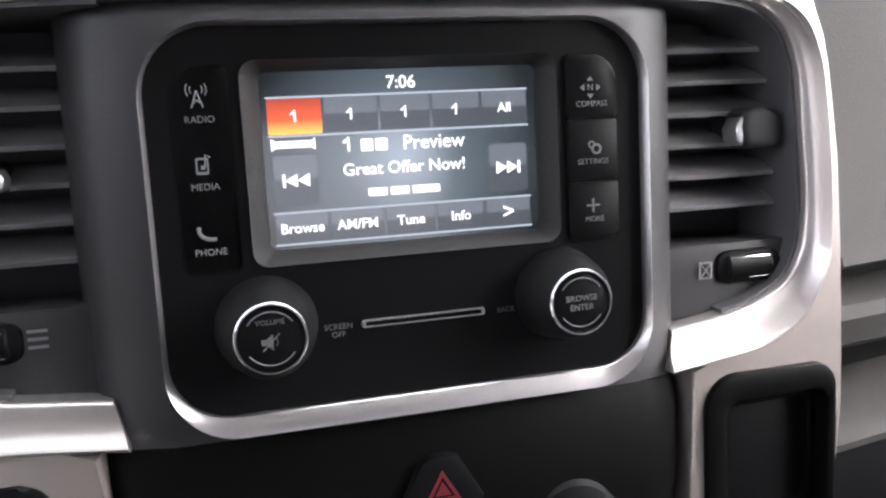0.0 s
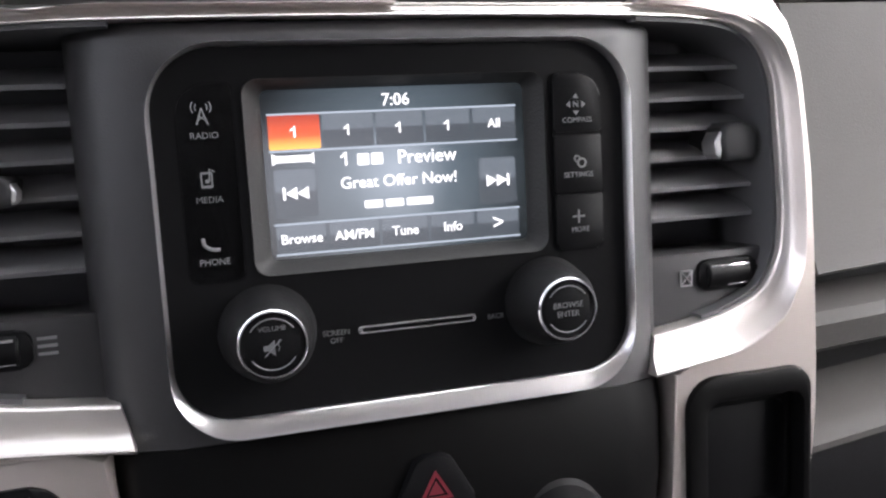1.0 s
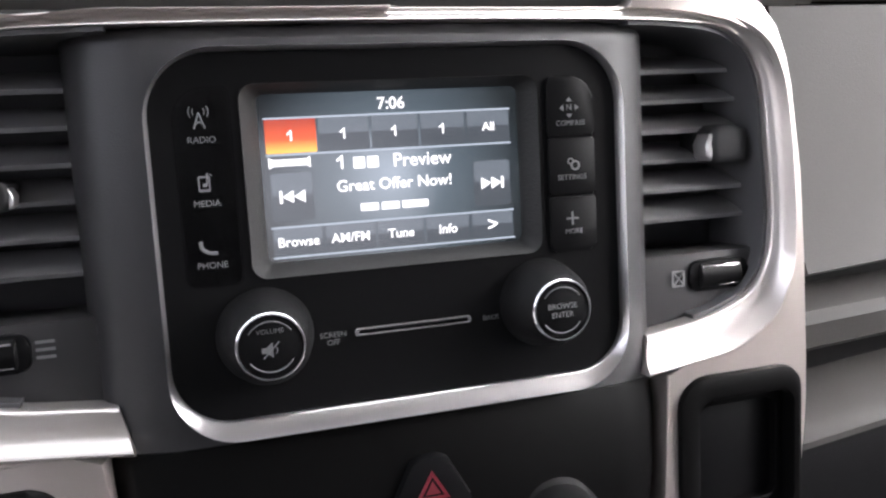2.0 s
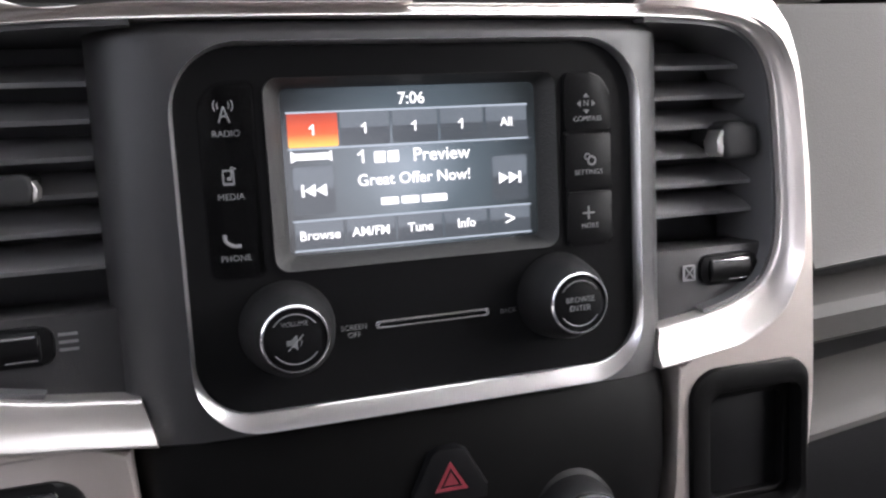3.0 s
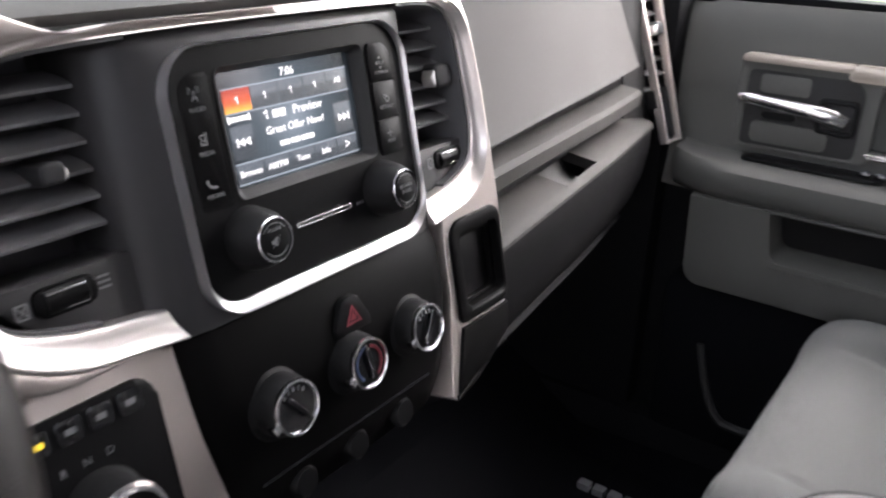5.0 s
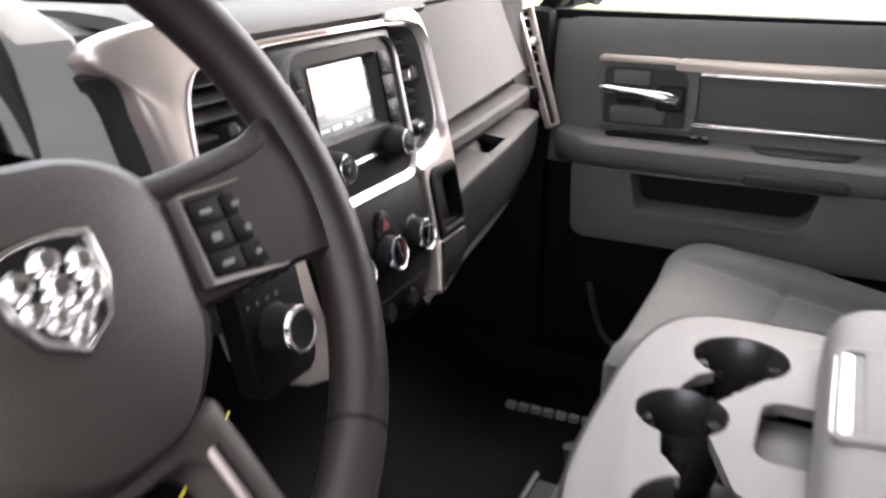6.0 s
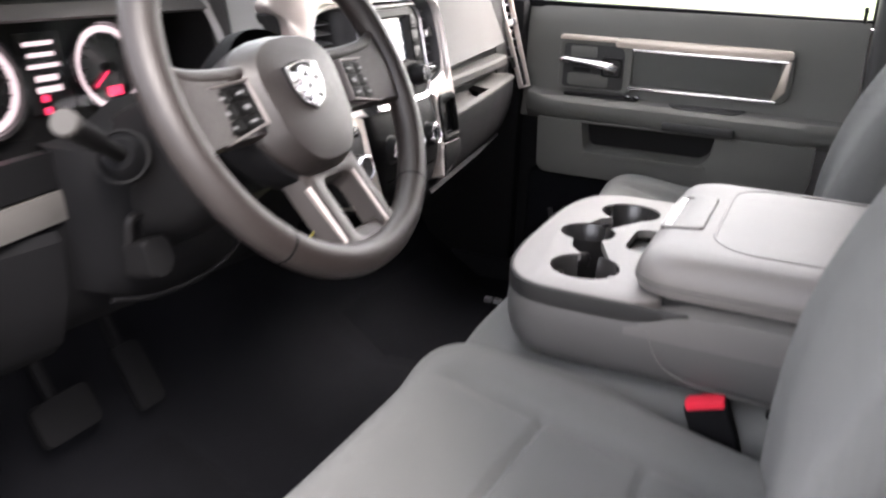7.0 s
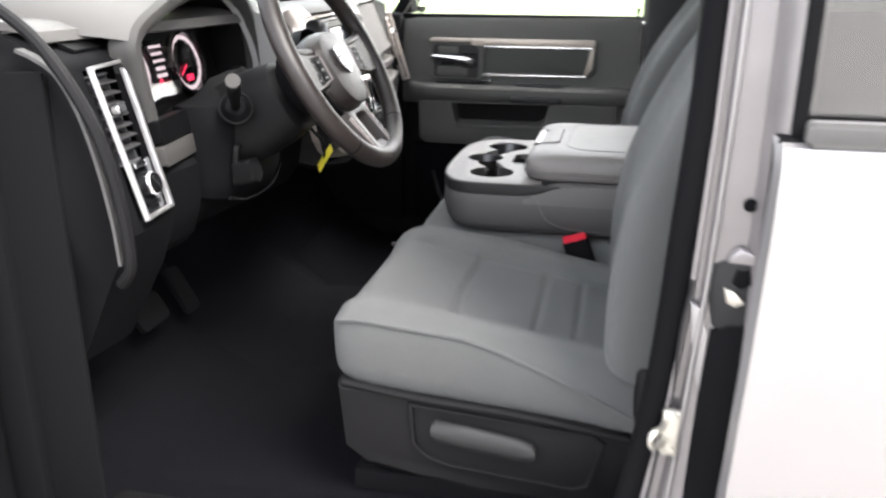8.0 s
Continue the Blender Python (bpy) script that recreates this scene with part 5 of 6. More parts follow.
for c, r in (((0.0815, 0.0244), 0.0022), ((0.0794, 0.0262), 0.0015)):
    part("gear_mark", ring([(r * math.cos(a), r * math.sin(a)) for a in [2 * math.pi * i / 16 for i in range(16)]], [(0.6 * r * math.cos(a), 0.6 * r * math.sin(a)) for a in [2 * math.pi * i / 16 for i in range(16)]], 0, 0.0002, on_stack(*c, 0.0007)), DIMINK, rk)
part("plus_mark", merged(box(0.0766, 0.0822, 0.0014, 0.0022, 0.0006, 0.0009, 0, m=MD), box(0.079, 0.0798, -0.001, 0.0046, 0.0006, 0.0009, 0, m=MD)), DIMINK, rk)
lk = part("key_column", prism(rrect(-0.081, -0.0595, -0.0128, 0.0625, (0.004, 0.003, 0.003, 0.012)), -0.003, -0.0008, MD), RUBBER_SHADE, radio)
part("key_column_face", prism(rrect(-0.0805, -0.06, -0.0123, 0.062, (0.004, 0.003, 0.003, 0.012)), -0.002, -0.0008, MD, 0.0002), FACE, lk)
for word, v in (("RADIO", 0.0428), ("MEDIA", 0.019), ("PHONE", -0.0045)):
    lettering("key_text", word, 0.0034, on_stack(-0.0708, v, -0.0004), KEYINK, lk)
ic = MD @ Matrix.Translation((-0.0712, 0.0505, -0.0004))
mast = [tube([(-0.002, -0.0035, 0), (0, 0.0025, 0)], 0.0003, n=4), tube([(0.002, -0.0035, 0), (0, 0.0025, 0)], 0.0003, n=4), tube([(-0.0015, -0.002, 0), (0.001, -0.0005, 0)], 0.0002, n=4), tube([(0.0015, -0.002, 0), (-0.001, -0.0005, 0)], 0.0002, n=4)]
for s in (-1, 1):
    for r in (0.0022, 0.0036):
        mast.append(tube([(s * r * math.cos(a), 0.0028 + r * math.sin(a), 0) for a in (-0.6, -0.2, 0.2, 0.6)], 0.0002, n=4))
part("radio_mark", moved(merged(*mast), ic), KEYINK, lk)
ic = MD @ Matrix.Translation((-0.0713, 0.0265, -0.0004))
part("media_mark", moved(merged(ring(rrect(-0.0022, 0.0022, -0.003, 0.003, 0.0006), rrect(-0.0016, 0.0016, -0.002, 0.0022, 0.0003), 0, 0.0002), tube([(0.001, -0.0005, 0.0002), (0.0012, 0.004, 0.0002), (0.003, 0.003, 0.0002)], 0.0003, n=4), box(-0.0005, 0.001, -0.0012, 0.0002, 0, 0.0003, 0)), ic), KEYINK, lk)
ic = MD @ Matrix.Translation((-0.0715, 0.0024, -0.0004))
part("phone_mark", moved(sweep(smooth_line([(-0.003, 0.0024, 0), (-0.0026, -0.0002, 0), (0, -0.002, 0), (0.003, -0.0022, 0)], 5), [(x, y * 0.3) for x, y in circle2(0.0007, 6)], (0, 0, 1)), ic), KEYINK, lk)

# disc slot and soft prints
slot = part("disc_slot", ring(rrect(-0.0185, 0.0315, -0.0385, -0.035, 0.0015), rrect(-0.0165, 0.0297, -0.0375, -0.0362, 0.0006), -0.004, 0.0006, MD, 0.0004), CHROME, radio, "thin chrome disc slot")
part("slot_mouth", box(-0.0165, 0.0297, -0.0376, -0.0361, -0.004, -0.003, 0, m=MD), RUBBER_SHADE, slot)
lettering("face_text", "SCREEN\nOFF", 0.0031, on_stack(-0.027, -0.0385, -0.0008), DIMINK, radio)
lettering("face_text", "BACK", 0.0029, on_stack(0.0405, -0.0375, -0.0008), DIMINK, radio)


def radio_knob(u, v, words, label):
    m = on_stack(u, v, -0.001)
    k = part("knob", lathe([(0.019, 0), (0.0186, 0.003), (0.0166, 0.013), (0.0142, 0.0185), (0.0129, 0.0205), (0.0125, 0.021)], m, 48), BLACK, radio, label)
    part("knob_ring", lathe([(0.0128, 0.0195), (0.0128, 0.0216), (0.0124, 0.0221), (0.0118, 0.0221), (0.0115, 0.0212), (0.0115, 0.02)], m, 96, 0.00016), CHROME, k, "knurled chrome ring")
    part("knob_cap", lathe([(0.0, 0.0216), (0.0095, 0.0214), (0.0115, 0.0206)], m, 40), FACE, k)
    for a0 in (35, 215):
        part("knob_arc", moved(tube([(0.0095 * math.cos(radians(a0 + i * 11)), 0.0095 * math.sin(radians(a0 + i * 11)), 0.0217) for i in range(11)], 0.00028, n=4), m), DIMINK, k)
    for i, (w, s) in enumerate(words):
        lettering("knob_text", w, s, m @ Matrix.Translation((0, 0.0016 - 0.0036 * i if len(words) > 1 else 0.0058, 0.0219)), DIMINK, k)
    return k, m


k, m = radio_knob(-0.0535, -0.0337, (("VOLUME", 0.0026),), "black volume knob")
part("mute_mark", moved(merged(prism([(-0.004, -0.0012), (-0.002, -0.0012), (0.0008, -0.0034), (0.0008, 0.0034), (-0.002, 0.0012), (-0.004, 0.0012)], 0, 0.0003), tube([(-0.0035, -0.0034, 0.0003), (0.0035, 0.0034, 0.0003)], 0.0003, n=4), tube([(0.002, -0.0016, 0.0003), (0.0027, 0, 0.0003), (0.002, 0.0016, 0.0003)], 0.0002, n=4)), m @ Matrix.Translation((0, -0.0012, 0.0218)) @ Matrix.Scale(0.85, 4)), DIMINK, k)
radio_knob(0.0637, -0.0332, (("BROWSE", 0.0033), ("ENTER", 0.0033)), "black browse knob")

# ---- climate controls ----
clim = thing("climate_controls", P(CU, -0.134, 0), "three black climate knobs with chrome rims", "climate controls")
for i, u in enumerate((-0.0615, 0.003, 0.066)):
    m = on_stack(u, -0.134, -0.002)
    kb = part("knob", lathe([(0.024, 0), (0.023, 0.004), (0.0195, 0.006), (0.0185, 0.014), (0.0165, 0.02), (0.016, 0.0205)], m, 48), BLACK, clim)
    part("knob_rim", lathe([(0.0166, 0.0185), (0.0172, 0.0205), (0.0168, 0.0225), (0.0155, 0.0228), (0.0146, 0.0215), (0.0146, 0.02)], m, 72, 0.0002), CHROME, kb, "polished chrome rim")
    part("knob_face", lathe([(0, 0.0208), (0.0147, 0.0206)], m, 40), PIANO, kb)
    part("knob_grip", box(-0.0022, 0.0022, -0.0115, 0.0115, 0.0205, 0.0245, 0.0018, m=m @ Matrix.Rotation(radians((40, 10, -30)[i]), 4, "Z")), PIANO, kb)
    part("pointer", box(-0.0207, -0.0165, -0.003, 0.003, 0.016, 0.0225, 0.001, m=m @ Matrix.Rotation(radians(20), 4, "Z")), CHROME, kb)
    if i == 1:
        part("warm_band", moved(tube([(0.0115 * math.cos(radians(a)), 0.0115 * math.sin(radians(a)), 0.021) for a in range(-60, 90, 15)], 0.0011, n=6), m), DULLRED, kb, "red warm band")
        part("cool_band", moved(tube([(0.0115 * math.cos(radians(a)), 0.0115 * math.sin(radians(a)), 0.021) for a in range(95, 240, 15)], 0.0011, n=6), m), material("blue_print", (0.008, 0.02, 0.06), 0.5), kb, "blue cool band")
    for k in range(5):
        a = radians(50 + k * 20)
        part("face_mark", box(-0.0008, 0.0008, -0.0012, 0.0012, 0.0206, 0.0211, 0, m=m @ Matrix.Translation((0.0115 * math.cos(a), 0.0115 * math.sin(a), 0))), DIMINK, kb)
haz = part("hazard_switch", prism([(CU + 0.003 + a, -0.104 + b) for a, b in ((-0.0165, -0.012), (0.0165, -0.012), (0.017, -0.006), (0.008, 0.0105), (0.004, 0.0125), (-0.004, 0.0125), (-0.008, 0.0105), (-0.017, -0.006))], -0.004, 0.0065, MD, 0.002), FACE, clim, "black hazard switch")
tri_o = [(CU + 0.003 + 0.0085 * math.cos(radians(a)), -0.1055 + 0.0085 * math.sin(radians(a))) for a in (90, 210, 330)]
tri_i = [(CU + 0.003 + 0.0058 * math.cos(radians(a)), -0.1055 + 0.0058 * math.sin(radians(a))) for a in (90, 210, 330)]
part("hazard_mark", ring(tri_o, tri_i, 0.006, 0.0069, MD), DULLRED, haz, "red warning triangle")
part("hazard_mark", prism([(CU + 0.003 + 0.0038 * math.cos(radians(a)), -0.1055 + 0.0038 * math.sin(radians(a))) for a in (90, 210, 330)], 0.006, 0.0069, MD), DULLRED, haz)

# ---- gear selector beside the stack ----
MDS = MD @ Matrix.Translation((-0.022, 0.01, 0.0045))
sel = thing("gear_selector", P(-0.15, -0.14, 0), "black rotary gear selector with chrome cap on a switch panel", "gear selector")
part("selector_panel", prism(rrect(-0.19, -0.11, -0.2, -0.092, 0.012), -0.03, -0.007, MDS, 0.003), FACE, sel)
sk = part("selector_knob", lathe([(0.023, 0), (0.0215, 0.004), (0.02, 0.022), (0.018, 0.026), (0, 0.0265)], MDS @ Matrix.Translation((-0.153, -0.15, -0.007)), 40), BLACK, sel)
part("knob_cap_ring", lathe([(0.0195, 0.022), (0.0202, 0.024), (0.019, 0.0275), (0.0165, 0.028), (0.016, 0.0265)], MDS @ Matrix.Translation((-0.153, -0.15, -0.007)), 48), CHROME, sk, "chrome cap ring")
for i in range(4):
    sb = part("mode_button", prism(rrect(-0.183 + i * 0.0165, -0.1695 + i * 0.0165, -0.108, -0.095, 0.002), -0.008, -0.005, MDS, 0.001), PIANO, sel)
    part("button_mark", box(-0.179 + i * 0.0165, -0.1735 + i * 0.0165, -0.103, -0.1, -0.0052, -0.0046, 0, m=MDS), LIT_AMBER if i == 0 else DIMINK, sb)
for i, c in enumerate("PRND"):
    lettering("gear_letter", c, 0.006, MDS @ Matrix.Translation((-0.18 + i * 0.0125, -0.121, -0.0066)), DIMINK, sel)

# ---- steering wheel and column ----
WT = 0.4995
WN, WU = Vector((0, -math.cos(WT), math.sin(WT))), Vector((0, math.sin(WT), math.cos(WT)))
WC = Vector((-0.4635, -0.1155, 0.7251))
MW = Matrix.Translation(WC) @ Matrix((Vector((1, 0, 0)), WU, WN)).transposed().to_4x4()
HX, HY = -0.003, -0.006
wheel = thing("steering_wheel", WC, "black leather-wrapped four-spoke steering wheel", "steering wheel")
RIM = 0.187


def rim_arc(a0, a1, r=RIM, n=40, z=0.0):
    return [MW @ Vector((r * math.cos(radians(a0 + (a1 - a0) * i / n)), r * math.sin(radians(a0 + (a1 - a0) * i / n)), z)) for i in range(n + 1)]


rim_sec = [(0.0182 * math.cos(a) * (1.0 if math.cos(a) > 0 else 0.92), 0.0168 * math.sin(a)) for a in [2 * math.pi * i / 16 for i in range(16)]]
part("rim", sweep(rim_arc(0, 360, n=72)[:-1], rim_sec, WN, closed=True), LEATHER, wheel, "grained black leather rim")
for a in (48, 132, 228, 312):
    part("rim_seam", sweep(rim_arc(a - 0.35, a + 0.35, n=2), [(x * 1.012, y * 1.012) for x, y in rim_sec], WN), RUBBER_SHADE, wheel)


def wheel_loft(sections):
    return moved(loft(sections, closed=True, caps=True), MW)


# hub pad: flattened dome with a wide top and a narrower foot
def pad_outline(k, z, ky=None):
    out, ky = [], ky or k
    for i in range(36):
        a = 2 * math.pi * i / 36
        c, s = math.cos(a), math.sin(a)
        e = 0.55
        x, y = math.copysign(abs(c) ** e, c), math.copysign(abs(s) ** e, s)
        half = 0.094 - 0.016 * (1 - y) / 1.5 if y > -0.45 else 0.0785 - 0.024 * (-0.45 - y) / 0.55
        out.append((HX + k * half * x, -0.018 + ky * (0.073 * y - 0.012 * x * x * max(0, y)), z))
    return out


# broad bevels run down both sides of the airbag cover
part("hub_pad", wheel_loft([pad_outline(0.93, -0.05), pad_outline(0.985, -0.03), pad_outline(1.0, -0.016), pad_outline(0.998, -0.0095), pad_outline(0.98, -0.0065), pad_outline(0.755, 0.0084, 0.9), pad_outline(0.74, 0.0094, 0.885), pad_outline(0.715, 0.0099, 0.86), pad_outline(0.5, 0.0126, 0.6), pad_outline(0.25, 0.0143, 0.3), pad_outline(0.02, 0.015)]), PAD, wheel, "grained airbag cover", angle=13)
part("pad_skirt", wheel_loft([[(x, y - 0.006, z) for x, y, z in pad_outline(k, z0)] for k, z0 in ((0.9, -0.06), (1.0, -0.04), (1.01, -0.022), (1.0, -0.016), (0.9, -0.014))]), RUBBER_SHADE, wheel, "black skirt under the cover")
# plain shield-shaped badge
BX, BY = HX - 0.006, HY - 0.001
shield = [(-0.024, 0.022), (-0.012, 0.025), (0, 0.026), (0.012, 0.025), (0.024, 0.022), (0.023, 0.0), (0.016, -0.016), (0.0, -0.026), (-0.016, -0.016), (-0.023, 0.0)]
bd = part("badge", prism([(BX + a * 1.08, BY + b) for a, b in shield], 0.008, 0.0172, MW, 0.0015), PIANO, wheel, "dark badge with a plain chrome relief")
part("badge_relief", ring([(BX + a * 1.05, BY + b * 0.98) for a, b in shield], [(BX + a * 0.93, BY + b * 0.86) for a, b in shield], 0.015, 0.0185, MW, 0.001), CHROME, bd)
for x, y, r in ((-0.015, 0.009, 0.0075), (0.015, 0.009, 0.0075), (-0.014, -0.003, 0.006), (0.014, -0.003, 0.006), (0, 0.002, 0.008), (0, 0.014, 0.0075), (-0.006, -0.009, 0.006), (0.006, -0.009, 0.006), (0, -0.017, 0.0055)):
    part("badge_boss", lathe([(0, 0.0055), (r * 0.6, 0.0045), (r, 0)], MW @ Matrix.Translation((BX + x, BY + y, 0.0165)), 12), CHROME, bd)
# side spokes with switch pods
for s in (-1, 1):
    rows = []
    for x, y, hh, z, th in ((0.05, -0.006, 0.036, -0.022, 0.018), (0.075, -0.006, 0.0355, -0.018, 0.018), (0.11, -0.006, 0.0355, -0.012, 0.015), (0.145, -0.006, 0.0365, -0.007, 0.013), (0.165, -0.006, 0.039, -0.003, 0.011), (0.18, -0.005, 0.046, 0.0, 0.008)):
        rows.append([(s * x + HX, y + hh * cy, z + th * cz) for cy, cz in ((-0.96, -1), (-1.0, -0.4), (-1.0, 0.5), (-0.92, 0.9), (0, 1.0), (0.92, 0.9), (1.0, 0.5), (1.0, -0.4), (0.96, -1))])
    part("side_spoke", wheel_loft(rows), LEATHER, wheel)
    roll = smooth_line([(s * x + HX, y, z) for x, y, z in ((0.066, 0.0222, -0.006), (0.1, 0.0226, -0.0035), (0.13, 0.024, -0.0015), (0.152, 0.027, 0.0), (0.172, 0.034, 0.0005))], 4)
    part("spoke_roll", moved(sweep(roll, [(x, y * 0.9) for x, y in circle2(0.0078, 12)], (0, 0, 1)), MW), LEATHER, wheel, "rolled leather edge")
    mp = MW @ Matrix.Translation((HX + s * 0.1075, -0.0115, 0.0042)) @ Matrix.Rotation(s * radians(5), 4, "Y") @ Matrix.Rotation(s * radians(-4), 4, "Z")

    def pod_shape(d, e):
        """Outline of the switch field: narrow to the hub, bowed to the rim."""
        half = [(-0.027 - d, -0.0195 - d), (0.021 + e, -0.0245 - d), (0.0285 + e, -0.017 - d), (0.0305 + e, -0.006), (0.029 + e, 0.008), (0.0225 + e, 0.0215 + d), (0.017 + e, 0.0228 + d), (-0.027 - d, 0.0205 + d)]
        return [(s * x, y) for x, y in half][::s]

    part("pod_frame", ring(pod_shape(0.0032, 0.0105), pod_shape(0.0, 0.0), -0.006, 0.0022, mp, 0.001, inner_d1=0.0), PODTRIM, wheel, "dull silver switch frame")
    pod = part("switch_pod", prism(pod_shape(0.0004, 0.0004), -0.008, -0.0006, mp), LOWSTACK, wheel, "black switch field")
    for j, (v0, v1) in enumerate(((-0.0205, -0.0085), (-0.0072, 0.0062), (0.0075, 0.0192))):
        for i, (u0, u1) in enumerate(((-0.0255, -0.0015), (0.0, 0.0245))):
            key = part("switch_key", prism(rrect(*sorted((s * u0, s * u1)), v0, v1, 0.002), -0.0008, 0.0004, mp, 0.0004), LOWSTACK, pod)
            cu3, cv3 = s * (u0 + u1) / 2, (v0 + v1) / 2
            w3, h3 = (((0.0046, 0.0013), (0.0022, 0.0014)), ((0.0036, 0.0022), (0.0024, 0.0018)), ((0.0046, 0.0013), (0.005, 0.0013)))[j][i]
            part("key_mark", prism(rrect(cu3 - w3, cu3 + w3, cv3 - h3, cv3 + h3, 0.0009, 2), 0.0003, 0.0008, mp), DIMINK, key)
# lower spoke: one broad frame with a slot through it
slot = rrect(-0.013, 0.039, -0.168, -0.098, (0.01, 0.012, 0.014, 0.01), 6)
plate = rrect(-0.043, 0.064, -0.18, -0.078, 0.006, 6)
MS = MW @ Matrix.Translation((HX, -0.13, -0.006)) @ Matrix.Rotation(radians(-12), 4, "X") @ Matrix.Translation((0, 0.13, 0))
lower = part("lower_spoke", ring(plate, slot, -0.024, 0.002, MS, 0.005), SPOKE, wheel, "brown-grey satin slotted lower spoke")
# strips added as highlights where the spoke's edges face left
for x0, x1 in ((-0.0405, -0.039), (0.0432, 0.044)):
    line = [MS @ Vector((x0 + (x1 - x0) * k, -0.1 - 0.066 * k, 0.0012)) for k in (0, 0.33, 0.67, 1)]
    part("spoke_highlight", sweep(smooth_line(line, 5), [(-0.0028, -0.004), (-0.003, -0.001), (-0.0014, 0.0014), (0.0014, 0.0018), (0.0026, 0.001), (0.0026, -0.004)], WN), SPOKE_GLINT, lower, "paler strip laid on as the light along a spoke edge")
    part("spoke_groove", sweep(smooth_line([p + Vector((0.0042, 0, 0)) for p in line], 5), [(-0.0012, -0.001), (-0.0012, 0.0012), (0.0012, 0.0012), (0.0012, -0.001)], WN), RUBBER_SHADE, lower)
part("spoke_bridge", wheel_loft([[(HX + a * w, y, z + b * t) for a, b in ((-1, -1), (-1, 0.5), (-0.6, 1), (0.6, 1), (1, 0.5), (1, -1))] for y, w, z, t in ((-0.158, 0.045, -0.012, 0.007), (-0.17, 0.055, -0.005, 0.008), (-0.18, 0.064, 0.0, 0.008))]), LEATHER, wheel)
part("hub_back", lathe([(0.075, -0.022), (0.08, -0.04), (0.07, -0.075), (0.055, -0.09)], MW @ Matrix.Translation((HX, HY, 0)), 36), RUBBER_SHADE, wheel)

col = thing("steering_column", MW @ Vector((0, 0, -0.15)), "black steering column cover with stalk and ignition", "steering column")
part("shroud", moved(loft([[(HX + w * math.copysign(abs(math.cos(a)) ** 0.6, math.cos(a)), HY - 0.01 + h * math.copysign(abs(math.sin(a)) ** 0.6, math.sin(a)), z) for a in [2 * math.pi * i / 28 for i in range(28)]] for w, h, z in ((0.055, 0.05, -0.09), (0.07, 0.065, -0.1), (0.075, 0.075, -0.15), (0.075, 0.08, -0.24), (0.08, 0.085, -0.32))], closed=True, caps=True), MW), BLACK, col)
stalk_a, stalk_b = Vector((-0.565, 0.03, 0.651)), Vector((-0.682, -0.025, 0.716))
d = (stalk_b - stalk_a).normalized()
stk = part("stalk", lathe([(0.008, 0), (0.008, 0.05), (0.0105, 0.07), (0.0115, 0.115), (0.012, 0.13), (0.0, 0.131)], aim(stalk_a, d, (0, 1, 0)), 24), BLACK, col, "black turn-signal stalk")
part("stalk_cap", lathe([(0.0122, 0.126), (0.0122, 0.1335), (0.0108, 0.135), (0.0, 0.1355)], aim(stalk_a, d, (0, 1, 0)), 28), DASHGREY, stk, "grey stalk end cap")
part("stalk_boot", lathe([(0.026, 0), (0.025, 0.012), (0.016, 0.022), (0.0, 0.022)], aim(Vector((-0.565, 0.03, 0.651)) - d * 0.012, d, (0, 1, 0)), 24), RUBBER_SHADE, col)
part("boot_ring", lathe([(0.0265, -0.002), (0.029, 0.003), (0.0285, 0.007), (0.026, 0.008), (0.024, 0.004)], aim(Vector((-0.565, 0.03, 0.651)) - d * 0.006, d, (0, 1, 0)), 28), BLACK, col)
lowp = thing("lower_column_panel", (-0.5, 0.05, 0.5), "black lower steering panel with a hooded release handle", "panel")
ML = aim((-0.5, 0.046, 0.565), (0.06, -1, -0.1))
rows = []
for x, y in ((-0.572, 0.118), (-0.569, 0.1), (-0.56, 0.076), (-0.545, 0.06), (-0.525, 0.051), (-0.5, 0.047), (-0.44, 0.043), (-0.4, 0.041), (-0.37, 0.046), (-0.35, 0.06), (-0.34, 0.085)):
    drop = 0.016 * max(0, (-0.5 - x) / 0.07) ** 1.5 + 0.012 * max(0, (x + 0.4) / 0.05)
    rows.append([(x, max(y, min(y + e, 0.15)) - 0.06 * (z - 0.565) + d, min(z, 0.643 + 0.65 * max(0, x + 0.56)) + k * drop) for z, d, e, k in ((0.69, 0.0, 0.07, 0), (0.67, 0.0, 0.035, 0), (0.65, 0.0, 0.012, 0), (0.63, 0.0, 0.0, 0), (0.6, 0.0, 0, 0), (0.56, 0.0, 0, 0.3), (0.52, 0.0, 0, 0.7), (0.495, 0.004, 0, 1), (0.482, 0.016, 0, 1), (0.48, 0.04, 0, 1))])
part("panel", slab(rows, 0.008), RUBBER_SHADE, lowp)
rec_o, rec_i = rrect(-0.06, 0.085, -0.055, 0.02, 0.012), rrect(-0.052, 0.077, -0.047, 0.012, 0.009)
part("recess", ring(rec_o, rec_i, -0.002, 0.006, ML, 0.003), BLACK, lowp)
part("recess_floor", prism(rec_i, 0.0003, 0.001, ML), RUBBER_SHADE, lowp)
part("release_handle", prism(rrect(-0.017, 0.017, -0.022, 0.02, (0.012, 0.012, 0.006, 0.006)), -0.03, 0.006, aim((-0.548, 0.014, 0.541), (-0.15, -1, 0.3)), 0.005, 3), BLACK, lowp, "dark release paddle")
part("edge_trim", tube(smooth_line([(-0.585, 0.045, 0.497), (-0.53, 0.04, 0.482), (-0.46, 0.038, 0.479), (-0.4, 0.04, 0.488), (-0.358, 0.046, 0.51)], 5), 0.003, (0, -1, 0)), RUBBER_SHADE, lowp)
tag = thing("key_fob_tag", (-0.29, -0.02, 0.5), "yellow paper tag and black key hanging at the column", "key tag")
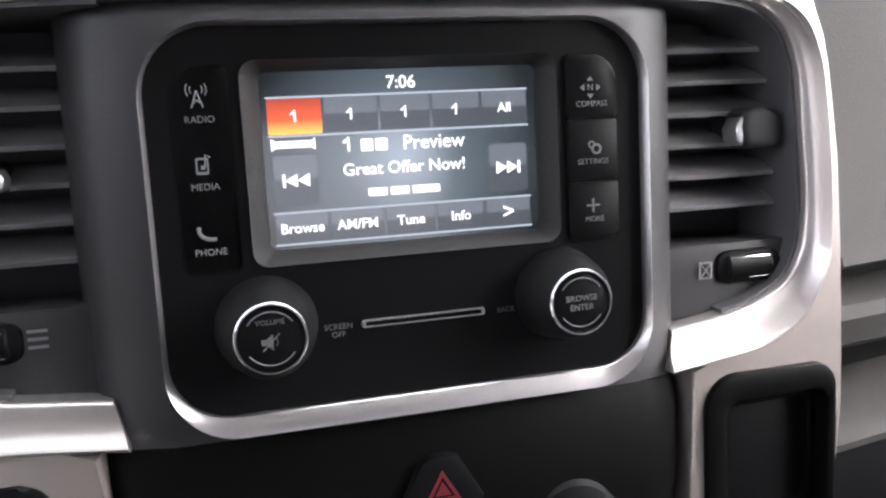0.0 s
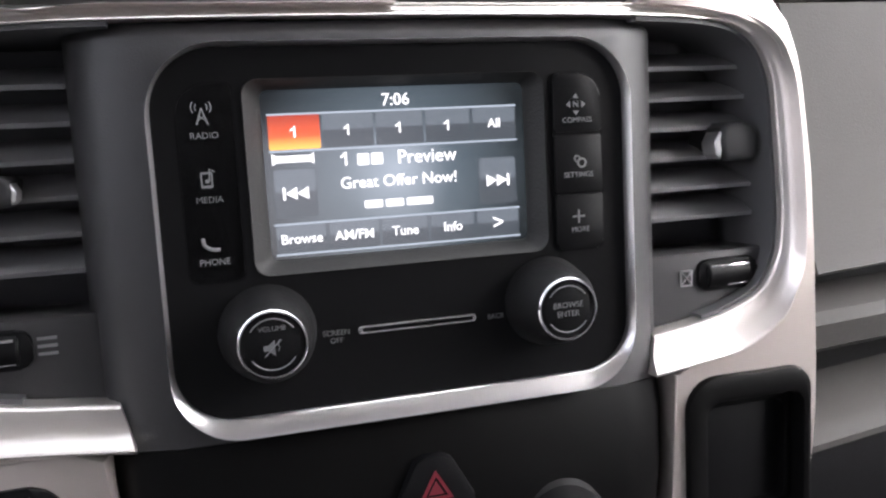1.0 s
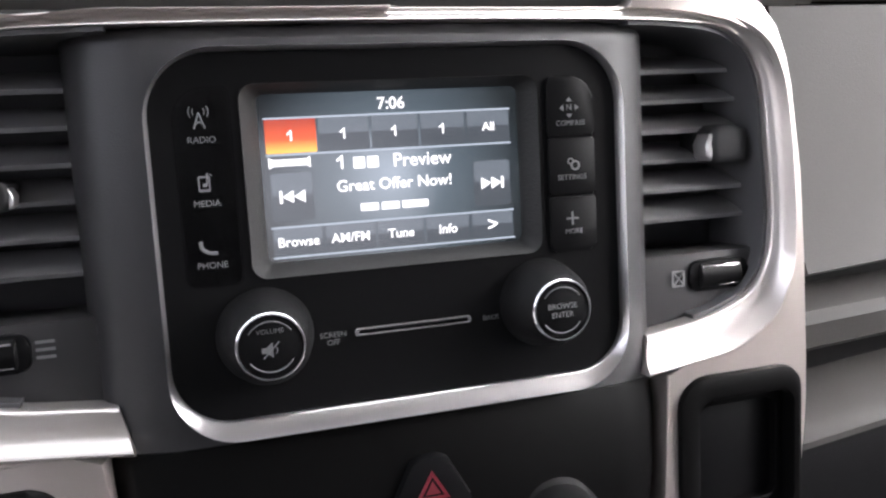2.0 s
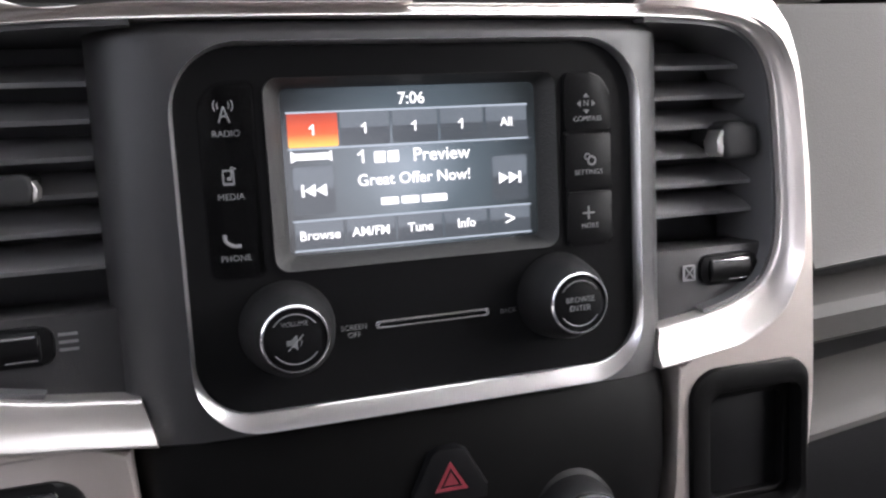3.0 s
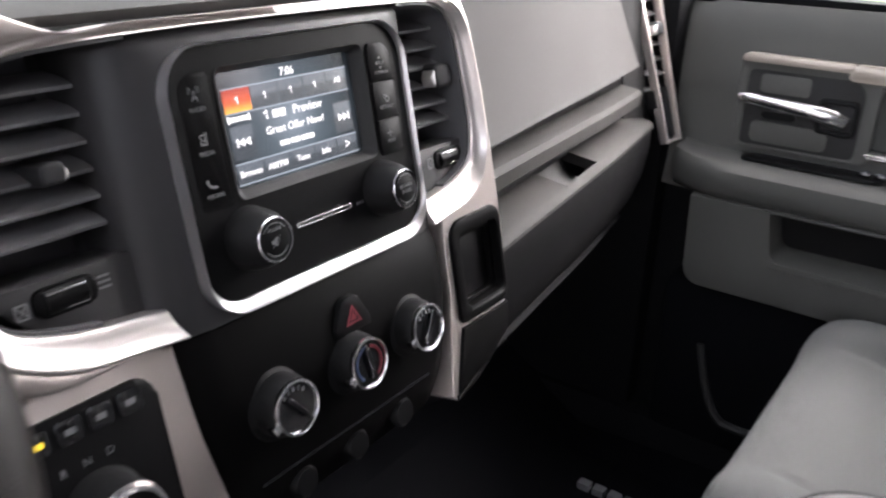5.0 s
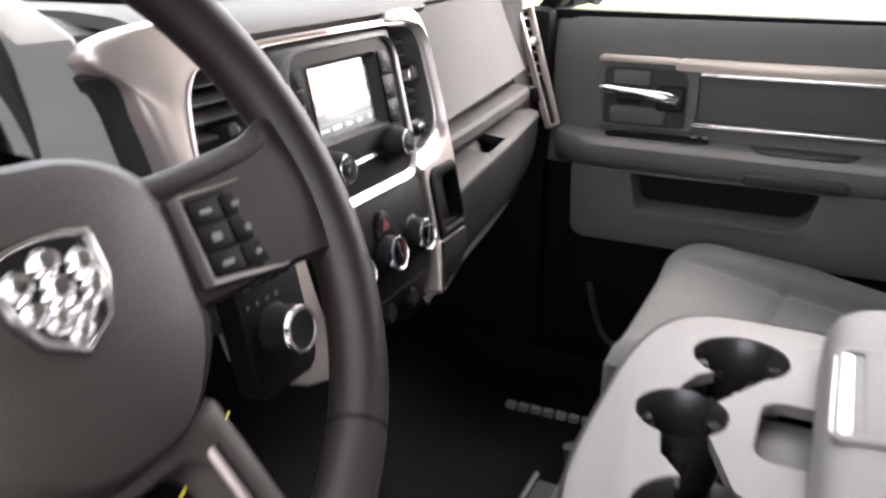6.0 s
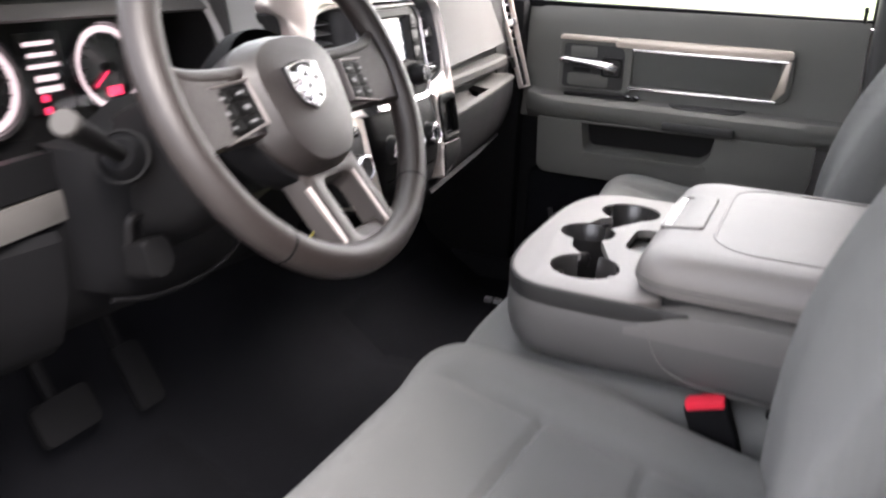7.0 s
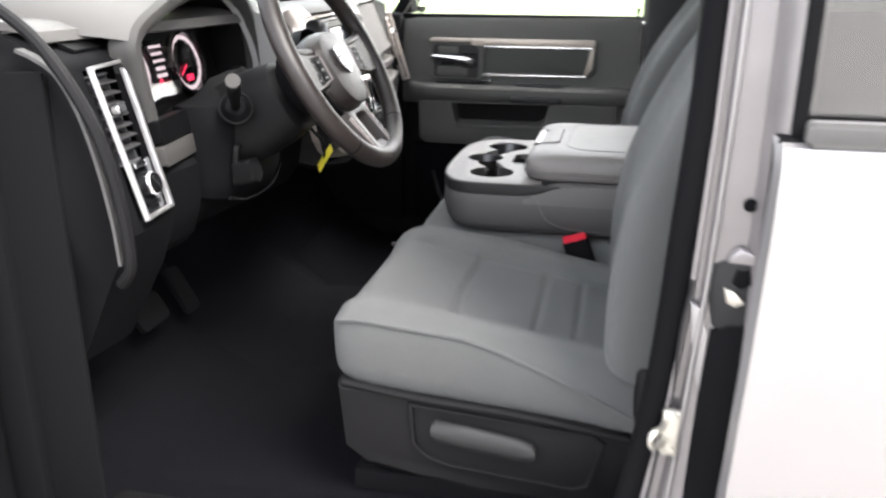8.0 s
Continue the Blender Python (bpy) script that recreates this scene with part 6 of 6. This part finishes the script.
part("tag_card", moved(prism(rrect(-0.036, 0.036, -0.026, 0.026, 0.004), 0, 0.0008), aim((-0.307, -0.03, 0.512), (0.33, -0.76, -0.52))), YELLOW, tag, "yellow paper tag")
part("key_ring", tube([(-0.3 + 0.009 * math.cos(a), -0.026, 0.535 + 0.009 * math.sin(a)) for a in [2 * math.pi * i / 16 for i in range(16)]], 0.0012, (0, 1, 0), 6, True), RUBBER_SHADE, tag)
part("key_blade", box(-0.304, -0.296, -0.028, -0.0255, 0.495, 0.528, 0.001), RUBBER_SHADE, tag)
part("key_hook", tube([(-0.3, -0.024, 0.546), (-0.3, 0.0, 0.57), (-0.3, 0.06, 0.58)], 0.004, (1, 0, 0), 8), RUBBER_SHADE, tag)

# ---- pedals ----
for nm, x, w, h, y, z in (("brake_pedal", -0.45, 0.05, 0.032, 0.32, 0.2), ("accelerator_pedal", -0.3, 0.026, 0.055, 0.33, 0.19)):
    pd = thing(nm, (x, y, z), "black rubber " + nm.replace("_", " "), "pedal")
    part("pedal_pad", moved(prism(rrect(-w, w, -h, h, 0.012), 0, 0.012, None, 0.003), aim((x, y, z), (0, -0.85, 0.5))), RUBBER_SHADE, pd)
    part("pedal_arm", tube(smooth_line([(x, y + 0.01, z), (x, y + 0.07, z + 0.12), (x, y + 0.13, z + 0.28)], 5), 0.01, (1, 0, 0), 8), RUBBER_SHADE, pd)


# ---- seats ----
SEAM_A, SEAM_B = 0.622, 0.76


def cushion_height(s, t):
    """Top of a cushion: s across from -1 to 1, t from the front edge to the rear."""
    z = 0.375 - 0.085 * t
    z += 0.022 * math.exp(-((abs(s) - 0.8) / 0.16) ** 2) * (0.5 + 0.5 * t)
    z -= 0.026 * max(0, 1 - (abs(s) / 0.66) ** 4) * min(1, t / 0.3)
    for c, wdt, dep in ((0.585, 0.03, 0.006),):
        z -= dep * math.exp(-((abs(s) - c) / wdt) ** 2) * min(1, max(0, (t - 0.08) / 0.05))
    arc = 0.338 + 0.03 * (s / 0.58) ** 2
    if abs(s) < 0.6:
        z -= 0.009 * math.exp(-((t - arc) / 0.013) ** 2)
        for c in (SEAM_A, SEAM_B):
            z -= 0.006 * math.exp(-((t - c) / 0.012) ** 2) * min(1, max(0, (0.6 - abs(s)) / 0.06))
    return z


def cushion_edge(t):
    """Height of the welted edge along a cushion's side: level at first, then falling to the hinge."""
    return 0.364 - 0.045 * t - 0.2 * max(0.0, t - 0.42) ** 1.35


def seat_cushion(cx, half, y0, y1, ns=72, nt=96):
    rows, edge = [], []
    steps = [(0.16 * (1 - math.cos(radians(a))), math.sin(radians(a))) for a in range(0, 90, 9)] + [(0.16 + 0.84 * i / nt, 1.0) for i in range(nt + 1)]
    for t, lift in steps:
        y = y0 + (y1 - y0) * t
        drop = 0.058 * (1 - lift)
        pull = 1 - 0.17 * (1 - lift) ** 1.5 - 0.035 * max(0.0, 1 - t / 0.3) ** 2
        bottom = 0.236 + 0.018 * (1 - lift) - 0.035 * t
        fall = cushion_height(0.97, t) - cushion_edge(t)
        top = []
        for j in range(ns + 1):
            sx = -1 + 2 * j / ns
            e = abs(sx) ** 11
            top.append((cx + half * pull * sx, y, cushion_height(sx * 0.97, t) - drop * (1 - 0.4 * e) - fall * e))
        rim = top[0][2] - 0.004
        edge.append((top[0][0] - 0.001, y, rim + 0.002))
        flank = [(w, bottom + (rim - bottom) * f) for w, f in ((0.86, 0.0), (0.925, 0.02), (0.965, 0.12), (0.995, 0.36), (1.008, 0.68), (1.004, 1.0))]
        rows.append([(cx - half * pull * w, y, z) for w, z in flank] + top + [(cx + half * pull * w, y, z) for w, z in flank[::-1]])
    return loft(rows, closed=True, caps=True), edge


def backrest(cx, half, low, lean, height, n=30):
    """Padded back: wings at the sides, rounded top."""
    rows = []
    for i in range(n + 1):
        k = i / n
        c = low + lean * (k * height) + Vector((0, 0.06 * math.sin(math.pi * min(1, k * 1.1)), 0))
        nar = 1 - 0.16 * k ** 2 - (0.25 * max(0, (k - 0.9) / 0.1) ** 2)
        th = 0.11 - 0.035 * k - 0.03 * max(0, (k - 0.92) / 0.08) ** 2
        back = Vector((0, -lean.z, lean.y)).normalized()
        if back.y > 0:
            back = -back
        row = []
        m = 30
        for j in range(m):
            a = 2 * math.pi * j / m
            x, d = math.cos(a), math.sin(a)
            x = math.copysign(abs(x) ** 0.55, x)
            d = math.copysign(abs(d) ** 0.7, d)
            wing = 0.028 * math.exp(-((abs(x) - 0.86) / 0.16) ** 2) if d < 0 else 0
            groove = 0.005 * math.exp(-((abs(x) - 0.62) / 0.05) ** 2) if d < 0 else 0
            row.append(c + Vector((half * nar * x, 0, 0)) + back * (th * (0.5 * d + 0.5) - wing + groove))
        rows.append(row)
    return loft(rows, closed=True, caps=True)


def front_seat(cx, driver):
    st = thing("front_seat", (cx, -0.45, 0.03), "grey cloth front seat with ribbed insert" + (" and lever on its base" if driver else " beside the console"), "seat", group="front seats")
    half, y0, y1 = 0.25, *((-0.175, -0.68) if driver else (-0.168, -0.69))
    pad, edge = seat_cushion(cx, half, y0, y1)
    cushion = part("cushion", pad, CLOTH, st, "grey woven cloth cushion")
    part("welt", sweep(edge[4:-6], circle2(0.0034, 8), (-1, 0, 0)), CLOTH, cushion)
    part("welt", sweep([(2 * cx - x, y, z) for x, y, z in edge[4:-6]], circle2(0.0034, 8), (1, 0, 0)), CLOTH, cushion)
    rows = []
    for i in range(81):
        row = []
        for s in [-0.55 + 1.1 * j / 24 for j in range(25)]:
            front = 0.354 + 0.03 * (s / 0.58) ** 2
            t = front + (0.97 - front) * i / 80
            row.append((cx + half * s, y0 + (y1 - y0) * t, cushion_height(s * 0.97, t) + 0.0012))
        rows.append(row)
    part("ribbed_insert", slab(rows, 0.003), INSERT, st, "finely ribbed cloth insert")
    lean = Vector((0, -0.31 if driver else -0.37, 0.95)).normalized()
    part("backrest", backrest(cx, 0.245, Vector((cx, -0.62, 0.3)), lean, 0.64), CLOTH, st, "grey woven cloth backrest")
    part("headrest", moved(loft([[(0.125 * k * math.copysign(abs(math.cos(a)) ** 0.6, math.cos(a)), 0.05 * k * math.sin(a), z) for a in [2 * math.pi * i / 24 for i in range(24)]] for z, k in ((0, 0.7), (0.02, 0.95), (0.08, 1.0), (0.14, 0.95), (0.17, 0.6))], closed=True, caps=True), Matrix.Translation((cx, -0.95, 0.93)) @ Matrix.Rotation(radians(15), 4, "X")), CLOTH, st)
    for k in (-0.05, 0.05):
        part("headrest_post", tube([(cx + k, -0.915, 0.86), (cx + k, -0.945, 0.95)], 0.006, (1, 0, 0), 8), STEEL, st)
    part("seat_frame", box(cx - 0.2, cx + 0.2, -0.62, -0.25, 0.05, 0.24, 0.02), RUBBER_SHADE, st)
    for k in (-0.19, 0.19):
        part("seat_rail", box(cx + k - 0.02, cx + k + 0.02, -0.72, -0.2, 0.02, 0.06, 0.006), RUBBER_SHADE, st)
    if driver:
        so = cx - half
        mv = aim((so + 0.012, 0, 0), (-1, 0, 0)) @ Matrix.Diagonal((-1, 1, 1, 1))
        outline = [(-0.19, 0.243), (-0.3, 0.236), (-0.33, 0.232), (-0.6, 0.216), (-0.66, 0.2), (-0.7, 0.19), (-0.7, 0.12), (-0.66, 0.085), (-0.6, 0.072), (-0.42, 0.082), (-0.37, 0.09), (-0.33, 0.1), (-0.24, 0.1), (-0.2, 0.13)]
        val = prism(outline, -0.04, 0.012, mv, 0.008)
        vl = part("side_valance", val, BLACK, st, "black plastic side valance")
        ro = [(-0.31, 0.224), (-0.6, 0.203), (-0.62, 0.19), (-0.6, 0.11), (-0.58, 0.1), (-0.37, 0.118), (-0.335, 0.13), (-0.315, 0.15)]
        cxm, cym = -0.46, 0.16
        ri = [(cxm + (a - cxm) * 0.955, cym + (b - cym) * 0.9) for a, b in ro]
        part("lever_recess", ring(ro, ri, 0.008, 0.0185, mv, 0.003), BLACK, vl)
        part("seat_lever", moved(loft([[(y - 0.004, 0.184 + h * math.sin(a) - (y + 0.345) * -0.13, 0.02 + 0.012 * math.cos(a)) for a in [2 * math.pi * i / 16 for i in range(16)]] for y, h in ((-0.345, 0.01), (-0.352, 0.018), (-0.4, 0.02), (-0.48, 0.019), (-0.505, 0.015), (-0.51, 0.008))], closed=True, caps=True), mv), DARKGREY, vl, "dark grey recliner lever")
        part("valance_lip", sweep(smooth_line([mv @ Vector(p) for p in ((-0.2, 0.246, 0.008), (-0.32, 0.234, 0.014), (-0.5, 0.222, 0.016), (-0.66, 0.198, 0.012))], 5), circle2(0.006, 8), (-1, 0, 0)), BLACK, vl)
        part("recliner_cover", box(so - 0.005, so + 0.03, -0.74, -0.655, 0.1, 0.32, 0.014, 3), BLACK, st)
    else:
        part("side_valance", box(cx - 0.235, cx - 0.21, -0.66, -0.19, 0.09, 0.235, 0.012), BLACK, st)
        part("rail_cover", tube(smooth_line([(cx - 0.2, -0.13, 0.19), (cx - 0.2, -0.15, 0.1), (cx - 0.2, -0.2, 0.05)], 5), 0.012, (1, 0, 0), 8), DARKGREY, st)
    return st


front_seat(-0.485, True)
front_seat(0.495, False)
# seat belt buckle
bk = thing("seat_belt_buckle", (-0.237, -0.55, 0.29), "black seat belt buckle with red release button", "buckle")
mb = aim((-0.237, -0.552, 0.308), (-0.15, 0.35, 1), (1, 0, 0))
part("buckle_body", prism(rrect(-0.026, 0.026, -0.012, 0.012, 0.005), -0.05, 0.05, mb, 0.004), RUBBER_SHADE, bk)
part("release_button", prism(rrect(-0.023, 0.023, -0.0095, 0.0095, 0.003), 0.046, 0.058, mb, 0.003), RED, bk, "red release button")
part("buckle_stem", tube(smooth_line([(-0.24, -0.565, 0.26), (-0.245, -0.6, 0.22), (-0.25, -0.63, 0.18)], 4), 0.018, (1, 0, 0), 8), RUBBER_SHADE, bk)
bk2 = thing("seat_belt_buckle", (-0.22, -0.615, 0.3), "black centre belt buckle tucked behind the console", "buckle")
part("buckle_body", box(-0.215, -0.19, -0.64, -0.6, 0.27, 0.345, 0.008), RUBBER_SHADE, bk2)
part("belt_tongue", box(-0.225, -0.185, -0.615, -0.608, 0.34, 0.365, 0.003), STEEL, bk2)

# ---- centre seat and console ----
XC = -0.006
cs = thing("centre_seat_base", (XC, -0.45, 0.05), "grey cloth centre cushion under the folded console", "seat")
part("cushion", moved(loft([[(XC + 0.225 * w * math.copysign(abs(math.cos(a)) ** 0.4, math.cos(a)), y, 0.292 + h * math.copysign(abs(math.sin(a)) ** 0.5, math.sin(a))) for a in [2 * math.pi * i / 32 for i in range(32)]] for y, w, h in ((-0.195, 0.85, 0.03), (-0.2, 0.95, 0.05), (-0.22, 1.0, 0.062), (-0.45, 1.0, 0.062), (-0.7, 1.0, 0.06))], closed=True, caps=True), Matrix.Identity(4)), CLOTH, cs)
part("front_tray", box(0.0, 0.2, -0.22, -0.114, 0.15, 0.194, 0.006), DARKGREY, cs, "dark tray in front of the cushion")
part("tray_lip", tube([(-0.004, -0.112, 0.195), (0.1, -0.112, 0.197), (0.205, -0.112, 0.197)], 0.003, (0, 0, 1), 8), GREY, cs, "grey tray lip")
part("storage_base", box(XC - 0.17, XC + 0.17, -0.68, -0.21, 0.07, 0.26, 0.015), DARKGREY, cs, "dark storage box under the cushion")

con = thing("centre_console", (XC, -0.5, 0.36), "light grey folding console with cup holders and padded lid", "console")
ZT = 0.462


def console_outline(y_back=-0.86, off=0.0):
    """Plan of the console: wide rounded nose towards the dashboard."""
    pts = []
    for i in range(33):
        a = math.pi * i / 32
        x = math.copysign(abs(math.cos(a)) ** 0.62, math.cos(a))
        pts.append((XC + (HC + off) * x, -0.36 + (0.122 + off) * abs(math.sin(a)) ** 0.56))
    pts += [(XC - HC - off, -0.43), (XC - HC - off, y_back), (XC + HC + off, y_back), (XC + HC + off, -0.43)]
    return pts


HC = 0.232
rows = []
for off, z in ((-0.05, 0.35), (-0.03, 0.352), (-0.014, 0.36), (-0.005, 0.375), (0.0, 0.395), (0.001, 0.415), (-0.001, 0.436), (-0.006, 0.4435)):
    rows.append([(x, y, z) for x, y in console_outline(-0.86, off)])
body = part("body", loft(rows, closed=True, caps=True), CONSOLE, con, "mid grey padded console body")
# the dark band that runs round the nose and rises behind the tray
nose = [(XC + HC, y) for y in (-0.5, -0.49, -0.478, -0.465, -0.45, -0.43, -0.4)] + console_outline(-0.5, 0.0)[:33] + [(XC - HC, y) for y in (-0.4, -0.43, -0.45, -0.465, -0.478, -0.49, -0.5)]
rows = []
for i, (x, y) in enumerate(nose):
    e = min(i, len(nose) - 1 - i)
    rise = (0.021, 0.019, 0.0155, 0.01, 0.005, 0.0015)[e] if e < 6 else 0.0
    c = Vector((XC, -0.4, 0))
    rows.append([c + (Vector((x, y, 0)) - c) * k + Vector((0, 0, z)) for k, z in ((0.965, 0.436 + rise), (1.0, 0.4365 + rise), (1.004, 0.4385 + rise), (1.001, 0.4585), (0.99, 0.4605))])
part("nose_band", slab(rows, 0.003), DARKGREY, con, "dark band round the nose")
# top tray with real cup openings
CUPS = [(0.126, -0.347, 0.047), (-0.144, -0.347, 0.047), (-0.004, -0.312, 0.041)]


def disc(cx, cy, r, n=32):
    return [(cx + r * math.cos(2 * math.pi * i / n), cy + r * math.sin(2 * math.pi * i / n)) for i in range(n)]


def tray_plan(off):
    """The tray's outline: the nose, drawn in behind round the corners of the lid."""
    tail = [(HC + off, -0.405), (HC - 0.003 + off, -0.428), (HC - 0.012 + off, -0.446), (HC - 0.028, -0.458), (HC - 0.05, -0.464)]
    return console_outline(-0.45, off)[:33] + [(XC - x, y) for x, y in tail] + [(XC + x, y) for x, y in tail[::-1]]


tray_ob = part("tray", loft([[(x, y, z) for x, y in tray_plan(off)] for off, z in ((-0.006, 0.45), (-0.003, ZT - 0.004), (-0.0045, ZT - 0.0015), (-0.009, ZT))], closed=True, caps=True), VINYL, con, "light grey tray with cup openings")
cutters = [prism(disc(x, y, r), 0.3, 0.6) for x, y, r in CUPS]
cutters += [prism([(-0.128, -0.352), (-0.108, -0.372), (-0.02, -0.335), (-0.025, -0.297), (-0.075, -0.308)], 0.3, 0.6), prism([(0.02, -0.335), (0.085, -0.372), (0.105, -0.35), (0.07, -0.312), (0.022, -0.297)], 0.3, 0.6)]
cutters += [prism(rrect(-0.052, 0.05, -0.43, -0.376, (0.004, 0.004, 0.02, 0.02)), 0.3, 0.6)]
cut_hole(tray_ob, cutters)
cut_hole(body, [prism(rrect(XC - 0.2, XC + 0.2, -0.43, -0.268, 0.05), 0.385, 0.6)])
for x, y, r in CUPS:
    cw = part("cup_well", lathe([(r + 0.001, ZT - 0.001), (r - 0.001, ZT - 0.004), (r - 0.003, ZT - 0.05), (r - 0.006, ZT - 0.068), (0.0, ZT - 0.069)], Matrix.Translation((x, y, 0)), 36), WELL, con, "glossy black cup well")
    cut_hole(cw, [prism(disc(x2, y2, 0.03), ZT - 0.05, 0.6) for x2, y2 in ((-0.075, -0.335), (0.063, -0.335))])
    for a in (70, 190, 310):
        part("cup_finger", moved(lathe([(0, 0.012), (0.008, 0.01), (0.011, 0.0), (0.008, -0.01), (0, -0.012)], None, 12), Matrix.Translation((x + (r - 0.003) * math.cos(radians(a)), y + (r - 0.003) * math.sin(radians(a)), ZT - 0.03))), WELL, cw)
    part("cup_pad", moved(prism(disc(0, 0, r - 0.012), 0, 0.003, None, 0.001), Matrix.Translation((x, y, ZT - 0.0685))), DARKGREY, cw, "grey rubber cup floor")
part("well_floor", box(XC - 0.2, XC + 0.2, -0.43, -0.268, 0.386, 0.39, 0), RUBBER_SHADE, con)
part("coin_tray", box(-0.054, 0.052, -0.432, -0.374, 0.43, 0.443, 0.004), GREY, con, "grey coin tray")
# shoulder of the body, which rises behind the tray to meet the lid
rows = []
for y, zt in ((-0.425, 0.437), (-0.44, 0.44), (-0.455, 0.4455), (-0.47, 0.4525), (-0.485, 0.458), (-0.5, 0.461), (-0.6, 0.463), (-0.86, 0.463)):
    half = [(HC + 0.0005, 0.42), (HC + 0.0005, zt - 0.009), (HC - 0.002, zt - 0.003), (HC - 0.008, zt)]
    rows.append([(XC - x, y, z) for x, z in half] + [(XC + x, y, z) for x, z in half[::-1]])
part("shoulder", loft(rows, closed=True, caps=True), GREY, body)
# sculpted edge of the body's flank, a shallow fold behind the nose
flank = smooth_line([(XC - HC - 0.0005, y, z) for y, z in ((-0.455, 0.43), (-0.462, 0.41), (-0.475, 0.39), (-0.5, 0.377), (-0.54, 0.371), (-0.6, 0.368))], 5)
part("flank_fold", sweep(flank, circle2(0.0011, 6), (-1, 0, 0)), GREY, body)

# padded lid
HL = 0.205


def lid_plan(off, r=0.05):
    return rrect(-HL - off, HL + off, -0.86, -0.425 + off, (0.02, 0.02, max(0.004, r), max(0.004, r)), 8)


# inset base slab in dark grey: shade of the gap as its colour
rows = [[(XC + x, y, z) for x, y in lid_plan(off)] for off, z in ((-0.02, 0.446), (-0.01, 0.448), (-0.008, 0.456), (-0.008, 0.468), (-0.01, 0.474))]
lid = part("lid", loft(rows, closed=True, caps=True), DARKGREY, con, "light grey padded lid")
rows = []
for off, z in ((-0.006, 0.464), (0.002, 0.468), (0.0055, 0.478), (0.0045, 0.492), (0.0, 0.504), (-0.008, 0.512), (-0.02, 0.5165), (-0.05, 0.519), (-0.1, 0.5195)):
    rows.append([(XC + x, y, z) for x, y in lid_plan(off, 0.05 + off * 0.5)])
part("lid_pad", loft(rows, closed=True, caps=True), VINYL, lid)
for z, off in ((0.4795, 0.0053), (0.4835, 0.0051)):
    part("side_stitch", sweep([(XC + x, y, z) for x, y in lid_plan(off)], circle2(0.0011, 6), (0, 0, 1), closed=True), GREY, lid)
seam = [(XC + x, y, 0.519) for x, y in rrect(-0.148, 0.165, -0.845, -0.502, (0.01, 0.01, 0.06, 0.06), 8)]
part("stitch_welt", sweep(seam, [(x, y * 0.6) for x, y in circle2(0.0024, 6)], (0, 0, 1), closed=True), VINYL, lid, "stitched welt")
ML2 = aim((XC + 0.004, -0.455, 0.5165), (0, 0.1, 1), (0, 1, 0))
lt = part("latch_plate", ring(rrect(-0.086, 0.078, -0.03, 0.026, 0.01), rrect(-0.076, 0.068, 0.004, 0.021, 0.005), -0.006, 0.0035, ML2, 0.002), VINYL, lid)
part("latch_slot", prism(rrect(-0.078, 0.07, 0.002, 0.023, 0.004), -0.005, 0.0, ML2), DARKGREY, lt, "dark latch slot")
part("latch_paddle", prism(rrect(-0.074, 0.066, 0.012, 0.0265, 0.004), -0.002, 0.0055, ML2 @ Matrix.Rotation(radians(-10), 4, "X"), 0.002), FRAME, lt, "polished latch paddle")

# ---- floor mats ----
for cx in (-0.49, 0.5):
    mat_rows = [[(cx + x, y, z) for x, y, z in ((-0.245, yy, zz - 0.014), (-0.22, yy, zz), (-0.1, yy, zz + 0.002), (0.1, yy, zz + 0.002), (0.22, yy, zz), (0.245, yy, zz - 0.014))] for yy, zz in ((-0.5, 0.0285), (-0.3, 0.0225), (-0.1, 0.014), (0.17, 0.003), (0.3, 0.0765))]
    fm = tagged(part("floor_mat", slab(mat_rows, 0.008), CARPET), "black carpeted floor mat", "floor mat", group="floor mats")
    if cx > 0:
        for i in range(7):
            part("plain_bar", box(0.625, 0.64, 0.095 - i * 0.025 - 0.018, 0.095 - i * 0.025, 0.01 + 0.0005 * i, 0.0208 + 0.0005 * i, 0), DIMINK, fm, "pale woven mark")
bolt = thing("seat_track_end", (-0.2, -0.19, 0.06), "dark seat track end with bright cable", "seat track")
part("track", box(-0.225, -0.185, -0.22, -0.13, 0.04, 0.075, 0.008), RUBBER_SHADE, bolt)
part("cable", tube(smooth_line([(-0.2, -0.17, 0.1), (-0.17, -0.12, 0.12), (-0.15, -0.1, 0.11), (-0.13, -0.13, 0.08)], 5), 0.004, (0, 0, 1), 8), DARKGREY, bolt)
